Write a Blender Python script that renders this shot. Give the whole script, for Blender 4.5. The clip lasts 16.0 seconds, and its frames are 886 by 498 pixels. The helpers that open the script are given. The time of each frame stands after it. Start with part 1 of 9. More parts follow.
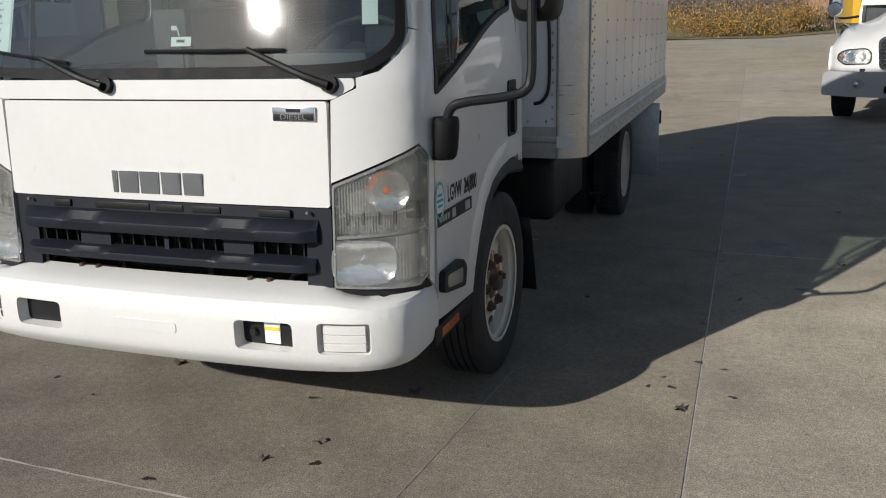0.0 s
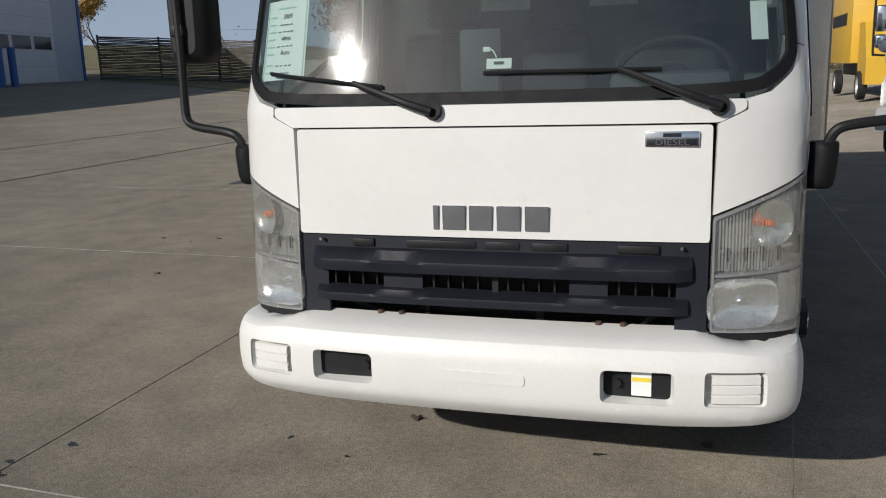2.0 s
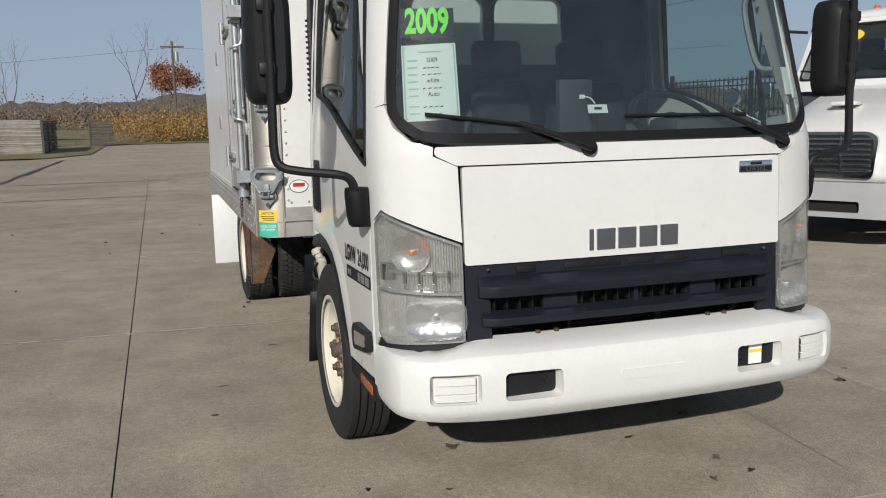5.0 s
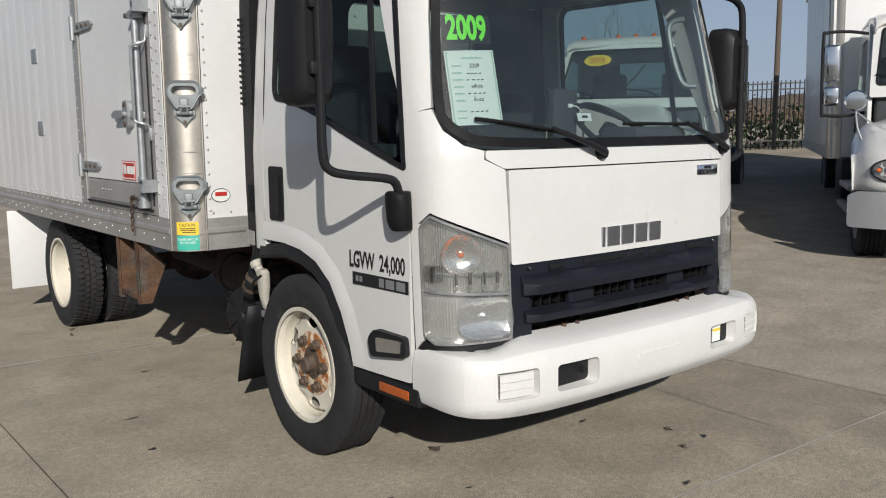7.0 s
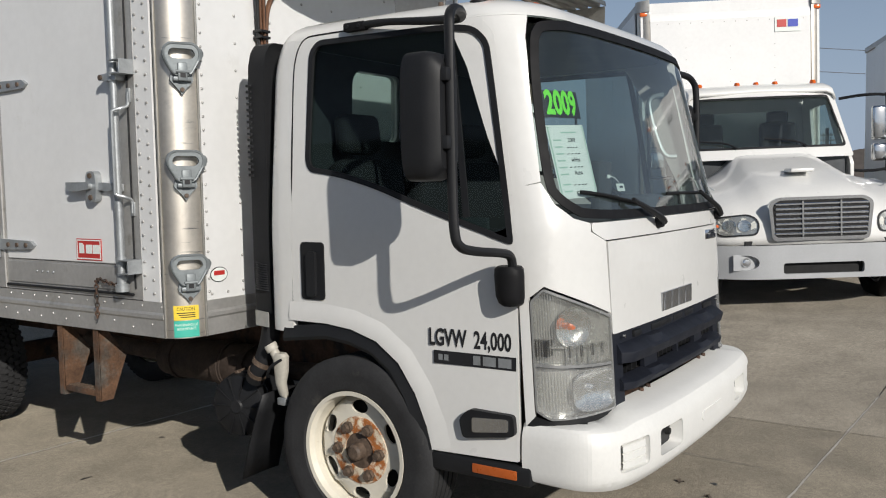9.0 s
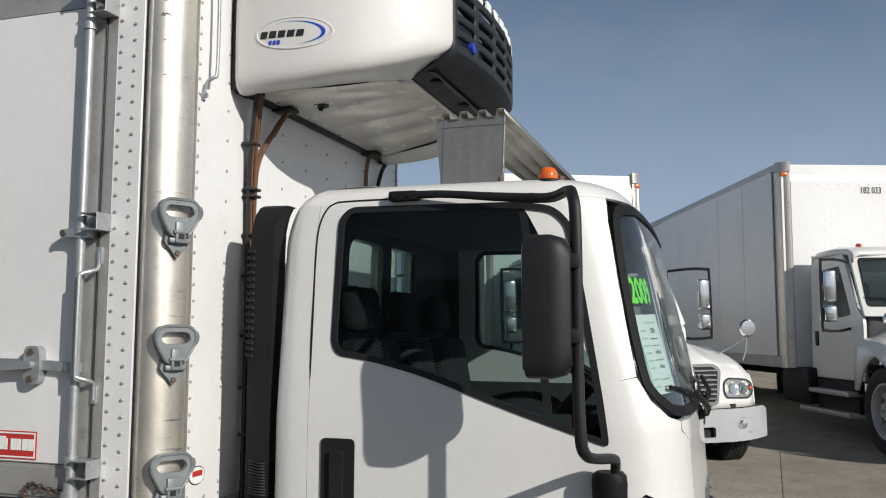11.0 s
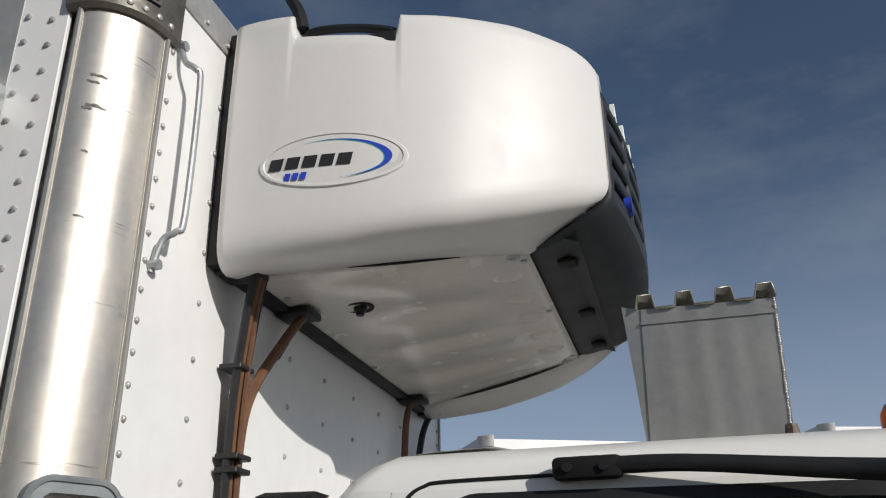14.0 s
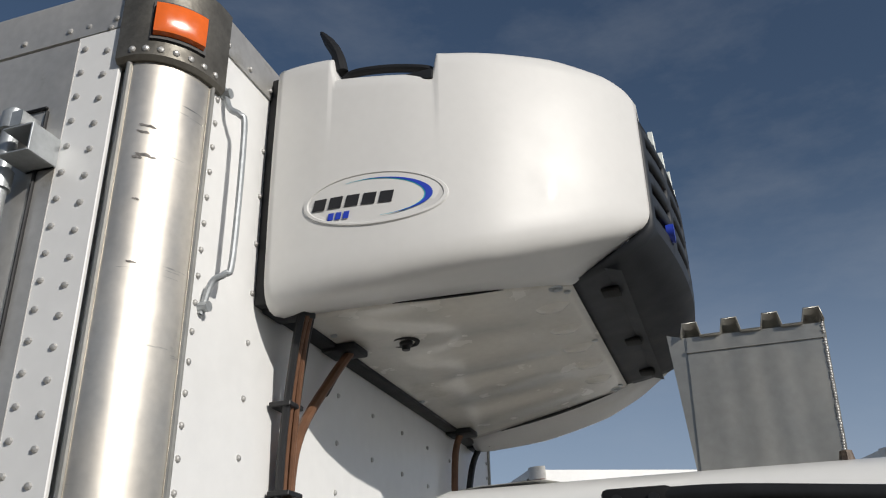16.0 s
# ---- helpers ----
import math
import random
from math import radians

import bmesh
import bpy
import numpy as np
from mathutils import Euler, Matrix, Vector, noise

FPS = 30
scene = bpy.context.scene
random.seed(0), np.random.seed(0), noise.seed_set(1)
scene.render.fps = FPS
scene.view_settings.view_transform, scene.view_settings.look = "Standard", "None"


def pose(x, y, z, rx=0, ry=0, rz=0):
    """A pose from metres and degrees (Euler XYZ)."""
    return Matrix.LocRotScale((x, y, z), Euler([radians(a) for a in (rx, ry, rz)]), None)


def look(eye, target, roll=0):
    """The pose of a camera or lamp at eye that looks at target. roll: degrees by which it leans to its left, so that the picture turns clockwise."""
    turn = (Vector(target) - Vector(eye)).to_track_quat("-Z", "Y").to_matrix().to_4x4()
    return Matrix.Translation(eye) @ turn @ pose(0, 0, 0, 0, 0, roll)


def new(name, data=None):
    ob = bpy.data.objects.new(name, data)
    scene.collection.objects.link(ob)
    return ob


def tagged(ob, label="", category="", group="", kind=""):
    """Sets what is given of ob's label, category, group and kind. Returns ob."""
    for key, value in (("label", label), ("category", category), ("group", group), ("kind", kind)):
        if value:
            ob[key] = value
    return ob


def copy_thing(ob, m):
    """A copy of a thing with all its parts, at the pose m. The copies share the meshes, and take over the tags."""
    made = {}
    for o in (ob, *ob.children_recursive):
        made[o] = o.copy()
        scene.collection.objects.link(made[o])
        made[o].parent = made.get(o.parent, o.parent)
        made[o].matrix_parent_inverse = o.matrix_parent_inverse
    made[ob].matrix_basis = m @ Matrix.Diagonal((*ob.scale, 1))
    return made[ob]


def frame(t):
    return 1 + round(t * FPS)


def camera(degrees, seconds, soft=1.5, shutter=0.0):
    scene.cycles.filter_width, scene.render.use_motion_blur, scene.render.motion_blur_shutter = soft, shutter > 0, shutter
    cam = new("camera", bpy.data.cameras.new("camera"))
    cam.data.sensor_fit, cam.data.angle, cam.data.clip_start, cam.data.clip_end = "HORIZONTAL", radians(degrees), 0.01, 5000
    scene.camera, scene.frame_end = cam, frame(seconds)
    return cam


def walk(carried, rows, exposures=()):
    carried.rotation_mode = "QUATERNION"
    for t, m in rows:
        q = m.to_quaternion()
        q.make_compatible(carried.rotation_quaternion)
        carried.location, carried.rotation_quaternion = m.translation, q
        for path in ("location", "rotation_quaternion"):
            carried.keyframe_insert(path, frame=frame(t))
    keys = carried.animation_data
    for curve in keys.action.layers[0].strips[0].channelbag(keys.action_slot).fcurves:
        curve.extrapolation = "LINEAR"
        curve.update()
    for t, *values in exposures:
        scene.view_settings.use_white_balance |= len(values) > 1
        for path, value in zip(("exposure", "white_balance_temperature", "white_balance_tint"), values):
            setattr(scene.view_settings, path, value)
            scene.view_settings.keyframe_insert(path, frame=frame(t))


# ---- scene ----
cam = camera(54.5, 16.0, soft=1.1)
PATH = [
    (0, (2.053, -2.483, 1.59), (1.402, -0.66, 1.088), -1.5),
    (0.5, (1.799, -2.595, 1.586), (1.108, -0.782, 1.101), -2.0),
    (1, (1.504, -2.621, 1.569), (0.78, -0.813, 1.116), -2.6),
    (1.5, (1.122, -2.5, 1.559), (0.422, -0.678, 1.122), -2.3),
    (2, (0.691, -2.603, 1.541), (0.106, -0.735, 1.134), -1.9),
    (2.5, (0.25, -2.667, 1.502), (-0.205, -0.758, 1.113), -2.0),
    (3, (-0.242, -2.73, 1.5), (-0.547, -0.792, 1.108), -1.9),
    (3.5, (-0.647, -2.853, 1.522), (-0.72, -0.893, 1.132), -2.8),
    (4, (-1.035, -2.796, 1.526), (-0.904, -0.835, 1.153), -3.6),
    (4.5, (-1.438, -2.855, 1.521), (-1.083, -0.916, 1.184), -1.8),
    (4.7, (-1.57, -2.85, 1.53), (-1.106, -0.93, 1.215), -1.5),
    (6.8, (-2.856, -2.293, 1.513), (-1.652, -0.723, 1.223), -0.5),
    (7, (-2.974, -2.221, 1.511), (-1.722, -0.686, 1.234), -0.5),
    (7.5, (-3.229, -2.031, 1.552), (-1.847, -0.601, 1.336), -0.5),
    (8, (-3.408, -1.72, 1.568), (-1.934, -0.38, 1.39), -0.3),
    (8.2, (-3.484, -1.598, 1.57), (-1.978, -0.294, 1.395), -0.4),
    (10.3, (-4.168, -0.449, 1.655), (-2.319, 0.315, 1.675), -0.3),
    (10.5, (-4.111, -0.316, 1.678), (-2.248, 0.408, 1.751), 0.2),
    (10.7, (-4.084, -0.179, 1.712), (-2.205, 0.492, 1.834), 0.4),
    (11, (-4.0, 0.024, 1.738), (-2.111, 0.649, 1.931), 0.2),
    (11.5, (-3.819, 0.324, 1.802), (-1.929, 0.895, 2.123), 1.3),
    (12, (-3.437, 0.518, 1.876), (-1.561, 1.047, 2.324), 0.3),
    (12.5, (-3.089, 0.771, 1.907), (-1.222, 1.258, 2.432), -2.3),
    (13, (-2.705, 0.923, 1.956), (-0.874, 1.394, 2.608), -2.3),
    (13.5, (-2.488, 0.989, 2.018), (-0.695, 1.464, 2.768), -1.4),
    (14, (-2.466, 1.025, 2.022), (-0.694, 1.51, 2.813), -0.8),
    (14.5, (-2.477, 1.029, 2.022), (-0.724, 1.526, 2.846), -0.4),
    (15, (-2.482, 1.01, 2.026), (-0.737, 1.506, 2.869), -1.0),
    (15.5, (-2.477, 1.001, 2.03), (-0.737, 1.496, 2.884), -1.7),
    (16, (-2.485, 1.014, 2.022), (-0.771, 1.588, 2.879), -1.3),
]
walk(cam, [(t, look(eye, target, roll)) for t, eye, target, roll in PATH],
     [(0.0, 0.14), (1.0, 0.06), (2.0, -0.03), (3.5, -0.05), (4.7, 0.0), (7.0, 0.02), (8.2, 0.02), (10.3, 0.12), (11.0, 0.15), (12.5, 0.10), (14.5, 0.0), (16.0, 0.0)])

# ---------- light ----------
SUN = Vector((-1.0, -1.72, 0.94)).normalized()
world = bpy.data.worlds.new("sky")
scene.world = world
world.use_nodes = True
wn, wl = world.node_tree.nodes, world.node_tree.links
sky = wn.new("ShaderNodeTexSky")
sky.sky_type, sky.sun_disc = "NISHITA", False
sky.sun_elevation = math.asin(SUN.z)
sky.sun_rotation = math.atan2(SUN.x, SUN.y)
sky.air_density, sky.dust_density, sky.ozone_density = 1.0, 1.0, 2.2
tc = wn.new("ShaderNodeTexCoord")
mp = wn.new("ShaderNodeMapping")
mp.inputs["Scale"].default_value = (1.0, 2.2, 6.0)
mp.inputs["Rotation"].default_value = (0.2, 0.3, 0.5)
cirrus = wn.new("ShaderNodeTexNoise")
cirrus.inputs["Scale"].default_value, cirrus.inputs["Detail"].default_value, cirrus.inputs["Roughness"].default_value = 1.6, 9, 0.62
ramp = wn.new("ShaderNodeValToRGB")
ramp.color_ramp.elements[0].position, ramp.color_ramp.elements[1].position = 0.46, 0.85
ramp.color_ramp.elements[1].color = (0.32, 0.32, 0.32, 1)
mixs = wn.new("ShaderNodeMixRGB")
mixs.inputs["Color2"].default_value = (5.2, 5.6, 6.2, 1)
wl.new(tc.outputs["Generated"], mp.inputs["Vector"])
wl.new(mp.outputs["Vector"], cirrus.inputs["Vector"])
wl.new(cirrus.outputs["Fac"], ramp.inputs["Fac"])
wl.new(ramp.outputs["Color"], mixs.inputs["Fac"])
wl.new(sky.outputs["Color"], mixs.inputs["Color1"])
# pale haze thickening towards the horizon
sep, low, mixh = wn.new("ShaderNodeSeparateXYZ"), wn.new("ShaderNodeMapRange"), wn.new("ShaderNodeMixRGB")
low.interpolation_type = "SMOOTHSTEP"
low.inputs["From Min"].default_value, low.inputs["From Max"].default_value = -0.08, 0.52
low.inputs["To Min"].default_value, low.inputs["To Max"].default_value = 0.88, 0.0
mixh.inputs["Color2"].default_value = (6.3, 7.8, 10.4, 1)
wl.new(tc.outputs["Generated"], sep.inputs[0])
wl.new(sep.outputs["Z"], low.inputs["Value"])
wl.new(low.outputs["Result"], mixh.inputs["Fac"])
wl.new(mixs.outputs["Color"], mixh.inputs["Color1"])
wl.new(mixh.outputs["Color"], wn["Background"].inputs["Color"])
wn["Background"].inputs["Strength"].default_value = 0.055
sun = new("sun", bpy.data.lights.new("sun", "SUN"))
sun.data.energy, sun.data.angle, sun.data.color = 3.7, radians(0.53), (1.0, 0.955, 0.89)
sun.matrix_world = look(SUN * 50, (0, 0, 0))


# ---------- materials ----------
def mat(name, color, rough=0.5, metal=0.0, var=0.0, scale=6.0, fine=60.0, bump=0.0, bscale=None, coat=0.0, dirt=None, dirt_at=0.6, dirt_scale=3.0, spec=0.5, island=0.0, streak=None):
    """Principled material with two scales of tone variation, bump and an optional patchy second colour."""
    m = bpy.data.materials.new(name)
    m.use_nodes = True
    n, l = m.node_tree.nodes, m.node_tree.links
    b = n["Principled BSDF"]
    b.inputs["Roughness"].default_value, b.inputs["Metallic"].default_value = rough, metal
    b.inputs["Coat Weight"].default_value, b.inputs["Coat Roughness"].default_value = coat, 0.04
    b.inputs["Specular IOR Level"].default_value = spec
    t = n.new("ShaderNodeTexCoord")
    out = None
    rgb = n.new("ShaderNodeRGB")
    rgb.outputs[0].default_value = (*color, 1)
    out = rgb.outputs[0]
    if dirt:
        z = n.new("ShaderNodeTexNoise")
        z.inputs["Scale"].default_value, z.inputs["Detail"].default_value, z.inputs["Roughness"].default_value = dirt_scale, 8, 0.68
        r = n.new("ShaderNodeValToRGB")
        r.color_ramp.elements[0].position, r.color_ramp.elements[1].position = dirt_at, dirt_at + 0.12
        x = n.new("ShaderNodeMixRGB")
        x.inputs["Color2"].default_value = (*dirt, 1)
        l.new(t.outputs["Object"], z.inputs["Vector"])
        l.new(z.outputs["Fac"], r.inputs["Fac"])
        l.new(r.outputs["Color"], x.inputs["Fac"])
        l.new(out, x.inputs["Color1"])
        out = x.outputs["Color"]
    for s, a in ((scale, var), (fine, var * 0.6)):
        if var:
            z = n.new("ShaderNodeTexNoise")
            z.inputs["Scale"].default_value, z.inputs["Detail"].default_value = s, 5
            r = n.new("ShaderNodeMapRange")
            r.inputs["From Min"].default_value, r.inputs["From Max"].default_value = 0.3, 0.7
            r.inputs["To Min"].default_value, r.inputs["To Max"].default_value = 1 - a, 1 + a
            x = n.new("ShaderNodeVectorMath")
            x.operation = "SCALE"
            l.new(t.outputs["Object"], z.inputs["Vector"])
            l.new(z.outputs["Fac"], r.inputs["Value"])
            l.new(out, x.inputs[0])
            l.new(r.outputs["Result"], x.inputs["Scale"])
            out = x.outputs["Vector"]
    if streak:
        z, r, x, v = n.new("ShaderNodeTexNoise"), n.new("ShaderNodeValToRGB"), n.new("ShaderNodeMixRGB"), n.new("ShaderNodeMapping")
        v.inputs["Scale"].default_value = (3.0, 3.0, 34.0)
        z.inputs["Scale"].default_value, z.inputs["Detail"].default_value, z.inputs["Roughness"].default_value = 1.6, 7, 0.6
        r.color_ramp.elements[0].position, r.color_ramp.elements[1].position = 0.635, 0.72
        x.inputs["Color2"].default_value = (*streak, 1)
        l.new(t.outputs["Object"], v.inputs["Vector"])
        l.new(v.outputs["Vector"], z.inputs["Vector"])
        l.new(z.outputs["Fac"], r.inputs["Fac"])
        l.new(r.outputs["Color"], x.inputs["Fac"])
        l.new(out, x.inputs["Color1"])
        out = x.outputs["Color"]
    if island:
        g = n.new("ShaderNodeNewGeometry")
        r = n.new("ShaderNodeMapRange")
        r.inputs["To Min"].default_value, r.inputs["To Max"].default_value = 1 - island, 1 + island
        x = n.new("ShaderNodeVectorMath")
        x.operation = "SCALE"
        l.new(g.outputs["Random Per Island"], r.inputs["Value"])
        l.new(out, x.inputs[0])
        l.new(r.outputs["Result"], x.inputs["Scale"])
        out = x.outputs["Vector"]
    l.new(out, b.inputs["Base Color"])
    if var:
        z = n.new("ShaderNodeTexNoise")
        z.inputs["Scale"].default_value, z.inputs["Detail"].default_value = scale * 2.3, 6
        r = n.new("ShaderNodeMapRange")
        r.inputs["To Min"].default_value, r.inputs["To Max"].default_value = max(0.02, rough - 0.12), min(1, rough + 0.12)
        l.new(t.outputs["Object"], z.inputs["Vector"])
        l.new(z.outputs["Fac"], r.inputs["Value"])
        l.new(r.outputs["Result"], b.inputs["Roughness"])
    if bump:
        z = n.new("ShaderNodeTexNoise")
        z.inputs["Scale"].default_value, z.inputs["Detail"].default_value = bscale or fine, 6
        k = n.new("ShaderNodeBump")
        k.inputs["Strength"].default_value, k.inputs["Distance"].default_value = bump, 0.01
        l.new(t.outputs["Object"], z.inputs["Vector"])
        l.new(z.outputs["Fac"], k.inputs["Height"])
        l.new(k.outputs["Normal"], b.inputs["Normal"])
    return m


def glass(name, tint, gloss=0.02, bright=1.0, base=0.065):
    """Thin pane: tinted see-through with a Fresnel gloss."""
    m = bpy.data.materials.new(name)
    m.use_nodes = True
    n, l = m.node_tree.nodes, m.node_tree.links
    n.remove(n["Principled BSDF"])
    a, g, x, f = n.new("ShaderNodeBsdfTransparent"), n.new("ShaderNodeBsdfGlossy"), n.new("ShaderNodeMixShader"), n.new("ShaderNodeLayerWeight")
    a.inputs["Color"].default_value, g.inputs["Roughness"].default_value = (*tint, 1), gloss
    g.inputs["Color"].default_value = (bright, bright, bright, 1)
    f.inputs["Blend"].default_value = 0.5
    p, q = n.new("ShaderNodeMath"), n.new("ShaderNodeMath")
    p.operation, q.operation = "POWER", "MULTIPLY_ADD"
    p.inputs[1].default_value, q.inputs[1].default_value, q.inputs[2].default_value = 5.0, 0.92, base
    l.new(f.outputs["Facing"], p.inputs[0])
    l.new(p.outputs[0], q.inputs[0])
    l.new(q.outputs[0], x.inputs[0])
    l.new(a.outputs[0], x.inputs[1])
    l.new(g.outputs[0], x.inputs[2])
    l.new(x.outputs[0], n["Material Output"].inputs["Surface"])
    return m


def hazy(name, color, amount, rough=0.25, tint=(0.97, 0.97, 0.95), gloss=0.08, base=0.065):
    """Clear plastic gone cloudy: partly see-through, partly pale."""
    m = glass(name, tint, gloss, base=base)
    n, l = m.node_tree.nodes, m.node_tree.links
    clear = n["Material Output"].inputs["Surface"].links[0].from_socket
    p, x, z, r, t = n.new("ShaderNodeBsdfPrincipled"), n.new("ShaderNodeMixShader"), n.new("ShaderNodeTexNoise"), n.new("ShaderNodeMapRange"), n.new("ShaderNodeTexCoord")
    p.inputs["Base Color"].default_value, p.inputs["Roughness"].default_value = (*color, 1), rough
    z.inputs["Scale"].default_value, z.inputs["Detail"].default_value = 9.0, 5
    r.inputs["From Min"].default_value, r.inputs["From Max"].default_value = 0.3, 0.7
    r.inputs["To Min"].default_value, r.inputs["To Max"].default_value = amount * 0.65, min(1.0, amount * 1.35)
    l.new(t.outputs["Object"], z.inputs["Vector"])
    l.new(z.outputs["Fac"], r.inputs["Value"])
    l.new(r.outputs["Result"], x.inputs[0])
    l.new(clear, x.inputs[1])
    l.new(p.outputs[0], x.inputs[2])
    l.new(x.outputs[0], n["Material Output"].inputs["Surface"])
    return m


WHITE = mat("white_truck_paint", (0.74, 0.735, 0.71), 0.32, var=0.025, scale=2.5, fine=30, coat=0.6, dirt=(0.66, 0.63, 0.56), dirt_at=0.66, dirt_scale=1.6)
WHITE2 = mat("white_body_panel", (0.765, 0.765, 0.755), 0.38, var=0.035, scale=1.6, fine=22, coat=0.2, dirt=(0.62, 0.61, 0.58), dirt_at=0.63, dirt_scale=1.1, bump=0.04, bscale=5)
BUMPW = mat("white_bumper_paint", (0.75, 0.745, 0.715), 0.45, var=0.03, scale=5, fine=60, bump=0.03, bscale=120)
REEFW = mat("white_moulded_cowling", (0.63, 0.622, 0.602), 0.45, var=0.02, scale=3, fine=40, coat=0.15, dirt=(0.66, 0.62, 0.54), dirt_at=0.7, dirt_scale=2.4)
REEFU = mat("grimy_white_underside", (0.64, 0.615, 0.56), 0.24, coat=0.3, var=0.06, scale=4, fine=40, dirt=(0.5, 0.47, 0.40), dirt_at=0.62, dirt_scale=3)
BLACKP = mat("black_plastic", (0.015, 0.0155, 0.017), 0.5, spec=0.28, var=0.15, scale=8, fine=150, bump=0.03, bscale=300)
GRILLE = mat("slate_grille_plastic", (0.012, 0.014, 0.021), 0.55, spec=0.3, var=0.12, scale=7, fine=120, bump=0.05, bscale=250)
DARKREEF = mat("charcoal_cowling_plastic", (0.016, 0.019, 0.024), 0.58, var=0.12, scale=6, fine=90)
# Near-black: puts the shade of recesses and openings into the colour.
VOID = mat("near_black_void", (0.008, 0.008, 0.008), 0.8, var=0.2)
RUBBER = mat("tyre_rubber", (0.022, 0.022, 0.023), 0.75, var=0.25, scale=9, fine=90, bump=0.1, bscale=140, dirt=(0.06, 0.056, 0.05), dirt_at=0.6, dirt_scale=7)
RIMW = mat("cream_wheel_paint", (0.70, 0.66, 0.56), 0.5, var=0.05, scale=6, fine=40, dirt=(0.22, 0.08, 0.03), dirt_at=0.64, dirt_scale=9, bump=0.06)
RUSTY = mat("rusted_hub_metal", (0.72, 0.63, 0.48), 0.75, var=0.15, scale=16, fine=80, dirt=(0.34, 0.115, 0.028), dirt_at=0.44, dirt_scale=20, bump=0.3, bscale=90)
HUB = mat("greasy_rusted_hub", (0.10, 0.07, 0.05), 0.6, var=0.3, scale=20, fine=80, bump=0.3, bscale=80)
RUST = mat("rusty_frame_steel", (0.09, 0.05, 0.032), 0.8, var=0.35, scale=12, fine=70, bump=0.3, bscale=60, dirt=(0.03, 0.025, 0.022), dirt_at=0.5, dirt_scale=8)
SCRAPE = mat("scraped_concrete", (0.26, 0.24, 0.20), 0.9, var=0.2, scale=9, fine=80)
SCUFF = mat("rubbed_scuff", (0.17, 0.16, 0.15), 0.55, 0.4, var=0.4, scale=60, fine=200)
OIL = mat("oil_on_concrete", (0.045, 0.043, 0.041), 0.45, var=0.3, scale=20, fine=90)
# Rust darkened further: under-body shade put into the exhaust's colour.
VOIDRUST = mat("shade_dark_exhaust_steel", (0.045, 0.030, 0.022), 0.8, var=0.35, scale=10, fine=70, bump=0.25, bscale=60)
RUST2 = mat("rusted_step_steel", (0.105, 0.055, 0.030), 0.8, var=0.4, scale=10, fine=70, bump=0.3, bscale=60, dirt=(0.10, 0.085, 0.07), dirt_at=0.5, dirt_scale=6)
ALU = mat("weathered_aluminium", (0.66, 0.615, 0.545), 0.42, 0.85, streak=(0.17, 0.17, 0.165), var=0.09, scale=4, fine=50, bump=0.03, bscale=25, dirt=(0.42, 0.40, 0.36), dirt_at=0.6, dirt_scale=5)
ALU2 = mat("dull_aluminium_rail", (0.50, 0.49, 0.47), 0.48, 0.6, var=0.1, scale=5, fine=45, bump=0.04, bscale=30, dirt=(0.33, 0.31, 0.27), dirt_at=0.6, dirt_scale=6)
ALUB = mat("mill_finish_aluminium", (0.36, 0.35, 0.32), 0.42, 0.75, var=0.1, scale=5, fine=55, bump=0.03, bscale=18)
GALV = mat("galvanised_steel", (0.40, 0.42, 0.43), 0.45, 0.6, var=0.12, scale=14, fine=80, bump=0.05)
ZINC = mat("grey_cast_handle", (0.225, 0.247, 0.255), 0.5, 0.35, var=0.12, scale=16, fine=90, bump=0.06)
CHROME = mat("chrome", (0.75, 0.76, 0.77), 0.09, 1.0, var=0.03)
SILVER = mat("silver_badge", (0.45, 0.46, 0.48), 0.22, 0.9, var=0.04)
GLASS = hazy("dusty_windscreen_glass", (0.62, 0.74, 0.72), 0.022, 0.5, (0.72, 0.80, 0.79), 0.03, 0.10)
SIDEGLASS = glass("side_window_glass", (0.46, 0.55, 0.53), 0.02, 0.8, 0.02)
LENS = glass("clear_lamp_lens", (0.95, 0.95, 0.92), 0.06)
HAZE = hazy("clouded_lower_lens", (0.80, 0.80, 0.77), 0.14)
HAZE2 = hazy("clouded_upper_lens", (0.76, 0.76, 0.74), 0.03)
FLUTE = hazy("moulded_lens_flutes", (0.80, 0.80, 0.79), 0.12, 0.15)
FROST = mat("faceted_reflector", (0.80, 0.81, 0.81), 0.16, 0.95, var=0.06, scale=18, fine=60, bump=0.5, bscale=26)
LAMPBACK = mat("lamp_housing", (0.46, 0.465, 0.46), 0.24, 0.6, var=0.1, scale=20, fine=90)
AMBER = mat("amber_lens", (0.72, 0.13, 0.015), 0.2, coat=0.4, var=0.06, scale=25)
AMBERD = mat("amber_reflector", (0.45, 0.10, 0.02), 0.3, coat=0.3, var=0.06, scale=25)
MIRROR = mat("mirror_glass", (0.85, 0.86, 0.86), 0.02, 1.0)
CABIN = mat("grey_cabin_trim", (0.05, 0.055, 0.06), 0.7, var=0.1, scale=8, bump=0.02, bscale=200)
SEAT = mat("dark_seat_cloth", (0.018, 0.019, 0.022), 0.9, var=0.2, scale=10, fine=160, bump=0.2, bscale=300)
HEADLINER = mat("grey_headliner", (0.16, 0.16, 0.155), 0.9, var=0.08, scale=6, bump=0.1)
PAPER = mat("white_paper", (0.80, 0.84, 0.80), 0.7, var=0.02, scale=10)
INK = mat("black_ink", (0.012, 0.012, 0.014), 0.6, var=0.1)
PALEINK = mat("pale_green_print", (0.42, 0.60, 0.50), 0.7, var=0.05)
GREEN = mat("fluorescent_green_vinyl", (0.22, 0.95, 0.06), 0.5, var=0.04)
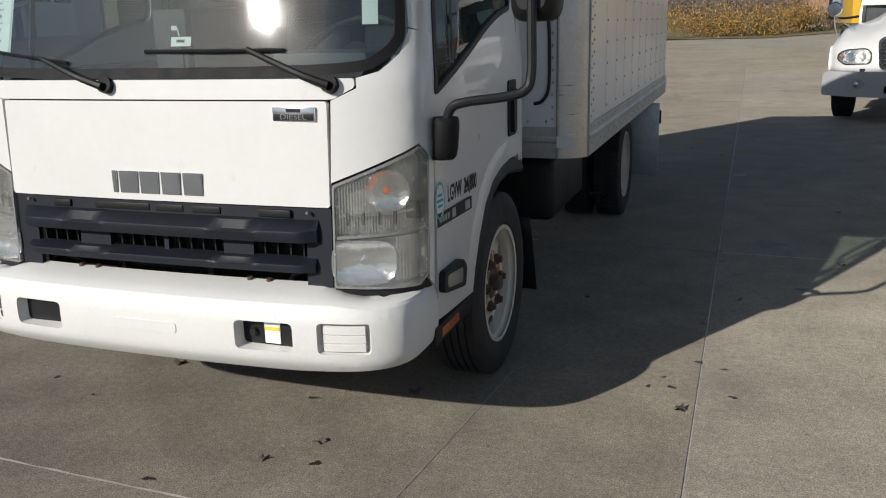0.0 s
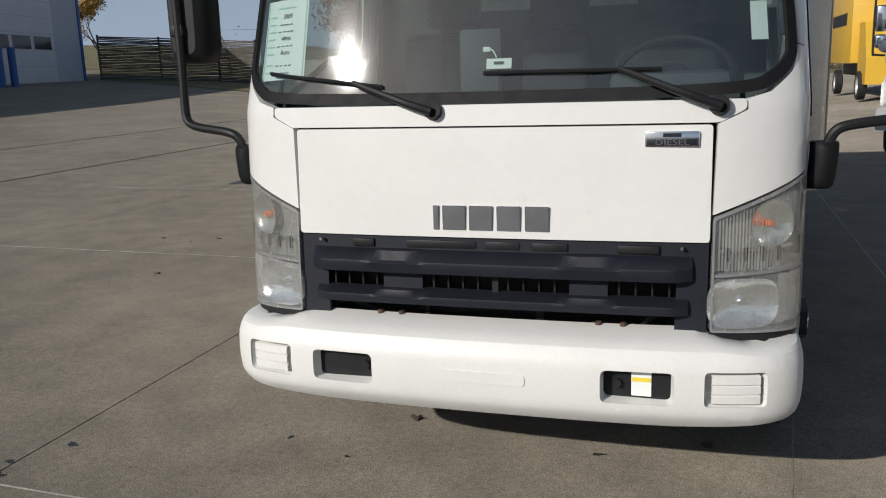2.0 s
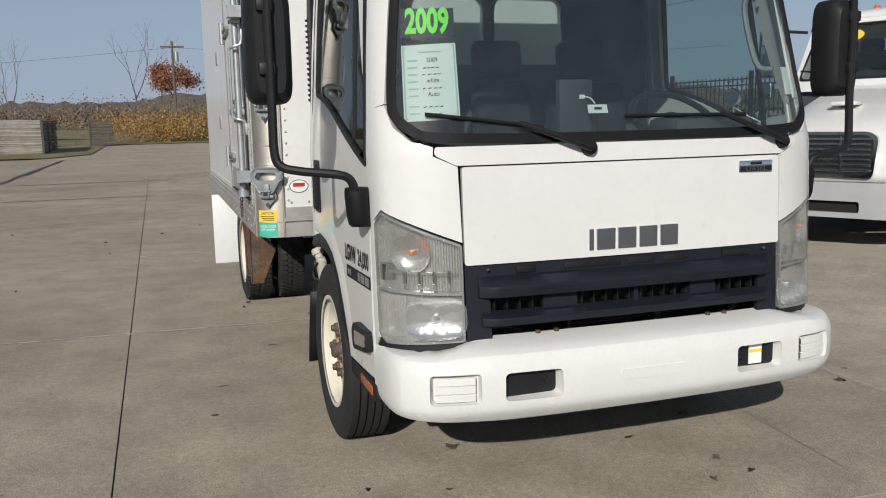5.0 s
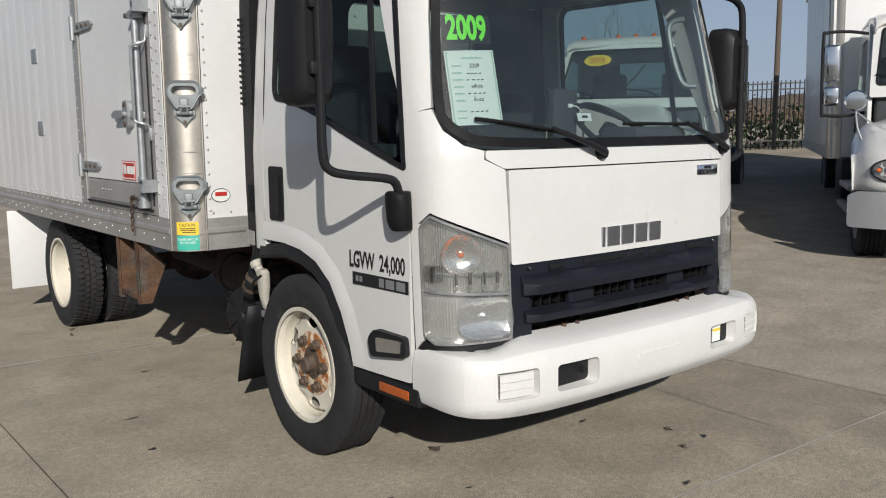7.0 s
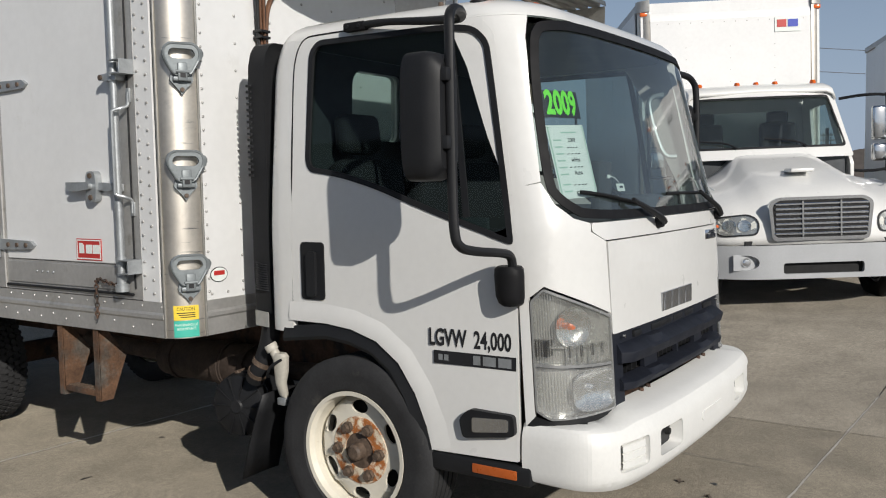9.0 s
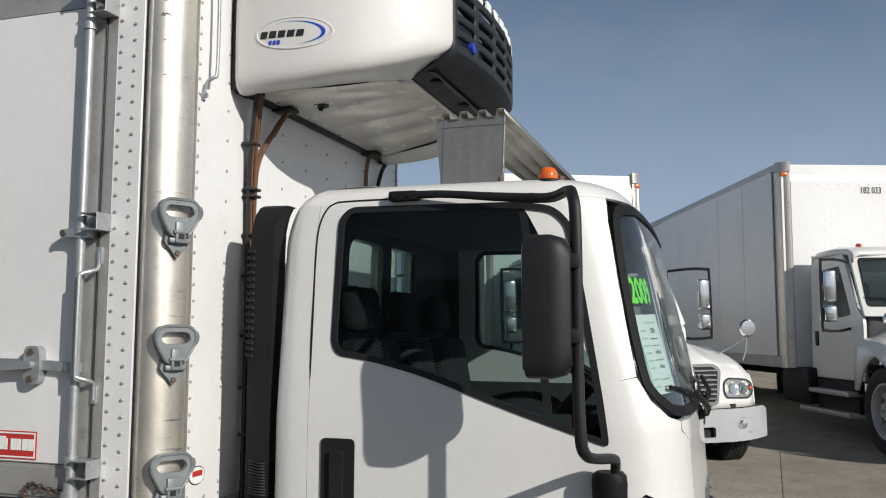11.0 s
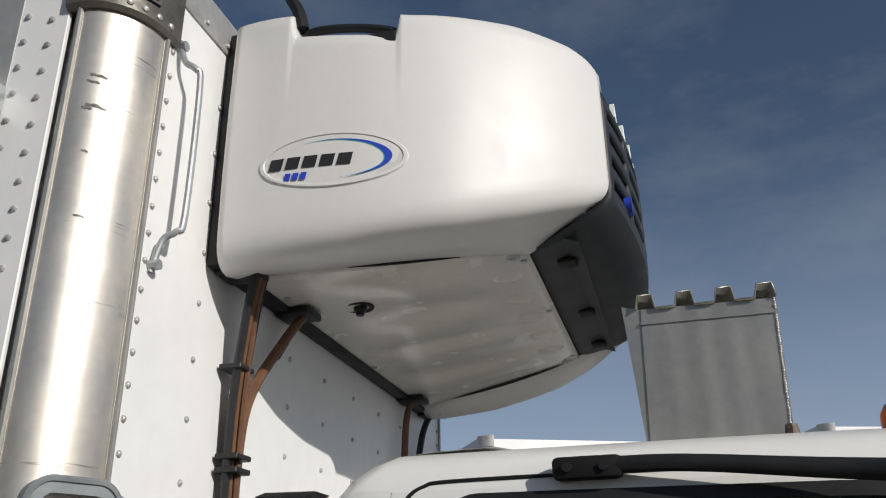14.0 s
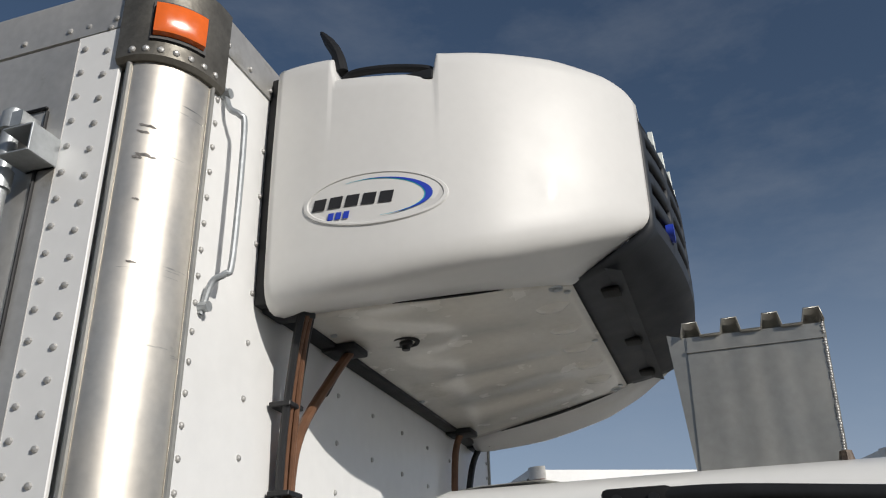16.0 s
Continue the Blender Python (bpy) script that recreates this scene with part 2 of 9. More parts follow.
YELLOW = mat("yellow_label", (0.85, 0.62, 0.06), 0.5, var=0.06, scale=12)
TEAL = mat("teal_label", (0.06, 0.47, 0.36), 0.5, var=0.06, scale=12)
RED = mat("red_label", (0.50, 0.035, 0.03), 0.45, var=0.05, scale=12)
BLUE = mat("blue_print", (0.02, 0.05, 0.42), 0.4, var=0.05)
TEALB = mat("turquoise_print", (0.03, 0.38, 0.48), 0.4, var=0.05)
CAPM = mat("weathered_dark_casting", (0.15, 0.14, 0.12), 0.45, 0.6, var=0.2, scale=14, fine=90, bump=0.1, bscale=60)
COPPER = mat("tan_copper_hose", (0.15, 0.072, 0.038), 0.5, 0.2, var=0.15, scale=20)
CABLE = mat("black_cable", (0.012, 0.012, 0.013), 0.5, var=0.2)
WPLASTIC = mat("white_plastic_bottle", (0.50, 0.475, 0.41), 0.5, var=0.1, scale=12)
WOOD = mat("weathered_fence_wood", (0.34, 0.315, 0.28), 0.85, var=0.18, scale=3, fine=25, bump=0.3, bscale=30, island=0.22)
# Fence wood again, with the shade on it put into the colour.
WOOD_SHADE = mat("shade_dark_fence_wood", (0.075, 0.068, 0.062), 0.9, var=0.2, scale=3, fine=25, bump=0.3, bscale=30, island=0.3)
GRASS = mat("dry_autumn_grass", (0.20, 0.185, 0.085), 0.95, var=0.3, scale=1.5, fine=14, bump=0.6, bscale=30, dirt=(0.30, 0.24, 0.13), dirt_at=0.5, dirt_scale=0.6)
BARK = mat("grey_bark", (0.12, 0.095, 0.075), 0.9, var=0.2, scale=10, bump=0.3)
LEAFR = mat("russet_leaves", (0.26, 0.105, 0.055), 0.8, island=0.45)
LEAFY = mat("ochre_leaves", (0.34, 0.20, 0.05), 0.8, island=0.45)
LEAFG = mat("dull_green_leaves", (0.09, 0.10, 0.035), 0.8, island=0.4)
LEAFB = mat("brown_brush", (0.17, 0.12, 0.075), 0.9, island=0.4)
STEELW = mat("pale_blue_cladding", (0.50, 0.54, 0.60), 0.55, var=0.04, scale=0.5, fine=6, bump=0.02)
DOORW = mat("white_door_panel", (0.66, 0.68, 0.72), 0.5, var=0.04, scale=1, fine=8)
BLUEP = mat("blue_bollard_paint", (0.03, 0.12, 0.35), 0.5, var=0.1)
DARKGL = mat("dark_window", (0.015, 0.018, 0.02), 0.12, var=0.1)
YELLOWT = mat("yellow_truck_paint", (0.72, 0.43, 0.04), 0.45, var=0.05, scale=2)
BRICK = mat("tan_brick_far", (0.38, 0.24, 0.16), 0.9, var=0.2, scale=2, fine=9)
IRON = mat("black_iron_fence", (0.012, 0.012, 0.013), 0.5, var=0.1)
HEDGE = mat("dark_evergreen", (0.03, 0.05, 0.02), 0.9, island=0.4)


def concrete(name, base, dark):
    """Worn lot concrete: patches, fine aggregate, oil spots and pale scuffs at world scale."""
    m = bpy.data.materials.new(name)
    m.use_nodes = True
    n, l = m.node_tree.nodes, m.node_tree.links
    b = n["Principled BSDF"]
    b.inputs["Roughness"].default_value = 0.85
    b.inputs["Diffuse Roughness"].default_value = 1.0
    g = n.new("ShaderNodeNewGeometry")

    def noise_at(scale, detail, lo, hi, a, c, rough=0.6):
        z, r = n.new("ShaderNodeTexNoise"), n.new("ShaderNodeMapRange")
        z.inputs["Scale"].default_value, z.inputs["Detail"].default_value, z.inputs["Roughness"].default_value = scale, detail, rough
        r.inputs["From Min"].default_value, r.inputs["From Max"].default_value = lo, hi
        r.inputs["To Min"].default_value, r.inputs["To Max"].default_value = a, c
        l.new(g.outputs["Position"], z.inputs["Vector"])
        l.new(z.outputs["Fac"], r.inputs["Value"])
        return r.outputs["Result"]

    rgb = n.new("ShaderNodeRGB")
    rgb.outputs[0].default_value = (*base, 1)
    out = rgb.outputs[0]
    for f in (noise_at(0.35, 4, 0.3, 0.7, 0.80, 1.18), noise_at(2.6, 6, 0.3, 0.7, 0.80, 1.18), noise_at(30, 6, 0.3, 0.7, 0.70, 1.26, 0.75), noise_at(150, 3, 0.35, 0.65, 0.56, 1.40)):
        x = n.new("ShaderNodeVectorMath")
        x.operation = "SCALE"
        l.new(out, x.inputs[0])
        l.new(f, x.inputs["Scale"])
        out = x.outputs["Vector"]
    for scale, lo, hi, amount, colour in ((5.5, 0.70, 0.78, 0.75, dark), (1.1, 0.60, 0.82, 0.45, dark), (60, 0.69, 0.75, 0.9, (0.62, 0.58, 0.50)), (14, 0.70, 0.735, 0.85, (0.035, 0.032, 0.03)), (7, 0.715, 0.74, 0.7, (0.03, 0.028, 0.027)), (45, 0.74, 0.78, 0.8, (0.06, 0.052, 0.045))):
        x = n.new("ShaderNodeMixRGB")
        x.inputs["Color2"].default_value = (*colour, 1)
        l.new(noise_at(scale, 5, lo, hi, 0, amount), x.inputs["Fac"])
        l.new(out, x.inputs["Color1"])
        out = x.outputs["Color"]
    o = n.new("ShaderNodeObjectInfo")
    r = n.new("ShaderNodeMapRange")
    r.inputs["To Min"].default_value, r.inputs["To Max"].default_value = 0.95, 1.05
    x = n.new("ShaderNodeVectorMath")
    x.operation = "SCALE"
    l.new(o.outputs["Random"], r.inputs["Value"])
    l.new(out, x.inputs[0])
    l.new(r.outputs["Result"], x.inputs["Scale"])
    l.new(x.outputs["Vector"], b.inputs["Base Color"])
    k = n.new("ShaderNodeBump")
    k.inputs["Strength"].default_value, k.inputs["Distance"].default_value = 0.35, 0.006
    l.new(noise_at(120, 5, 0.2, 0.8, 0, 1), k.inputs["Height"])
    l.new(k.outputs["Normal"], b.inputs["Normal"])
    return m


CONC = concrete("lot_concrete", (0.222, 0.196, 0.153), (0.088, 0.079, 0.066))
# Lot concrete lightened: sun scattered back from the right-hand slabs, as colour.
CONC2 = concrete("lightened_lot_concrete", (0.242, 0.216, 0.175), (0.095, 0.086, 0.074))
JOINTP = mat("pale_joint_sealant", (0.50, 0.47, 0.42), 0.9, var=0.2, scale=6, fine=60)
BUMPG = mat("silver_grey_bumper", (0.42, 0.43, 0.44), 0.4, var=0.05, scale=4)
EDGE = mat("black_glass_border", (0.010, 0.010, 0.011), 0.62, spec=0.2, var=0.1, scale=8)
RIMP = mat("pale_steel_wheel", (0.55, 0.55, 0.54), 0.4, 0.3, var=0.08, scale=8)
STREAK = mat("sealant_and_shadow_dark", (0.085, 0.08, 0.075), 0.7, var=0.25, scale=3, fine=50)
JOINT = mat("joint_filler", (0.035, 0.032, 0.03), 0.9, var=0.3, scale=6, fine=60)


# ---------- mesh tools ----------
def finish(bm, name, material, angle=35):
    bmesh.ops.recalc_face_normals(bm, faces=bm.faces)
    me = bpy.data.meshes.new(name)
    bm.to_mesh(me)
    bm.free()
    if material:
        me.materials.append(material)
    for p in me.polygons:
        p.use_smooth = True
    me.set_sharp_from_angle(angle=radians(angle))
    return me


# Stretch tables, drawn to fitted, from points tracked in the camera's view.
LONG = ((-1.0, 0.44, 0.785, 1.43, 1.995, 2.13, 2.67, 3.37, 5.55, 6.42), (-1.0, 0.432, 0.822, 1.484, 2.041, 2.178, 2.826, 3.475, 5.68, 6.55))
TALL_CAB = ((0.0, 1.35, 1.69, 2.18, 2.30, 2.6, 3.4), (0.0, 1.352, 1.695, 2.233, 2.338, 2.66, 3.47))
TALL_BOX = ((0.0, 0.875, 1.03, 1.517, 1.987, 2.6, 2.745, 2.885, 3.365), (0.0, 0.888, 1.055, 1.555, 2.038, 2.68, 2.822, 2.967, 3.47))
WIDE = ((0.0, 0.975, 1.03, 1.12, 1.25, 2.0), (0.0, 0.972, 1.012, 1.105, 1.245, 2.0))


def fitted_to_view(p):
    """Moves a drawn truck point so side lengths and heights fit the camera's view."""
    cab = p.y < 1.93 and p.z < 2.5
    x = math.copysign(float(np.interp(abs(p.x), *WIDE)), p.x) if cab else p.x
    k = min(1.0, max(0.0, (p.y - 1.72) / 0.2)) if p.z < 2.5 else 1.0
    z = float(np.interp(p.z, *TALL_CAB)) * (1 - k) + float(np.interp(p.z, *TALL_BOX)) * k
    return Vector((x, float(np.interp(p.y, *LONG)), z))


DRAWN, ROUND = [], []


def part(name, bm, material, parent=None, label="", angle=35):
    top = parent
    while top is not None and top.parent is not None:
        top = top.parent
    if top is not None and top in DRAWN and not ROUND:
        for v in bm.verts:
            v.co = fitted_to_view(v.co)
    ob = new(name, finish(bm, name, material, angle))
    if parent:
        ob.parent = parent
    if label:
        ob["label"] = label
    return ob


def pieces(name, bm, material, parent, label="", angle=35):
    """Each loose island of the bmesh becomes a part of its own."""
    seen, made = set(), []
    bm.verts.ensure_lookup_table()
    for v in bm.verts:
        if v in seen:
            continue
        stack, isl = [v], []
        seen.add(v)
        while stack:
            q = stack.pop()
            isl.append(q)
            for e in q.link_edges:
                o = e.other_vert(q)
                if o not in seen:
                    seen.add(o)
                    stack.append(o)
        keep = set(isl)
        one = bmesh.new()
        copy = {q: one.verts.new(q.co) for q in isl}
        for f in {f for q in isl for f in q.link_faces}:
            one.faces.new([copy[q] for q in f.verts])
        made.append(part(name, one, material, parent, label, angle))
    bm.free()
    return made


def stuff(ob):
    ob["kind"] = "stuff"
    return ob


def span(sd, a, b):
    """Ordered x range of a piece mirrored to one side."""
    return tuple(sorted((sd * a, sd * b)))


def thing(name, label, category, group="", kind="", at=None):
    ob = new(name)
    ob.empty_display_size = 0.1
    if at is not None:
        ob.matrix_world = at
    return tagged(ob, label, category, group, kind)


def add_box(bm, x0, x1, y0, y1, z0, z1, bevel=0.0, seg=2, m=None):
    v = [bm.verts.new((x, y, z)) for x in (x0, x1) for y in (y0, y1) for z in (z0, z1)]
    faces = [bm.faces.new([v[i] for i in q]) for q in ((0, 1, 3, 2), (4, 6, 7, 5), (0, 4, 5, 1), (2, 3, 7, 6), (0, 2, 6, 4), (1, 5, 7, 3))]
    if bevel:
        edges = list({e for f in faces for e in f.edges})
        made = bmesh.ops.bevel(bm, geom=edges, offset=bevel, segments=seg, affect="EDGES", profile=0.5)
        v = list({w for f in made["faces"] for w in f.verts} | {w for w in v if w.is_valid})
    if m is not None:
        for w in v:
            w.co = m @ w.co
    return bm


def box(*a, **k):
    return add_box(bmesh.new(), *a, **k)


def add_ring_loft(bm, rings, closed=True, cap0=True, cap1=True):
    """Skin between rings of equal length."""
    rows = [[bm.verts.new(p) for p in r] for r in rings]
    n = len(rows[0])
    for a, b in zip(rows, rows[1:]):
        for i in range(n if closed else n - 1):
            j = (i + 1) % n
            bm.faces.new((a[i], a[j], b[j], b[i]))
    if closed and cap0:
        bm.faces.new(rows[0][::-1])
    if closed and cap1:
        bm.faces.new(rows[-1])
    return bm


def loft(rings, **k):
    return add_ring_loft(bmesh.new(), rings, **k)


def add_cyl(bm, p0, p1, r0, r1=None, n=20):
    p0, p1 = Vector(p0), Vector(p1)
    r1 = r0 if r1 is None else r1
    q = (p1 - p0).to_track_quat("Z", "Y").to_matrix()
    ring = lambda p, r: [p + q @ Vector((r * math.cos(a), r * math.sin(a), 0)) for a in (2 * math.pi * i / n for i in range(n))]
    return add_ring_loft(bm, [ring(p0, r0), ring(p1, r1)])


def cyl(*a, **k):
    return add_cyl(bmesh.new(), *a, **k)


def smooth_path(pts, k=5):
    pts = [Vector(p) for p in pts]
    out = []
    for i in range(len(pts) - 1):
        a, b, c, d = pts[max(i - 1, 0)], pts[i], pts[i + 1], pts[min(i + 2, len(pts) - 1)]
        for j in range(k):
            t = j / k
            out.append(0.5 * (2 * b + (c - a) * t + (2 * a - 5 * b + 4 * c - d) * t * t + (3 * b - a - 3 * c + d) * t ** 3))
    return out + [pts[-1]]


def add_tube(bm, pts, r, n=8):
    pts = [Vector(p) for p in pts]
    rings, up = [], None
    for i, p in enumerate(pts):
        d = (pts[min(i + 1, len(pts) - 1)] - pts[max(i - 1, 0)]).normalized()
        if up is None:
            up = d.orthogonal().normalized()
        up = (up - d * up.dot(d)).normalized()
        side = d.cross(up)
        rr = r[i] if isinstance(r, (list, tuple)) else r
        rings.append([p + rr * (up * math.cos(a) + side * math.sin(a)) for a in (2 * math.pi * k / n for k in range(n))])
    return add_ring_loft(bm, rings)


def tube(pts, r, n=8, k=5):
    return add_tube(bmesh.new(), smooth_path(pts, k) if k > 1 else pts, r, n)


def lathe(profile, n=40, m=None, caps=True):
    """Turned shape: (radius, height) pairs about z; closed where the radius is 0."""
    bm = bmesh.new()
    rings = []
    for r, h in profile:
        rings.append([Vector((r * math.cos(2 * math.pi * i / n), r * math.sin(2 * math.pi * i / n), h)) for i in range(n)])
    add_ring_loft(bm, rings, cap0=caps and profile[0][0] > 1e-4, cap1=caps and profile[-1][0] > 1e-4)
    bmesh.ops.remove_doubles(bm, verts=bm.verts, dist=1e-5)
    if m is not None:
        bm.transform(m)
    return bm


def prism(poly, a, b, put, bevel=0.0, holes=()):
    """Flat outline (with holes) made solid between depths a and b; put(u, v, w) gives the place."""
    bm = bmesh.new()
    edges = []
    for ring in (poly, *holes):
        v = [bm.verts.new((u, w, 0)) for u, w in ring]
        edges += [bm.edges.new((v[i], v[(i + 1) % len(v)])) for i in range(len(v))]
    if holes:
        bmesh.ops.triangle_fill(bm, edges=edges, use_beauty=True, use_dissolve=False)
    else:
        bm.faces.new([e.verts[0] for e in edges])
    top = bmesh.ops.extrude_face_region(bm, geom=list(bm.faces))
    for v in [g for g in top["geom"] if isinstance(g, bmesh.types.BMVert)]:
        v.co.z = 1
    if bevel:
        sharp = [e for e in bm.edges if len(e.link_faces) == 2 and e.calc_face_angle() > 0.6]
        bmesh.ops.bevel(bm, geom=sharp, offset=bevel, segments=2, affect="EDGES")
    for v in bm.verts:
        v.co = put(v.co.x, v.co.y, a + (b - a) * v.co.z)
    return bm


def panel(poly, put, thick, holes=(), us=(), vs=()):
    """Curved sheet: an outline in (u, v), cut at the given lines, bent by put(u, v, w) and given thickness w = 0..thick."""
    bm = bmesh.new()
    edges = []
    for ring in (poly, *holes):
        v = [bm.verts.new((u, w, 0)) for u, w in ring]
        edges += [bm.edges.new((v[i], v[(i + 1) % len(v)])) for i in range(len(v))]
    bmesh.ops.triangle_fill(bm, edges=edges, use_beauty=True, use_dissolve=False)
    for cuts, axis in ((us, (1, 0, 0)), (vs, (0, 1, 0))):
        for c in cuts:
            bmesh.ops.bisect_plane(bm, geom=list(bm.verts) + list(bm.edges) + list(bm.faces), plane_co=Vector(axis) * c, plane_no=axis)
    cut_u, cut_v = list(us), list(vs)
    def on_cut(e):
        a, b = e.verts[0].co, e.verts[1].co
        return (abs(a.x - b.x) < 1e-6 and any(abs(a.x - c) < 1e-5 for c in cut_u)) or (abs(a.y - b.y) < 1e-6 and any(abs(a.y - c) < 1e-5 for c in cut_v))
    if us:
        loose = [e for e in bm.edges if len(e.link_faces) == 2 and not on_cut(e)]
        bmesh.ops.dissolve_edges(bm, edges=loose, use_verts=False)
    if thick:
        top = bmesh.ops.extrude_face_region(bm, geom=list(bm.faces))
        for v in [g for g in top["geom"] if isinstance(g, bmesh.types.BMVert)]:
            v.co.z = 1
    for v in bm.verts:
        v.co = put(v.co.x, v.co.y, thick * v.co.z)
    return bm


def rounded(poly, r, k=4):
    """Outline with its corners rounded."""
    out = []
    n = len(poly)
    for i in range(n):
        p, a, b = Vector(poly[i]), Vector(poly[i - 1]), Vector(poly[(i + 1) % n])
        rr = r[i] if isinstance(r, (list, tuple)) else r
        rr = min(rr, (a - p).length * 0.49, (b - p).length * 0.49)
        s, e = p + (a - p).normalized() * rr, p + (b - p).normalized() * rr
        for j in range(k + 1):
            t = j / k
            out.append(tuple((1 - t) ** 2 * s + 2 * t * (1 - t) * p + t * t * e))
    return out


def rect(u0, u1, v0, v1, r=0.0, k=4):
    q = [(u0, v0), (u1, v0), (u1, v1), (u0, v1)]
    return rounded(q, r, k) if r else q


def steps(a, b, n):
    return [a + (b - a) * i / n for i in range(1, n)]


def letters(text, size, extrude=0.0015, wide=1.0, bold=0.0):
    """Words as a mesh, centred, in the xy plane."""
    c = bpy.data.curves.new("letters", "FONT")
    c.body, c.size, c.extrude, c.align_x, c.align_y, c.offset = text, size, extrude, "CENTER", "CENTER", bold
    c.resolution_u = 3
    o = bpy.data.objects.new("letters", c)
    scene.collection.objects.link(o)
    bpy.context.view_layer.update()
    me = bpy.data.meshes.new_from_object(o.evaluated_get(bpy.context.evaluated_depsgraph_get()))
    bpy.data.objects.remove(o)
    bm = bmesh.new()
    bm.from_mesh(me)
    bpy.data.meshes.remove(me)
    bm.transform(Matrix.Diagonal((wide, 1, 1, 1)))
    return bm


def face_to(origin, right, up):
    """Matrix that lays an xy drawing on a surface at origin."""
    r, u = Vector(right).normalized(), Vector(up).normalized()
    u = (u - r * u.dot(r)).normalized()
    n = r.cross(u)
    m = Matrix((r, u, n)).transposed().to_4x4()
    m.translation = origin
    return m


def moved(bm, m):
    bm.transform(m)
    return bm


# ---------- lot ----------
def rise(x, y):
    """Height of the lot: level round the trucks, climbing gently to both sides."""
    return 0.03 * max(0.0, -x - 8.0) + 0.034 * max(0.0, -x - 25.0) + 0.06 * max(0.0, min(x, 9.0) - 3.2) + 0.04 * max(0.0, min(x, 40.0) - 9.0)


GX, GY, STEP, STEPY, SKEW = -2.035, -0.22, 3.95, 3.97, -0.042
pavement = thing("pavement", "worn tan concrete lot cast in large square slabs", "pavement", kind="structure")
bm = bmesh.new()
xs = [-700, -350, -180, -110, -80, -60, -40, -25, -16, -8, 3.2, 6, 9, 20, 40, 80, 140, 400, 700]
ys = [-700, -300, -150, -80, -40, -20, 0, 20, 40, 60, 90, 150, 400, 1500]
grid = [[bm.verts.new((x, y, rise(x, y) - 0.012)) for y in ys] for x in xs]
for i in range(len(xs) - 1):
    for j in range(len(ys) - 1):
        bm.faces.new((grid[i][j], grid[i + 1][j], grid[i + 1][j + 1], grid[i][j + 1]))
ground = part("ground", bm, CONC)
tagged(ground, "far reach of the worn tan concrete lot", "ground", kind="structure")
jb = bmesh.new()
for i in (-3, -2, -1, 0):
    x = GX + STEP * i
    add_box(jb, x - 0.012, x + 0.012, GY - 3 * STEPY, GY + 7 * STEPY, rise(x, 0) - 0.011, rise(x, 0) - 0.005)
part("joint_filler", jb, JOINT, pavement, "dark joint filler between the slabs")
jb = bmesh.new()
for i in range(1, 6):
    x = GX + STEP * i
    add_box(jb, x - 0.010, x + 0.010, GY - 3 * STEPY, GY + 7 * STEPY, rise(x, 0) - 0.011, rise(x, 0) - 0.003)
for j in range(-3, 8):
    y = GY + STEPY * j
    add_box(jb, GX - 2 * STEP, 3.2, y - 0.012, y + 0.012, -0.0115, -0.002, m=Matrix(((1, 0, 0, 0), (SKEW, 1, 0, 0), (0, 0, 1, 0), (0, 0, 0, 1))))
part("joint_sealant", jb, JOINTP, pavement, "pale sealant in the cross joints")

# ---------- truck: surface of the cab ----------
PROFILE = [(0, 0.135), (0.2, 0.136), (0.4, 0.140), (0.6, 0.147), (0.7, 0.152), (0.78, 0.168), (0.85, 0.192), (0.91, 0.223), (0.955, 0.26), (0.985, 0.305), (1.003, 0.36), (1.014, 0.44), (1.022, 0.6), (1.028, 0.9), (1.03, 1.2), (1.03, 1.52), (1.022, 1.60), (0.995, 1.645), (0.95, 1.665), (0.88, 1.6685), (0.75, 1.67), (0.0, 1.67)]
PROFILE = [(p.x, p.y) for p in smooth_path([(x, y, 0) for x, y in PROFILE], 4)]
PL = [0.0]
for p, q in zip(PROFILE, PROFILE[1:]):
    PL.append(PL[-1] + math.dist(p, q))
PXS, PYS = [p[0] for p in PROFILE], [p[1] for p in PROFILE]


def s_of_x(x):
    return float(np.interp(x, PXS[:57], PL[:57]))


def s_of_y(y):
    return float(np.interp(y, PYS[:61], PL[:61]))


def half_width(z):
    return 1.03 - 0.098 * max(0.0, z - 1.40) - 0.02 * max(0.0, 0.8 - z) - 0.9 * max(0.0, z - 2.12) ** 2


def lean_back(z):
    if z < 1.42:
        return 0.054 * (z - 0.98)
    return 0.024 + 0.25 * (z - 1.42) + 0.9 * max(0.0, z - 2.05) ** 2


def shell(s, z, w=0.0, side=1):
    """Point of the cab's skin: s along its plan from the middle of the front, z up, w inwards."""
    a = abs(s)
    sg = (1 if s >= 0 else -1) * side
    x, y = np.interp(a, PL, PXS), np.interp(a, PL, PYS)
    x2, y2 = np.interp(a + 0.02, PL, PXS), np.interp(a + 0.02, PL, PYS)
    t = Vector((x2 - x, y2 - y)).normalized() if a < PL[-1] - 0.03 else Vector((-1.0, 0.0))
    nx, ny = t.y, -t.x
    k = half_width(z) / 1.03
    f = min(1.0, max(0.0, (1.2 - y) / 0.9))
    tuck = 1.6 * max(0.0, z - 2.02) ** 2 * (lambda r: r * r * (3 - 2 * r))(min(1.0, max(0.0, (y - 1.43) / 0.235)))
    return Vector((sg * (x * k - nx * w), y + lean_back(z) * f - ny * w - tuck, z))


def on_shell(side):
    return lambda s, z, w: shell(s, z, w, side)


truck = thing("refrigerated_truck", "white cab-over box truck with refrigerated body parked on concrete", "truck")
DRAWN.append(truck)
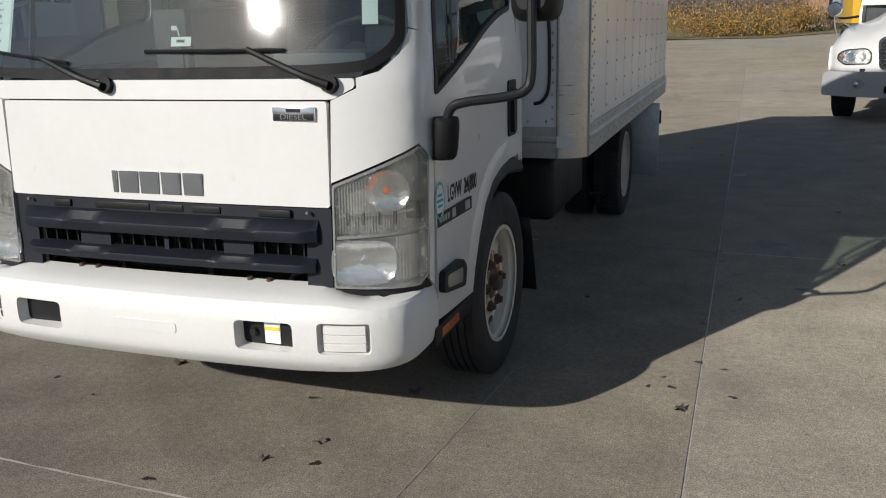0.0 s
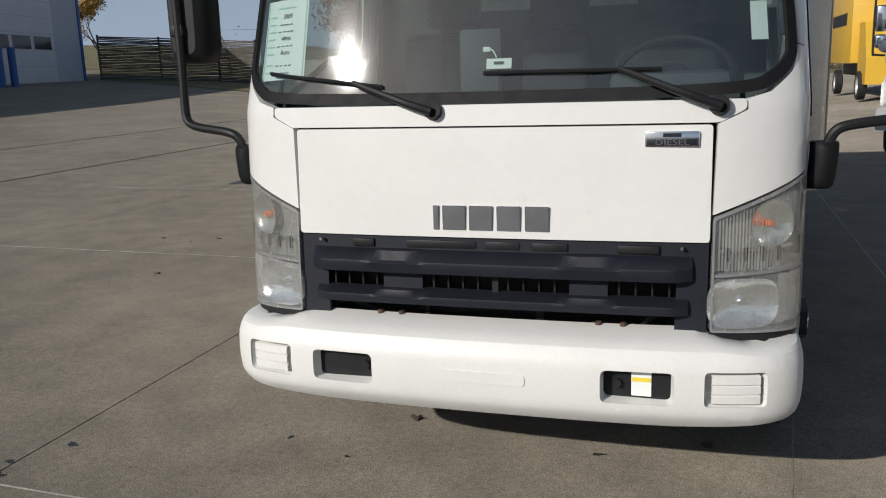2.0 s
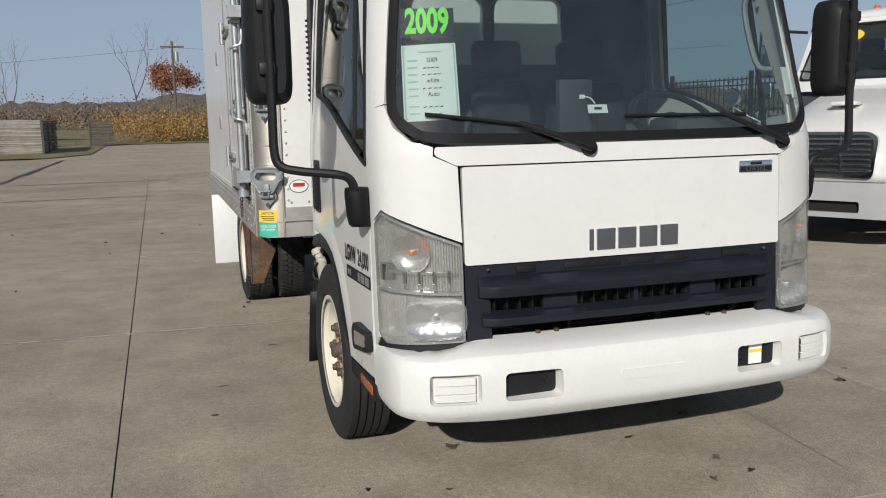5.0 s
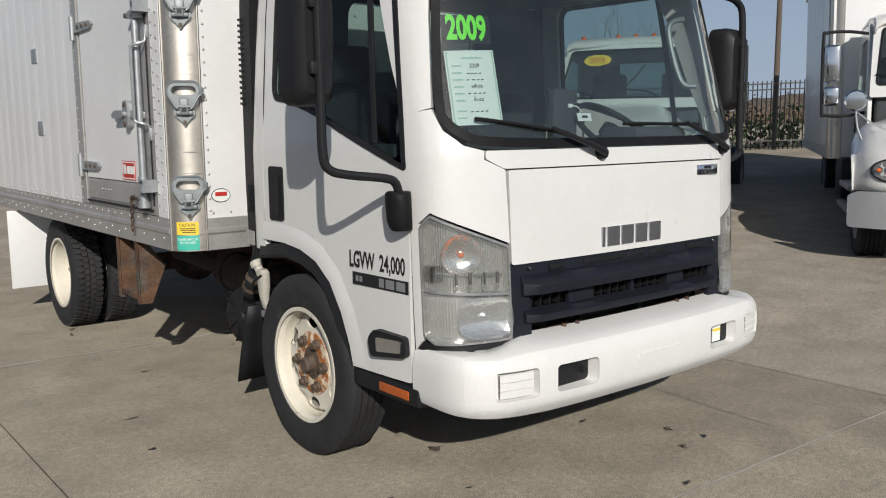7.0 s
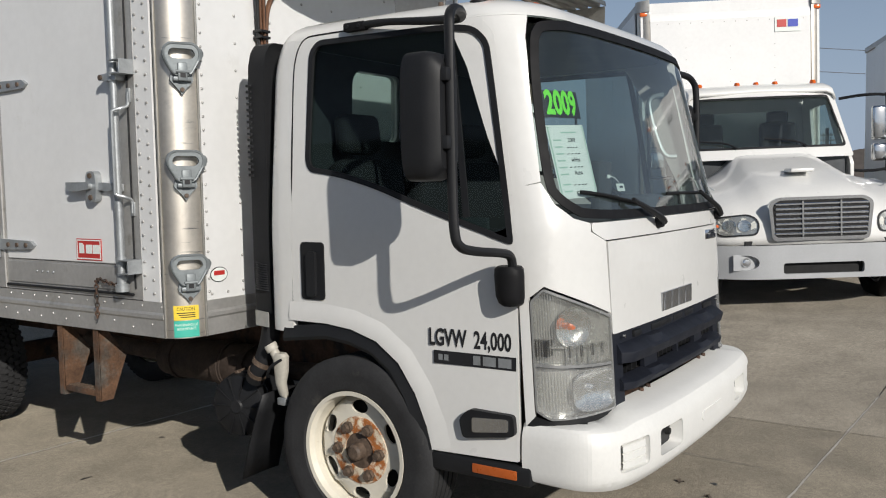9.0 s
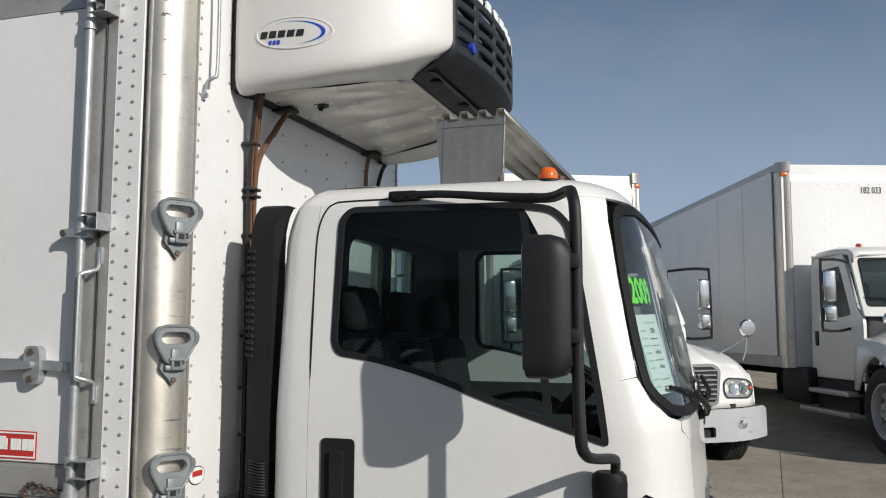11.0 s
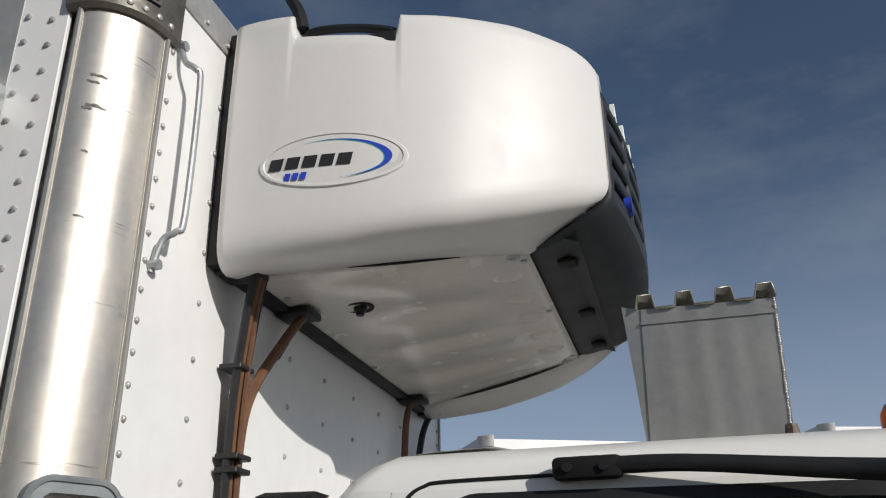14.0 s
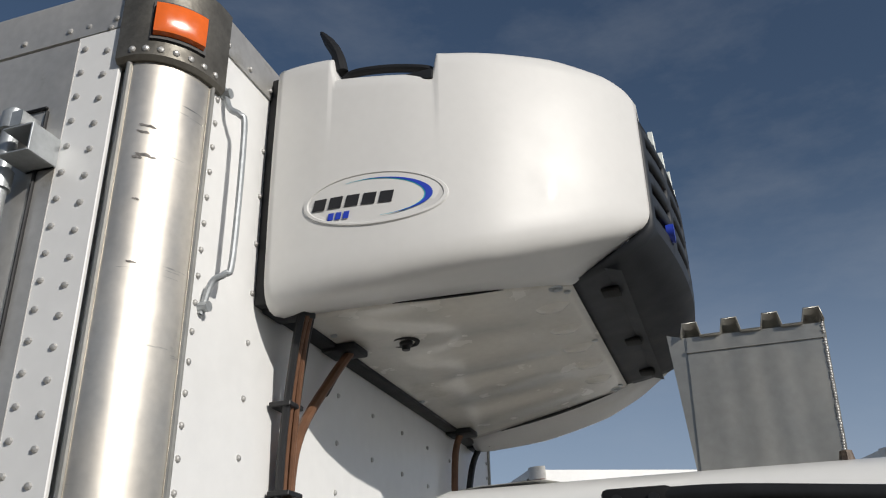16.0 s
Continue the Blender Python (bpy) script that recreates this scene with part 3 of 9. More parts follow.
FS = [s_of_x(v) for v in (0.1, 0.2, 0.3, 0.4, 0.5, 0.6, 0.7, 0.74, 0.78, 0.82, 0.85, 0.88, 0.91, 0.935, 0.955, 0.97, 0.985, 0.995, 1.003, 1.01)]
FSS = [-v for v in FS[::-1]] + [0.0] + FS
HX = s_of_x(0.703)

# bonnet panel and the strip under the windscreen
part("bonnet_panel", panel(rounded([(-HX, 0.986), (HX, 0.986), (HX, 1.350), (-HX, 1.350)], 0.012), on_shell(1), 0.03, us=FSS, vs=steps(0.98, 1.36, 4)), WHITE, truck)
CX = s_of_x(0.80)
part("cowl_panel", panel(rounded([(-HX - 0.02, 1.356), (HX + 0.02, 1.356), (CX, 1.395), (CX, 1.425), (-CX, 1.425), (-CX, 1.395)], 0.012), on_shell(1), 0.03, us=FSS), WHITE, truck)
DF = s_of_y(0.405)
for sd in (-1, 1):
    a = s_of_x(0.71)
    o = s_of_x(0.982)
    pts = [(a, 1.072), (o, 1.196), (DF - 0.045, 1.15), (DF - 0.045, 0.70), (DF - 0.006, 0.66), (DF - 0.006, 1.56), (s_of_x(0.965), 1.58), (s_of_x(0.94), 1.50), (s_of_x(0.88), 1.445), (CX + 0.006, 1.425), (CX + 0.006, 1.392), (a + 0.008, 1.352)]
    part("corner_panel", panel(pts, on_shell(sd), 0.03, us=FS + steps(s_of_x(1.0), DF, 4), vs=steps(0.7, 1.56, 30)), WHITE, truck)

# roof, rear wall and pillars
ringN = 320
def plan_ring(z, inset):
    pts = []
    total = PL[-1]
    for i in range(ringN):
        s = (i / ringN) * 2 * total
        p = shell(s if s <= total else s - 2 * total, z, inset)
        pts.append(p)
    return pts
roof_rings = [plan_ring(2.18, 0.03), plan_ring(2.18, 0.0), plan_ring(2.215, 0.003), plan_ring(2.245, 0.018), plan_ring(2.268, 0.05), plan_ring(2.282, 0.11), plan_ring(2.290, 0.22)]
top = []
for p in roof_rings[-1]:
    top.append(Vector((p.x * 0.55, 0.98 + (p.y - 0.98) * 0.55, 2.305)))
bm = bmesh.new()
add_ring_loft(bm, [[p * 1.0 for p in r] for r in roof_rings] + [top], cap0=False)
part("cab_roof", bm, WHITE, truck)
inner = [Vector((p.x * 0.96, 0.98 + (p.y - 0.98) * 0.95, p.z - 0.03)) for p in plan_ring(2.2, 0.03)]
bm = bmesh.new()
bm.faces.new([bm.verts.new(p) for p in inner])
part("headliner", bm, HEADLINER, truck)
RY = s_of_y(1.50)
RE = PL[-1]
rw = [PL[k] for k in range(60, 73, 2)]
bm = panel([(RY, 0.93), (RE - 0.001, 0.93), (RE - 0.001, 2.185), (RY, 2.185)], on_shell(1), 0.04, holes=[rect(RE - 0.47, RE - 0.03, 1.80, 2.12, 0.06)], us=PL[61:73] + steps(RY, PL[60], 6) + [PL[60]], vs=steps(0.93, 1.90, 12) + steps(1.89, 2.185, 20))
part("rear_cab_panel", bm, WHITE, truck)
bm = panel([(RY, 0.93), (RE - 0.001, 0.93), (RE - 0.001, 2.185), (RY, 2.185)], on_shell(-1), 0.04, holes=[rect(RE - 0.47, RE - 0.03, 1.80, 2.12, 0.06)], us=PL[61:73] + steps(RY, PL[60], 6) + [PL[60]], vs=steps(0.93, 1.90, 12) + steps(1.89, 2.185, 20))
part("rear_cab_panel", bm, WHITE, truck)
for sd in (-1, 1):
    part("rear_cab_window", panel(rect(RE - 0.48, RE - 0.02, 1.79, 2.13, 0.05), lambda s, z, w, sd=sd: shell(s, z, 0.02, sd), 0.0), SIDEGLASS, truck)
    # pillar beside the windscreen
    pil = [(DF - 0.006, 1.555), (s_of_y(0.445), 1.75), (s_of_y(0.49), 2.0), (s_of_y(0.56), 2.19), (s_of_x(0.90), 2.19), (s_of_x(0.935), 2.10), (s_of_x(0.952), 1.9), (s_of_x(0.965), 1.585)]
    part("windscreen_pillar", panel(pil, on_shell(sd), 0.035, us=FS, vs=steps(1.55, 2.19, 8)), WHITE, truck)

# windscreen with its black border
def ws_outline(d):
    a, b = s_of_x(0.955 - d * 0.9), s_of_x(0.885 - d * 0.8)
    half = [(0.0, 1.43 + d), (s_of_x(0.5), 1.432 + d), (s_of_x(0.80), 1.443 + d), (s_of_x(0.88 - d * 0.9), 1.468 + d * 0.9), (s_of_x(0.94 - d * 0.9), 1.525 + d * 0.5), (a, 1.60), (s_of_x(0.948 - d * 0.9), 1.85), (s_of_x(0.93 - d * 0.9), 2.05), (s_of_x(0.90 - d * 0.9), 2.13 - d * 0.4), (s_of_x(0.82 - d * 0.9), 2.165 - d), (s_of_x(0.5), 2.18 - d), (0.0, 2.183 - d)]
    half = [(p.x, p.y) for p in smooth_path([(s, z, 0) for s, z in half], 4)]
    return half + [(-s, z) for s, z in half[-2:0:-1]]
def ws_inner(d):
    """Windscreen outline drawn in by d along the skin."""
    r = ws_outline(0.0)
    r = r if sum(a[0] * b[1] - b[0] * a[1] for a, b in zip(r, r[1:] + r[:1])) > 0 else r[::-1]
    out = []
    for i in range(len(r)):
        t = Vector((r[(i + 1) % len(r)][0] - r[i - 1][0], r[(i + 1) % len(r)][1] - r[i - 1][1])).normalized()
        out.append((r[i][0] - t.y * d, r[i][1] + t.x * d))
    return out
part("windscreen_border", panel(ws_outline(0.0), lambda s, z, w: shell(s, z, -0.006 + w), 0.014, holes=[ws_inner(0.036)], us=FSS, vs=steps(1.43, 2.18, 9)), EDGE, truck, "black rubber and ceramic windscreen surround")
part("windscreen", panel(ws_inner(0.032), lambda s, z, w: shell(s, z, 0.002), 0.0, us=FSS, vs=steps(1.43, 2.18, 9)), GLASS, truck, "curved windscreen glass")

# headlamps
for sd in (-1, 1):
    a, o = s_of_x(0.712), s_of_x(0.984)
    e = DF - 0.05
    outline = [(a, 0.700), (o, 0.690), (e, 0.72), (e, 1.14), (o, 1.188), (a, 1.064)]
    lampU = steps(a, e, 12)
    lamp = part("headlamp", panel(outline, lambda s, z, w, sd=sd: shell(s, z, 0.045 + w, sd), 0.03, us=lampU), LAMPBACK, truck, "large two-tier clear headlamp")
    part("upper_lens", panel([(a, 0.885), (e, 0.906), (e, 1.14), (o, 1.188), (a, 1.064)], lambda s, z, w, sd=sd: shell(s, z, 0.001, sd), 0.0, us=lampU, vs=steps(0.7, 1.18, 4)), HAZE2, lamp, "fluted clear lens")
    part("lower_lens", panel([(a, 0.700), (o, 0.690), (e, 0.72), (e, 0.891), (a, 0.870)], lambda s, z, w, sd=sd: shell(s, z, 0.001, sd), 0.0, us=lampU, vs=steps(0.7, 1.18, 4)), HAZE, lamp, "clouded lower lens")
    part("cross_strip", panel([(a + 0.02, 0.948), (e - 0.02, 0.962), (e - 0.02, 0.972), (a + 0.02, 0.958)], lambda s, z, w, sd=sd: shell(s, z, 0.018 + w, sd), 0.012, us=lampU), CHROME, lamp)
    for k in range(4):
        q = a + 0.045 + 0.058 * k
        part("lens_notch", panel(rect(q, q + 0.012, 0.922, 0.966), lambda s, z, w, sd=sd: shell(s, z, 0.012 + w, sd), 0.006), BLACKP, lamp)
        part("lens_clip", panel(rect(q, q + 0.014, 0.902, 0.917), lambda s, z, w, sd=sd: shell(s, z, 0.015 + w, sd), 0.012), CHROME, lamp)
    part("bezel", panel(rounded(outline, 0.012), lambda s, z, w, sd=sd: shell(s, z, -0.001 + w, sd), 0.05, holes=[rounded([(a + 0.007, 0.707), (o, 0.698), (e - 0.007, 0.727), (e - 0.007, 1.133), (o, 1.178), (a + 0.007, 1.056)], 0.01)], us=lampU), LAMPBACK, lamp)
    c = s_of_x(0.815)
    def bowl(k, d):
        """Squarish ring of the main reflector."""
        ring = []
        for i in range(40):
            q = 2 * math.pi * i / 40
            cu, su = math.cos(q), math.sin(q)
            ring.append(shell(c + 0.118 * k * math.copysign(abs(cu) ** 0.62, cu), 0.789 + 0.080 * k * math.copysign(abs(su) ** 0.62, su), d, sd))
        return ring
    part("reflector", loft([bowl(1.0, 0.006), bowl(0.93, 0.014), bowl(0.78, 0.022), bowl(0.55, 0.030), bowl(0.30, 0.035), bowl(0.08, 0.037)], cap0=False), FROST, lamp)
    cc, nn = shell(c, 0.79, 0.0, sd), (shell(c, 0.79, 1.0, sd) - shell(c, 0.79, 0.0, sd)).normalized()
    m = face_to(cc + nn * 0.012, nn.cross(Vector((0, 0, 1))), (0, 0, 1))
    flip = m @ Matrix.Scale(1 if (m.to_3x3() @ Vector((0, 0, 1))).dot(nn) > 0 else -1, 4, (0, 0, 1))
    part("bulb_cap", lathe([(0.0, 0.006), (0.012, 0.008), (0.014, 0.014), (0.014, 0.03)], 20, flip), CHROME, lamp)
    lf = bmesh.new()
    k = c + 0.122
    while k < e - 0.014:
        add_cyl(lf, shell(k, 0.722, 0.010, sd), shell(k, 0.876, 0.010, sd), 0.0045, n=6)
        k += 0.0125
    part("lower_flutes", lf, FLUTE, lamp)
    part("divider", panel([(a, 0.872), (e, 0.893), (e, 0.904), (a, 0.883)], lambda s, z, w, sd=sd: shell(s, z, 0.006 + w, sd), 0.03, us=lampU), LAMPBACK, lamp)
    rb = bmesh.new()
    k = a + 0.012
    while k < e - 0.012:
        ztop = 1.064 + (1.188 - 1.064) * min(1, (k - a) / (o - a)) - 0.012
        p, q = shell(k, 0.895, 0.010, sd), shell(k, ztop, 0.010, sd)
        add_cyl(rb, p, q, 0.0032, n=5)
        k += 0.0105
    part("ribs", rb, FLUTE, lamp)
    c2 = s_of_x(0.90)
    cc = shell(c2, 1.035, 0.0, sd)
    nn = (shell(c2, 1.035, 1.0, sd) - cc).normalized()
    m2 = face_to(cc + nn * 0.018, nn.cross(Vector((0, 0, 1))), (0, 0, 1))
    m2 = m2 @ Matrix.Scale(1 if (m2.to_3x3() @ Vector((0, 0, 1))).dot(nn) > 0 else -1, 4, (0, 0, 1))
    part("indicator_reflector", lathe([(0.078, 0.0), (0.068, 0.012), (0.044, 0.022), (0.0, 0.026)], 28, m2, False), FROST, lamp)
    part("indicator_bulb", lathe([(0.0, -0.004), (0.008, -0.002), (0.012, 0.008), (0.013, 0.022)], 20, m2), AMBER, lamp, "orange indicator bulb")
    # dark gap under the lamp
    part("lamp_trim", panel([(a, 0.66), (DF - 0.01, 0.66), (DF - 0.01, 0.705), (o, 0.686), (a, 0.696)], lambda s, z, w, sd=sd: shell(s, z, 0.012 + w, sd), 0.03, us=lampU), BLACKP, truck)

# grille: two profiled bars over a dark opening
grille = part("grille", panel([(-HX, 0.66), (HX, 0.66), (HX, 0.984), (-HX, 0.984)], lambda s, z, w: shell(s, z, 0.012 + w), 0.02, holes=[rect(-HX + 0.10, HX - 0.10, 0.665, 0.755, 0.02), rect(-0.605, -0.39, 0.798, 0.858, 0.008), rect(-0.245, 0.005, 0.798, 0.858, 0.008), rect(0.025, 0.265, 0.798, 0.858, 0.008), rect(0.39, 0.605, 0.798, 0.858, 0.008)], us=FSS), GRILLE, truck, "dark slate plastic grille with two horizontal bars")
def grille_bar(z0, z1, z2, out, half):
    """A bar with a shelf-like top, two sunken bays in it and tapered ends."""
    rings = []
    n = 60
    for i in range(n + 1):
        s = -half + 2 * half * i / n
        endf = min(1.0, (half - abs(s)) / 0.05)
        bay = max(0.0, 1 - abs(abs(s) - 0.33) / 0.10)
        bay = min(1.0, bay * 2.2)
        zt = z2
        o = out * (0.15 + 0.85 * endf)
        rings.append([shell(s, z0, 0.02), shell(s, z0 + 0.006, -o * 0.75), shell(s, z1 - 0.004, -o), shell(s, z1 + 0.004, -o * 0.97 + o * 0.25 * bay), shell(s, zt, 0.010 - (0.010 + o * 0.55) * bay), shell(s, zt + 0.003, 0.03)])
    return loft(rings)
part("grille_bar", grille_bar(0.858, 0.902, 0.938, 0.048, HX - 0.05), GRILLE, grille)
part("grille_bar", grille_bar(0.748, 0.780, 0.800, 0.036, HX - 0.06), GRILLE, grille)
gb = bmesh.new()
for i in range(-11, 12):
    x = i * 0.053
    add_box(gb, x - 0.003, x + 0.003, 0.165, 0.20, 0.80, 0.845)
pieces("grille_slat", gb, BLACKP, grille)
gb = bmesh.new()
for x in (-0.62, 0.62):
    add_cyl(gb, (x, 0.146, 0.968), (x, 0.135, 0.968), 0.006, n=10)
pieces("screw", gb, CHROME, grille)
gb = bmesh.new()
for x0, x1 in ((-0.5, -0.42), (-0.30, -0.05), (-0.02, 0.1), (0.14, 0.26), (0.42, 0.55)):
    add_box(gb, x0, x1, 0.142, 0.16, 0.945, 0.972, 0.003)
pieces("clip_block", gb, BLACKP, grille)
# Black sheet behind the grille openings, painted for the shade in there.
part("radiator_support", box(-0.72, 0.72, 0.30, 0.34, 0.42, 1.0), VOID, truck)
eb = bmesh.new()
add_tube(eb, smooth_path([(-0.62, 0.22, 0.71), (-0.55, 0.2, 0.735), (-0.46, 0.22, 0.70), (-0.42, 0.26, 0.66)]), 0.011)
add_tube(eb, smooth_path([(-0.3, 0.24, 0.70), (0.05, 0.23, 0.715), (0.1, 0.23, 0.72), (0.2, 0.25, 0.69)]), 0.010)
add_box(eb, 0.14, 0.17, 0.2, 0.26, 0.66, 0.73, 0.006)
add_box(eb, -0.26, -0.24, 0.2, 0.26, 0.66, 0.74, 0.004)
add_tube(eb, smooth_path([(0.48, 0.22, 0.66), (0.52, 0.2, 0.72), (0.58, 0.24, 0.745)]), 0.012)
pieces("hose", eb, BLACKP, truck)
eb = bmesh.new()
for x in (-0.37, 0.40):
    add_box(eb, x - 0.075, x + 0.075, 0.12, 0.24, 0.655, 0.69, 0.006)
    for d in (-0.04, 0.04):
        add_cyl(eb, (x + d, 0.15, 0.688), (x + d, 0.15, 0.715), 0.013, 0.010, n=10)
pieces("tilt_bracket", eb, RUST, truck)

# bumper
BP = [(0, -0.030), (0.3, -0.026), (0.55, -0.014), (0.72, 0.004), (0.83, 0.026), (0.90, 0.055), (0.955, 0.098), (0.99, 0.15), (1.010, 0.215), (1.016, 0.30), (1.016, 0.40)]
BP = [(p.x, p.y) for p in smooth_path([(x, y, 0) for x, y in BP], 4)]
BL = [0.0]
for p, q in zip(BP, BP[1:]):
    BL.append(BL[-1] + math.dist(p, q))
BXS, BYS = [p[0] for p in BP], [p[1] for p in BP]
def bump_at(s, z, w=0.0):
    a, sg = abs(s), (1 if s >= 0 else -1)
    x, y = np.interp(a, BL, BXS), np.interp(a, BL, BYS)
    x2, y2 = np.interp(a + 0.015, BL, BXS), np.interp(a + 0.015, BL, BYS)
    t = Vector((x2 - x, y2 - y))
    t = t.normalized() if t.length > 1e-6 else Vector((0, 1))
    curve = 0.014 * ((z - 0.55) / 0.12) ** 2 + 0.42 * max(0.0, z - 0.628) + 0.03 * max(0.0, (0.48 - z) / 0.06) ** 2
    d = w + curve
    return Vector((sg * (x - t.y * d), y + t.x * d, z))
def s_b(x):
    return float(np.interp(x, BXS, BL))
BE = BL[-1]
US = [-b for b in BL[-2:0:-1]] + [0.0] + BL[1:-1]
def zb(s):
    return 0.412 + 0.035 * max(0.0, (abs(s) - 0.6) / 0.6)
def zt(s):
    a = abs(s)
    return 0.668 - 0.012 * min(1.0, max(0.0, (a - 0.75) / 0.12))
slots = [[(sg * s, z) for s, z in rect(s_b(0.385), s_b(0.61), 0.500, 0.606, 0.022)] for sg in (-1, 1)]
steps_h = [[(sg * s, z) for s, z in rect(s_b(0.70), s_b(0.885), 0.500, 0.612, 0.018)] for sg in (-1, 1)]
border = [(s, zb(s)) for s in [-BE] + US + [BE]] + [(s, zt(s)) for s in [BE] + US[::-1] + [-BE]]
bumper = part("bumper", panel(border, bump_at, 0.012, holes=slots + steps_h, us=US, vs=steps(0.43, 0.66, 11)), BUMPW, truck, "white painted steel bumper with inset tow slots")
ss = [-BE] + US + [BE]
def lip(s, z, w):
    p = bump_at(s, z, w)
    return p
rings = []
for s in ss:
    p0 = bump_at(s, zt(s), 0.0)
    a = abs(s)
    deep = 0.17 if a < 0.78 else 0.17 - 0.03 * min(1, (a - 0.78) / 0.2)
    inn = bump_at(s, zt(s), deep)
    if a > 1.0:
        inn = bump_at(s, zt(s), 0.10)
    hz = 0.026 * (1 - min(1.0, max(0.0, (a - 0.70) / 0.09)))
    m1 = p0.lerp(inn, 0.10) + Vector((0, 0, 0.010))
    m2 = p0.lerp(inn, 0.35) + Vector((0, 0, 0.014 + hz * 0.4))
    rings.append([p0, m1, m2, p0.lerp(inn, 0.9) + Vector((0, 0, 0.012 + hz)), inn + Vector((0, 0, 0.002 + hz)), inn - Vector((0, 0, 0.06))])
part("bumper_top", loft(rings, closed=False), BUMPW, bumper)
part("bumper_underlip", loft([[bump_at(s, zb(s)), bump_at(s, zb(s) - 0.012, 0.02), bump_at(s, zb(s) - 0.004, 0.07)] for s in ss], closed=False), BUMPW, bumper)
for sg in (-1, 1):
    for h, depth, nm, material in ((slots, 0.055, "slot_lining", BUMPW), (steps_h, 0.035, "step_lining", BUMPW)):
        ring = h[0 if sg < 0 else 1]
        cx = sum(p[0] for p in ring) / len(ring)
        cz = sum(p[1] for p in ring) / len(ring)
        rr = [[bump_at(s, z, 0.006) for s, z in ring], [bump_at(cx + (s - cx) * 0.93, cz + (z - cz) * 0.90, depth) for s, z in ring]]
        part(nm, loft(rr, cap0=False, cap1=(nm == "step_lining")), material, bumper)
    x0, x1 = 0.395, 0.60
    part("slot_plate", box(sg * 0.5 - 0.12, sg * 0.5 + 0.12, 0.035, 0.05, 0.49, 0.615), BLACKP, bumper, "dark plate behind the tow slot")
    part("tow_pin", cyl((sg * 0.5 - 0.065 * 1 if sg > 0 else sg * 0.5 + 0.075, 0.04, 0.552), (sg * 0.5 - 0.065 if sg > 0 else sg * 0.5 + 0.075, 0.018, 0.552), 0.016, 0.013, n=14), VOID, bumper)
    tr = bmesh.new()
    for z in (0.5225, 0.5535, 0.5845):
        rr = []
        for k, (dz, dw) in enumerate(((-0.0155, 0.020), (-0.0145, 0.011), (-0.012, 0.007), (0.012, 0.007), (0.0145, 0.011), (0.0155, 0.020))):
            rr.append([bump_at(sg * s, z + dz, dw) for s in [s_b(0.722)] + steps(s_b(0.722), s_b(0.868), 6) + [s_b(0.868)]])
        add_ring_loft(tr, rr, closed=False)
    pieces("step_tread", tr, BUMPW, bumper)
part("warning_sticker", box(0.478, 0.540, 0.0305, 0.034, 0.512, 0.600), PAPER, bumper, "small white and yellow warning label")
part("sticker_band", box(0.480, 0.538, 0.0285, 0.0300, 0.560, 0.573), YELLOW, bumper)
part("plate_recess", panel(rect(-0.145, 0.145, 0.535, 0.575, 0.015), lambda s, z, w: bump_at(s, z, -0.003 + w), 0.003, us=steps(-0.15, 0.15, 8)), BUMPW, bumper)
tb = bmesh.new()
for x0, x1 in ((-0.56, -0.33), (-0.31, 0.29), (0.31, 0.54)):
    for k in (0.10, 0.135):
        n = 12
        pts = [bump_at(x0 + (x1 - x0) * i / n, 0.668, k) + Vector((0, 0, 0.024 if k < 0.12 else 0.031)) for i in range(n + 1)]
        add_tube(tb, pts, 0.004, 6)
pieces("bumper_ridge", tb, BUMPW, bumper)

# doors
WIN = [(0.425, 1.345), (0.515, 2.09), (0.565, 2.148), (0.68, 2.165), (1.36, 2.172), (1.405, 2.13), (1.415, 1.69), (1.39, 1.645), (1.25, 1.625), (1.05, 1.575)]
WIN = rounded(WIN, [0.03, 0.03, 0.05, 0.05, 0.06, 0.03, 0.05, 0.04, 0.1, 0.2])
ARCH = [(0.77, 0.505), (0.79, 0.60), (0.84, 0.73), (0.92, 0.85), (1.03, 0.93), (1.16, 0.97), (1.30, 0.985), (1.52, 0.985)]
def shrunk(ring, d):
    cy, cz = sum(p[0] for p in ring) / len(ring), sum(p[1] for p in ring) / len(ring)
    out = []
    n = len(ring)
    for i in range(n):
        a, b = Vector(ring[i - 1]), Vector(ring[(i + 1) % n])
        t = (b - a)
        t = t.normalized() if t.length > 1e-6 else Vector((1, 0))
        out.append((ring[i][0] - t.y * d, ring[i][1] + t.x * d))
    return out
def area(r):
    return sum(a[0] * b[1] - b[0] * a[1] for a, b in zip(r, r[1:] + r[:1]))
WIN = WIN if area(WIN) > 0 else WIN[::-1]
def ysh(y, z):
    """Plan length on the skin for a point of the side at y."""
    f = min(1.0, max(0.0, (1.2 - y) / 0.9))
    return s_of_y(y - lean_back(z) * f)
def door_put(sd, w0=0.0):
    def put(y, z, w):
        return shell(ysh(y, z), z, w0 + w, sd)
    return put
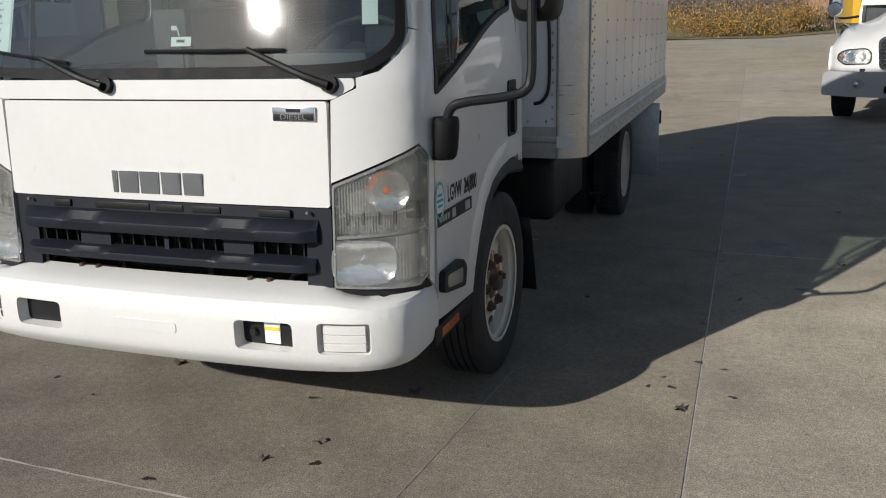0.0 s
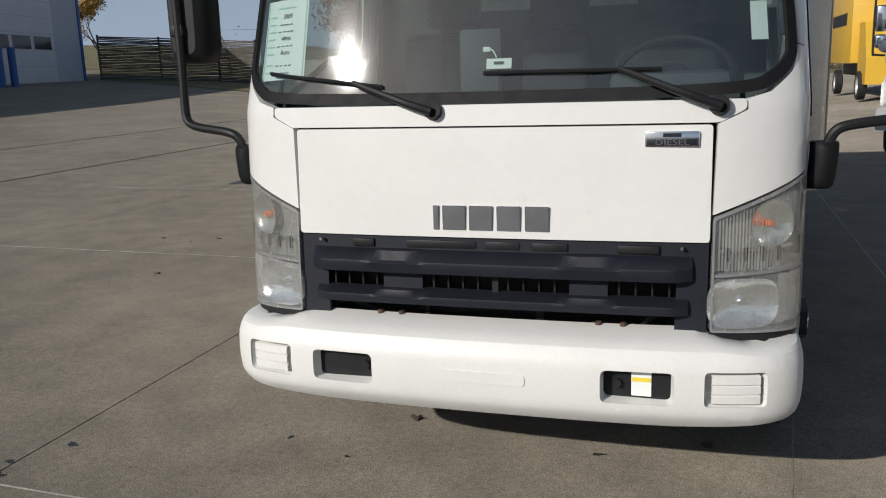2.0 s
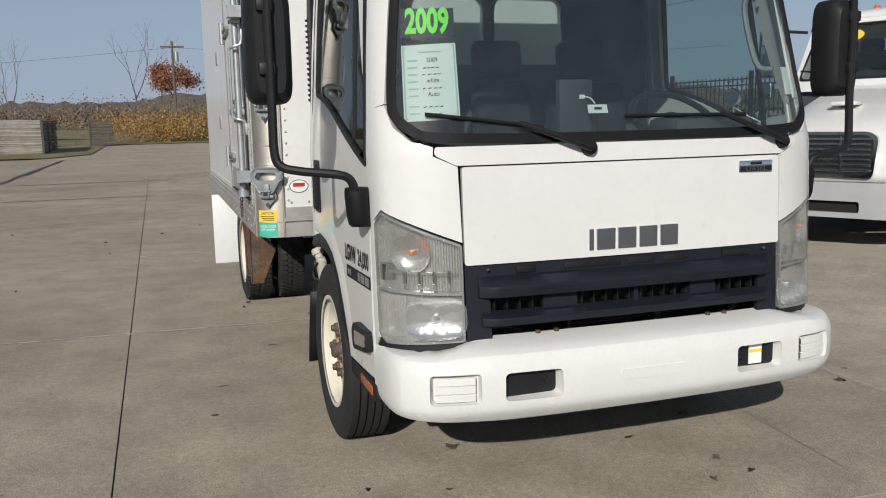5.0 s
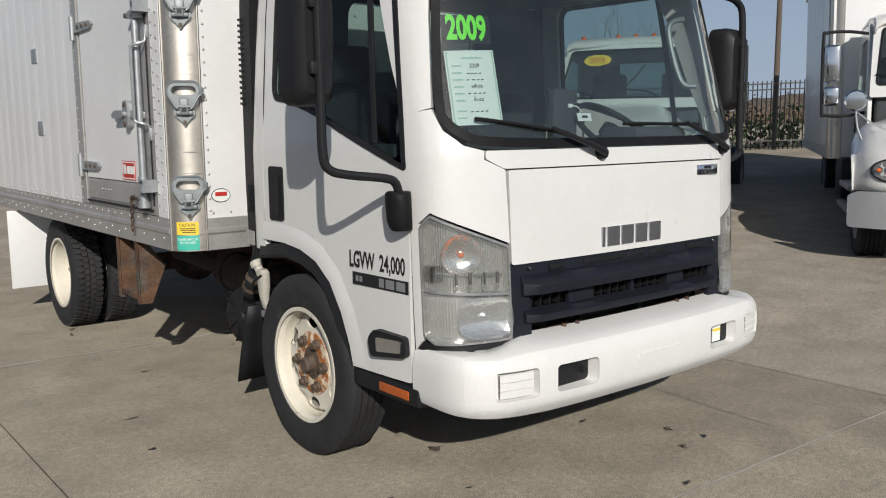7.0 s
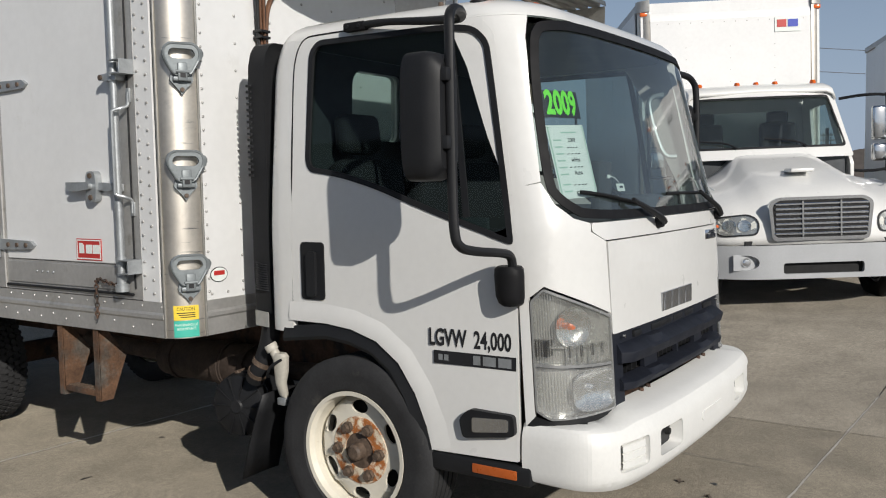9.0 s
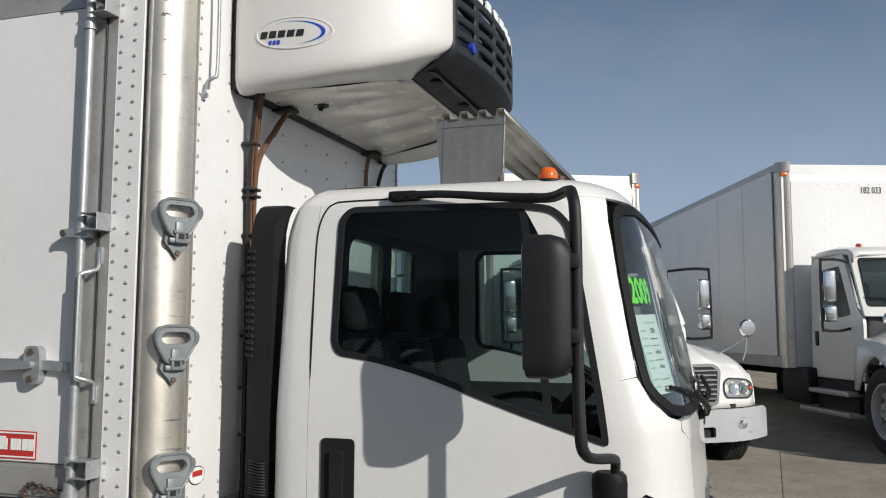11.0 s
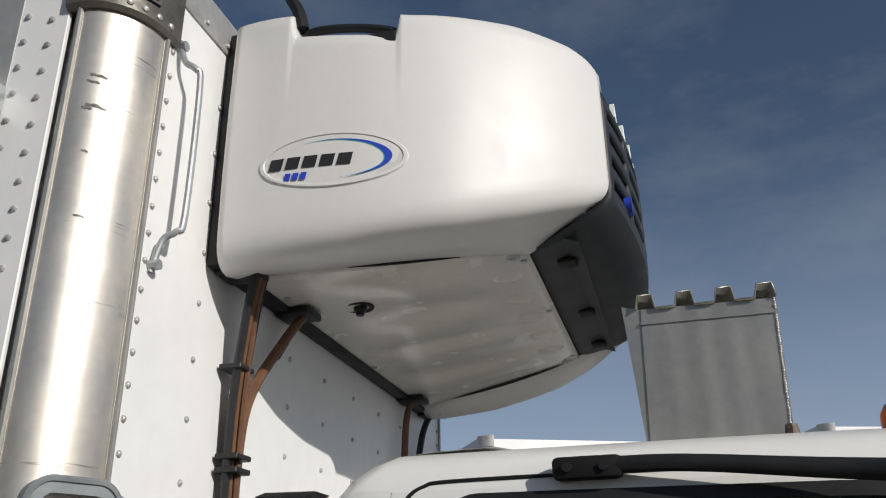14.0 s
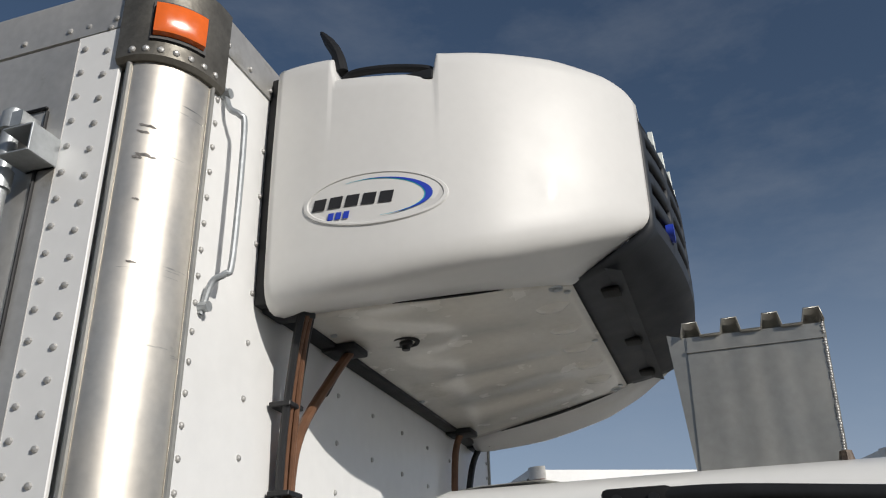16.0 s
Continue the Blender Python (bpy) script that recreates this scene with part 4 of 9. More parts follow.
for sd in (-1, 1):
    edge = [(0.411, 0.515)] + ARCH[:-1] + [(1.498, 0.985), (1.498, 2.1803), (0.545, 2.1803), (0.497, 2.12), (0.415, 1.40)]
    door = part("cab_door", panel(rounded(edge, [0.012] * len(ARCH) + [0.012, 0.002] + [0.012] * 3, 2), door_put(sd), 0.035, holes=[WIN], us=steps(0.4, 1.5, 16) + steps(1.43, 1.5, 5), vs=steps(0.5, 2.0, 20) + steps(1.99, 2.179, 10)), WHITE, truck, "white cab door with a sloping window sill")
    line = [(1.499, 0.99), (1.499, 1.6), (1.499, 1.9), (1.499, 1.97), (1.4985, 2.0), (1.498, 2.03), (1.496, 2.08), (1.485, 2.13), (1.462, 2.168), (1.43, 2.189), (1.39, 2.197), (1.2, 2.199), (0.9, 2.199), (0.63, 2.195)]
    # Raised dark tube stands in for the shade in the door's closing gap.
    part("door_seal", tube([shell(ysh(y, z), z, 0.001, sd) for y, z in line], 0.0042, 6), EDGE, door, "thin black line drawn along the door's closing gap")
    part("window_seal", panel(WIN, door_put(sd, -0.006), 0.02, holes=[shrunk(WIN, 0.022)], us=steps(0.4, 1.5, 10), vs=steps(1.3, 2.2, 8)), BLACKP, door)
    part("door_glass", panel(shrunk(WIN, 0.015), door_put(sd, 0.010), 0.0, us=steps(0.4, 1.5, 6), vs=steps(1.3, 2.2, 6)), SIDEGLASS, door)
    part("quarter_bar", panel([(0.60, 1.455), (0.625, 1.45), (0.69, 2.15), (0.665, 2.15)], door_put(sd, 0.002), 0.012, vs=steps(1.3, 2.2, 8)), BLACKP, door)
    hd = part("door_handle", panel(rect(1.305, 1.437, 1.085, 1.34, 0.02), door_put(sd, -0.006), 0.02, vs=steps(1.1, 1.34, 2)), BLACKP, door, "black recessed door handle")
    part("grip", panel(rect(1.345, 1.395, 1.10, 1.30, 0.015), door_put(sd, -0.022), 0.02, vs=steps(1.1, 1.34, 2)), BLACKP, door)
    # raised lip of the wheel arch and its black flare
    rr = []
    for i, (y, z) in enumerate(ARCH):
        y0, z0 = ARCH[max(i - 1, 0)]
        y1, z1 = ARCH[min(i + 1, len(ARCH) - 1)]
        t = Vector((y1 - y0, z1 - z0)).normalized()
        n = Vector((-t.y, t.x))
        P = lambda d, o: shell(ysh(y + n.x * d, z + n.y * d), z + n.y * d, -o, sd)
        kk = min(1.0, i * 0.5, (len(ARCH) - 1 - i) * 0.5 + 0.3)
        rr.append([P(0.0, -0.02), P(0.0, 0.004 + 0.006 * kk), P(0.025, 0.004 + 0.007 * kk), P(0.055, 0.002 + 0.005 * kk), P(0.085, 0.0006)])
    part("arch_lip", loft(rr, closed=False), WHITE, door)
    rr = []
    for i, (y, z) in enumerate(ARCH[:-1] + [(1.56, 0.955)]):
        y0, z0 = ARCH[max(i - 1, 0)]
        y1, z1 = ARCH[min(i + 1, len(ARCH) - 1)]
        t = Vector((y1 - y0, z1 - z0)).normalized()
        n = Vector((-t.y, t.x))
        P = lambda d, o: Vector((sd * (1.022 + o), y + n.x * d, z + n.y * d))
        rr.append([P(0.0, -0.25), P(-0.07, -0.25), P(-0.07, 0.012), P(-0.055, 0.018), P(-0.003, 0.005), P(-0.003, -0.02)])
    part("wheel_arch_flare", loft(rr, closed=False), BLACKP, truck, "black rubber wheel arch flare")
    part("cab_rear_corner", panel([(s_of_y(1.522), 0.985), (PL[72], 0.985), (PL[72], 0.95), (s_of_y(1.522), 0.95)], on_shell(sd), 0.03, us=rw), WHITE, truck)
    # side skirt with reflector
    part("side_sill", box(*span(sd, 0.95, 1.022), 0.36, 0.83, 0.425, 0.50, 0.012), BLACKP, truck)
    part("side_reflector", box(*span(sd, 1.015, 1.028), 0.42, 0.60, 0.445, 0.482, 0.004), AMBERD, truck, "faded orange side reflector")
    fog = part("side_lamp", panel(rounded([(0.42, 0.62), (0.625, 0.585), (0.64, 0.66), (0.60, 0.705), (0.425, 0.70)], 0.02), door_put(sd, -0.03), 0.035), BLACKP, door, "black framed side marker lamp")
    part("lens", panel(rounded([(0.445, 0.635), (0.585, 0.615), (0.585, 0.675), (0.445, 0.685)], 0.012), door_put(sd, -0.034), 0.006), FROST, fog)
    # decals
    p = shell(ysh(0.60, 0.975), 0.975, -0.0025, sd)
    e1 = shell(ysh(0.42, 0.975), 0.975, -0.0025, sd)
    rt = (e1 - p) if sd < 0 else (p - e1)
    yt = 0.605 if sd < 0 else 0.665
    part("weight_lettering", moved(letters("LGVW  24,000", 0.096 if sd < 0 else 0.085, 0.0006, 0.56, 0.0022), face_to(shell(ysh(yt, 0.972), 0.972, -0.003, sd), rt, (0, 0, 1))), INK, door, "black weight rating lettering")
    mb = face_to(shell(ysh(0.585, 0.895), 0.895, -0.0025, sd), rt, (0, 0, 1))
    part("model_strip", moved(box(-0.165, 0.165, -0.026, 0.026, -0.001, 0.001), mb), INK, door, "black model name strip")
    q = bmesh.new()
    for x0, x1, h in ((-0.145, -0.128, 0.012), (-0.122, -0.104, 0.012), (-0.098, -0.08, 0.012), (-0.074, -0.056, 0.012), (-0.03, 0.025, 0.018), (0.035, 0.085, 0.018), (0.095, 0.145, 0.018)):
        add_box(q, x0, x1, -h, h, 0.0012, 0.0018)
    pieces("strip_mark", moved(q, mb), GALV, door)

# round approval decal on the driver's door
dl = [o for o in truck.children if o.name.startswith("cab_door")][-1]
def on_door(u, v, w):
    return shell(ysh(0.445 + u * 0.7, 0.965 + v), 0.965 + v, -0.003 - w, 1)
ringp = lambda r: [(r * 0.8 * math.cos(a), r * math.sin(a)) for a in (2 * math.pi * i / 28 for i in range(28))]
part("approval_decal", panel(ringp(0.075), on_door, 0.0), PAPER, dl, "round pale blue approval decal")
part("decal_ring", panel(ringp(0.072), lambda u, v, w: on_door(u, v, 0.001), 0.0, holes=[ringp(0.062)]), TEALB, dl)
for k, hw in ((0.022, 0.030), (0.002, 0.042), (-0.018, 0.030)):
    part("decal_bar", panel(rect(-hw, hw, k - 0.005, k + 0.005), lambda u, v, w: on_door(u, v, 0.001), 0.0), TEALB, dl)

# badges on the bonnet
def bar(bm2, x0, x1, z0, z1, d=0.008):
    xm = (x0 + x1) / 2
    y = shell(s_of_x(abs(xm)) * (1 if xm >= 0 else -1), (z0 + z1) / 2).y
    add_box(bm2, x0, x1, y - d, y + 0.004, z0, z1, 0.0015, 1)
L0, LH, T = -0.196, 0.082, 0.0145
z0 = 1.012
def badge_block(x, w):
    """One plain block of the badge."""
    bl = bmesh.new()
    if w < 0.03:
        bar(bl, x, x + w, z0, z0 + LH)
    else:
        bar(bl, x, x + w, z0, z0 + LH)
    part("badge_block", bl, SILVER, truck, "plain chrome badge block on the bonnet")
badge_block(-0.196, 0.019)
for x in (-0.163, -0.070, 0.025, 0.120):
    badge_block(x, 0.080)
y = shell(s_of_x(0.58), 1.305).y
dbadge = part("engine_badge", box(0.50, 0.664, y - 0.008, y + 0.006, 1.283, 1.332, 0.004), CHROME, truck, "chrome engine badge")
part("badge_plate", box(0.506, 0.658, y - 0.0095, y - 0.006, 1.288, 1.308, 0.001), GRILLE, dbadge)
part("badge_lettering", moved(letters("DIESEL", 0.026, 0.0006, 1.35), face_to((0.582, y - 0.0102, 1.298), (1, 0, 0), (0, 0, 1))), CHROME, dbadge)
part("badge_marks", box(0.555, 0.61, y - 0.0095, y - 0.007, 1.314, 1.326), GRILLE, dbadge)

# wipers
def wiper(px, tip, mid):
    base = shell(s_of_x(abs(px)) * (1 if px > 0 else -1), 1.405)
    w = part("wiper", lathe([(0.0, -0.05), (0.018, -0.045), (0.026, -0.03), (0.03, -0.005), (0.03, 0.02)], 20, face_to(base, (1, 0, 0), (0, 0.3, 1))), EDGE, truck, "black windscreen wiper")
    on = lambda x, z, o: shell(s_of_x(abs(x)) * (1 if x > 0 else -1), z, -o)
    a, t = Vector((px, 0, 1.405)), Vector((tip[0], 0, tip[1]))
    m = Vector((mid[0], 0, mid[1]))
    pts = [on(px, 1.405, 0.03), on(px + (mid[0] - px) * 0.35, 1.405 + (mid[1] - 1.405) * 0.35, 0.045), on(mid[0], mid[1], 0.03)]
    part("arm", tube(pts, [0.016 - 0.0006 * i for i in range(11)], 8), BLACKP, w)
    b = bmesh.new()
    e = (mid[0] + (mid[0] - tip[0]) * 0.30, mid[1] + (mid[1] - tip[1]) * 0.30 - 0.004)
    add_tube(b, [on(tip[0] + (e[0] - tip[0]) * k / 8, tip[1] + (e[1] - tip[1]) * k / 8, 0.007 + 0.012 * math.sin(math.pi * k / 8)) for k in range(9)], 0.006, 6)
    add_tube(b, [on(tip[0] + (e[0] - tip[0]) * k / 8, tip[1] + (e[1] - tip[1]) * k / 8 - 0.006, 0.004) for k in range(9)], 0.004, 6)
    part("blade", b, BLACKP, w)
wiper(-0.19, (-0.83, 1.545), (-0.48, 1.505))
wiper(0.72, (-0.02, 1.525), (0.42, 1.525))

# mirrors
for sd in (-1, 1):
    X = lambda x: sd * x
    mir = part("wing_mirror", loft([[Vector((X(1.338 + 0.086 * u), 0.555 + dy * (1 - 0.15 * abs(v) ** 4), 1.80 + 0.208 * v)) for u, v in [(math.copysign(abs(math.cos(a)) ** 0.45, math.cos(a)), math.copysign(abs(math.sin(a)) ** 0.3, math.sin(a))) for a in (2 * math.pi * i / 32 for i in range(32))]] for dy in (0.055, 0.02, -0.02)]
                                  + [[Vector((X(1.338 + 0.077 * u), 0.505, 1.80 + 0.198 * v)) for u, v in [(math.copysign(abs(math.cos(a)) ** 0.45, math.cos(a)), math.copysign(abs(math.sin(a)) ** 0.3, math.sin(a))) for a in (2 * math.pi * i / 32 for i in range(32))]],
                                   [Vector((X(1.338 + 0.054 * u), 0.482, 1.80 + 0.168 * v)) for u, v in [(math.copysign(abs(math.cos(a)) ** 0.45, math.cos(a)), math.copysign(abs(math.sin(a)) ** 0.3, math.sin(a))) for a in (2 * math.pi * i / 32 for i in range(32))]]]), BLACKP, truck, "large black truck mirror on a tubular arm")
    part("mirror_glass", prism(rect(X(1.338) - 0.072, X(1.338) + 0.072, 1.615, 1.985, 0.03), 0.6105, 0.6125, lambda u, v, w: Vector((u, w, v))), MIRROR, mir)
    arm = smooth_path([(X(0.972), 1.09, 2.208), (X(0.99), 0.98, 2.202), (X(1.015), 0.75, 2.176), (X(1.07), 0.60, 2.158), (X(1.20), 0.52, 2.155), (X(1.315), 0.485, 2.125), (X(1.345), 0.472, 2.02), (X(1.345), 0.47, 1.60), (X(1.345), 0.465, 1.42), (X(1.325), 0.455, 1.365), (X(1.26), 0.435, 1.345), (X(1.13), 0.40, 1.328), (X(1.085), 0.398, 1.305), (X(1.065), 0.405, 1.25)], 6)
    part("arm", add_tube(bmesh.new(), arm, 0.017, 10), BLACKP, mir)
    part("upper_mount", box(X(0.968) - 0.020, X(0.968) + 0.020, 1.083, 1.198, 2.183, 2.227, 0.010), EDGE, mir)
    ub = bmesh.new()
    for y in (1.112, 1.172):
        add_cyl(ub, (X(0.980), y, 2.205), (X(0.996), y, 2.205), 0.009, n=10)
    pieces("mount_bolt", ub, BLACKP, mir)
    part("lower_mount", loft([[Vector((X(1.03 + 0.03 * k + 0.045 * math.cos(a)), 0.42 + 0.055 * math.sin(a) * r, z)) for a in (2 * math.pi * i / 16 for i in range(16))] for z, r, k in ((1.125, 0.6, 0.3), (1.135, 0.85, 0.6), (1.16, 1.0, 0.8), (1.24, 1.05, 1.0), (1.265, 1.0, 1.0), (1.275, 0.8, 0.9))]), EDGE, mir)
    cb = bmesh.new()
    for z in (1.72, 1.93):
        add_box(cb, X(1.355) - 0.03, X(1.355) + 0.03, 0.46, 0.54, z - 0.022, z + 0.022, 0.008)
    pieces("clamp", cb, BLACKP, mir)

# cabin
dash = part("dashboard", loft([[(x, 0.26, 1.40), (x, 0.34, 1.455), (x, 0.52, 1.44), (x, 0.60, 1.38), (x, 0.62, 1.1), (x, 0.4, 0.9), (x, 0.27, 0.95)] for x in (-0.78, -0.3, 0.3, 0.78)]), CABIN, truck)
part("instrument_hood", box(0.36, 0.76, 0.40, 0.62, 1.42, 1.51, 0.03), CABIN, dash)
part("monitor_box", box(-0.175, -0.02, 0.44, 0.48, 1.44, 1.675, 0.01), CABIN, dash)
card = part("card", moved(box(-0.045, 0.045, -0.018, 0.018, -0.001, 0.001), face_to((-0.02, 0.40, 1.553), (1, 0, 0), (0, 0.3, 1))), PAPER, dash, "white card on a thin stand")
part("card_mark", moved(box(-0.018, 0.018, -0.005, 0.005, 0.001, 0.002), face_to((-0.02, 0.398, 1.555), (1, 0, 0), (0, 0.3, 1))), INK, card)
part("card_stand", tube([(-0.02, 0.402, 1.54), (-0.02, 0.405, 1.49), (-0.02, 0.41, 1.44)], 0.004, 6), BLACKP, card)
part("plug", box(-0.085, -0.06, 0.434, 0.442, 1.595, 1.612, 0.002), PAPER, dash)
part("cord", tube([(-0.062, 0.436, 1.603), (-0.045, 0.42, 1.598), (-0.03, 0.405, 1.575)], 0.0025, 6), PAPER, dash)
sw = part("steering_wheel", bmesh.new(), CABIN, truck)
mm = pose(0.56, 0.68, 1.49, 40, 0, 0)
part("steering_wheel_rim", moved(add_tube(bmesh.new(), [(0.21 * math.cos(a), 0.21 * math.sin(a), 0) for a in (2 * math.pi * i / 40 for i in range(41))], 0.015, 8), mm), BLACKP, sw)
b = bmesh.new()
for a in (-0.3, math.pi + 0.3, -math.pi / 2):
    add_tube(b, [(0, 0, -0.02), (0.2 * math.cos(a), 0.2 * math.sin(a), 0)], 0.016, 6)
add_cyl(b, (0, 0, -0.04), (0, 0, 0.01), 0.06)
add_cyl(b, (0, 0, -0.4), (0, 0, -0.02), 0.04)
part("spokes", moved(b, mm), BLACKP, sw)
for x, w in ((-0.52, 0.5), (0.0, 0.36), (0.50, 0.5)):
    seat = part("seat", box(x - w / 2, x + w / 2, 0.85, 1.36, 1.05, 1.20, 0.05, 3), SEAT, truck, "dark cloth cab seat")
    part("backrest", moved(box(-w / 2 + 0.02, w / 2 - 0.02, -0.07, 0.07, 0, 0.56, 0.05, 3), pose(x, 1.37, 1.15, -10, 0, 0)), SEAT, seat)
    part("headrest", moved(box(-0.14, 0.14, -0.05, 0.05, 0.0, 0.18, 0.04, 3), pose(x, 1.49, 1.73, -8, 0, 0)), SEAT, seat)
part("cab_floor", box(-0.98, 0.98, 0.30, 1.62, 0.93, 0.99), VOID, truck)
gh = bmesh.new()
for sd in (-1, 1):
    add_tube(gh, smooth_path([(sd * 0.86, 0.50, 2.02), (sd * 0.82, 0.56, 1.98), (sd * 0.84, 0.50, 1.74), (sd * 0.88, 0.44, 1.71)]), 0.013)
pieces("grab_handle", gh, GALV, truck)
part("cabin_lining", panel([(RY, 0.95), (RE - 0.001, 0.95), (RE - 0.001, 2.17), (RY, 2.17)], lambda s, z, w: shell(s, z, 0.06 + w), 0.01, holes=[rect(RE - 0.47, RE - 0.03, 1.80, 2.12, 0.06)], us=rw), CABIN, truck)
part("cabin_lining", panel([(RY, 0.95), (RE - 0.001, 0.95), (RE - 0.001, 2.17), (RY, 2.17)], lambda s, z, w: shell(s, z, 0.06 + w, -1), 0.01, holes=[rect(RE - 0.47, RE - 0.03, 1.80, 2.12, 0.06)], us=rw), CABIN, truck)
for sd in (-1, 1):
    part("door_trim", box(sd * 0.945 - 0.012, sd * 0.945 + 0.012, 0.55, 1.48, 0.96, 1.45, 0.01), CABIN, truck, "grey plastic inner door trim")


# ---------- wheels ----------
def tyre_bm(R, w, rr, grooves=4):
    """Tyre about x; outer face at +x."""
    h = w / 2
    prof = [(rr, -h * 0.75), (rr + 0.02, -h * 0.92), ((R + rr) / 2, -h), (R - 0.035, -h * 0.95), (R - 0.010, -h * 0.86)]
    edges = [(-h * 0.78 + h * 1.56 * i / (grooves + 1)) for i in range(grooves + 2)]
    for i in range(grooves + 1):
        a, b = edges[i] + (0.005 if i else 0), edges[i + 1] - (0.005 if i < grooves else 0)
        prof += [(R, a), (R, b)]
        if i < grooves:
            prof += [(R - 0.012, b + 0.001), (R - 0.012, b + 0.009)]
    prof += [(R - 0.010, h * 0.86), (R - 0.035, h * 0.95), ((R + rr) / 2 + 0.02, h), ((R + rr) / 2, h * 0.99), (rr + 0.02, h * 0.92), (rr, h * 0.75)]
    return lathe(prof, 64, Matrix.Rotation(radians(90), 4, "Y"), False)


def lugs_bm(R, w):
    """Four staggered rows of six-sided tread blocks."""
    b = bmesh.new()
    n, h = 58, w * 0.40
    rows = ((-0.75, 0.30), (-0.25, 0.22), (0.25, 0.22), (0.75, 0.30))
    for j, (c, hw) in enumerate(rows):
        for i in range(n):
            a0 = 2 * math.pi * (i + 0.5 * (j % 2)) / n
            da = math.pi / n * 0.80
            x, e = c * h, hw * h
            out = [(x - e, a0 - da * 0.55), (x, a0 - da), (x + e, a0 - da * 0.55), (x + e, a0 + da * 0.55), (x, a0 + da), (x - e, a0 + da * 0.55)]
            drop = lambda u: 0.010 * max(0.0, abs(u) / h - 0.75)
            top = [b.verts.new((u, (R - drop(u)) * math.cos(a), (R - drop(u)) * math.sin(a))) for u, a in out]
            low = [b.verts.new((u, (R - 0.018) * math.cos(a), (R - 0.018) * math.sin(a))) for u, a in out]
            b.faces.new(top)
            for k in range(6):
                b.faces.new((top[k], low[k], low[(k + 1) % 6], top[(k + 1) % 6]))
    return b


def wheel(name, parent, at, R, w, side, deep=0.02, rim_mat=None, rusty=True, holes=6, out=True, lugs=False):
    """Wheel at a hub place; side +1 or -1 is the way it faces."""
    rr = R * 0.625
    flip = Matrix.Translation(at) @ (Matrix.Identity(4) if side > 0 else Matrix.Rotation(math.pi, 4, "Z"))
    wh = part(name, moved(lathe([(rr * 1.0, -w * 0.3), (rr * 0.98, -w * 0.25), (rr * 0.92, -0.1), (rr * 0.92, 0.0), (rr * 0.94, w * 0.3), (rr * 0.985, w * 0.36), (rr * 1.03, w * 0.42), (rr * 1.03, w * 0.45), (rr * 0.96, w * 0.44)], 56, Matrix.Rotation(radians(90), 4, "Y"), False), flip), rim_mat or RIMW, parent, "painted steel wheel with rust around the hub" if rusty else "")
    ty = part("tyre", moved(tyre_bm(R - 0.012 if lugs else R, w, rr, 3 if lugs else 4), flip), RUBBER, wh)
    if lugs:
        stuff(part("tread", moved(lugs_bm(R, w), flip), RUBBER, ty))
    if out:
        hole = []
        for i in range(holes):
            a = 2 * math.pi * (i + 0.5) / holes
            c = Vector((math.cos(a), math.sin(a))) * rr * 0.735
            t, n = Vector((-math.sin(a), math.cos(a))), Vector((math.cos(a), math.sin(a)))
            hole.append([tuple(c + t * 0.047 * math.cos(q) + n * 0.030 * math.sin(q)) for q in (2 * math.pi * k / 12 for k in range(12))])
        ring = [(rr * 0.93 * math.cos(2 * math.pi * i / 48), rr * 0.93 * math.sin(2 * math.pi * i / 48)) for i in range(48)]
        def dish(u, v, q):
            r = math.hypot(u, v) / rr
            return Vector((deep + q - 0.055 * max(0.0, (r - 0.80) / 0.13) ** 2, u, v))
        disc = panel(ring, dish, -0.012, holes=hole, us=steps(-rr, rr, 10), vs=steps(-rr, rr, 10))
        part("wheel_disc", moved(disc, flip), rim_mat or RIMW, wh)
        part("hub_plate", moved(lathe([(rr * 0.57, deep + 0.001), (rr * 0.56, deep + 0.006), (rr * 0.30, deep + 0.012), (rr * 0.30, deep - 0.02)], 40, Matrix.Rotation(radians(90), 4, "Y"), False), flip), RUSTY if rusty else (rim_mat or RIMW), wh)
        # Near-black drum, so the shade behind the wheel holes is in its colour.
        part("brake_drum", moved(lathe([(rr * 0.88, deep - 0.16), (rr * 0.86, deep - 0.07), (0.0, deep - 0.07)], 32, Matrix.Rotation(radians(90), 4, "Y")), flip), VOID, wh)
        part("hub", moved(lathe([(rr * 0.31, deep - 0.01), (rr * 0.31, deep + 0.004), (rr * 0.22, deep + 0.008), (rr * 0.15, deep + 0.010), (rr * 0.135, deep + 0.045), (rr * 0.10, deep + 0.055), (0.0, deep + 0.058)], 28, Matrix.Rotation(radians(90), 4, "Y")), flip), HUB if rusty else (rim_mat or RIMW), wh)
        for i in range(6):
            a = 2 * math.pi * i / 6
            c = Vector((0, math.cos(a) * rr * 0.43, math.sin(a) * rr * 0.43))
            nut = bmesh.new()
            add_cyl(nut, c + Vector((deep, 0, 0)), c + Vector((deep + 0.026, 0, 0)), 0.027, 0.025, 6)
            add_cyl(nut, c + Vector((deep + 0.028, 0, 0)), c + Vector((deep + 0.042, 0, 0)), 0.018, 0.016, 8)
            part("wheel_nut", moved(nut, flip), HUB if rusty else CHROME, wh)
    return wh


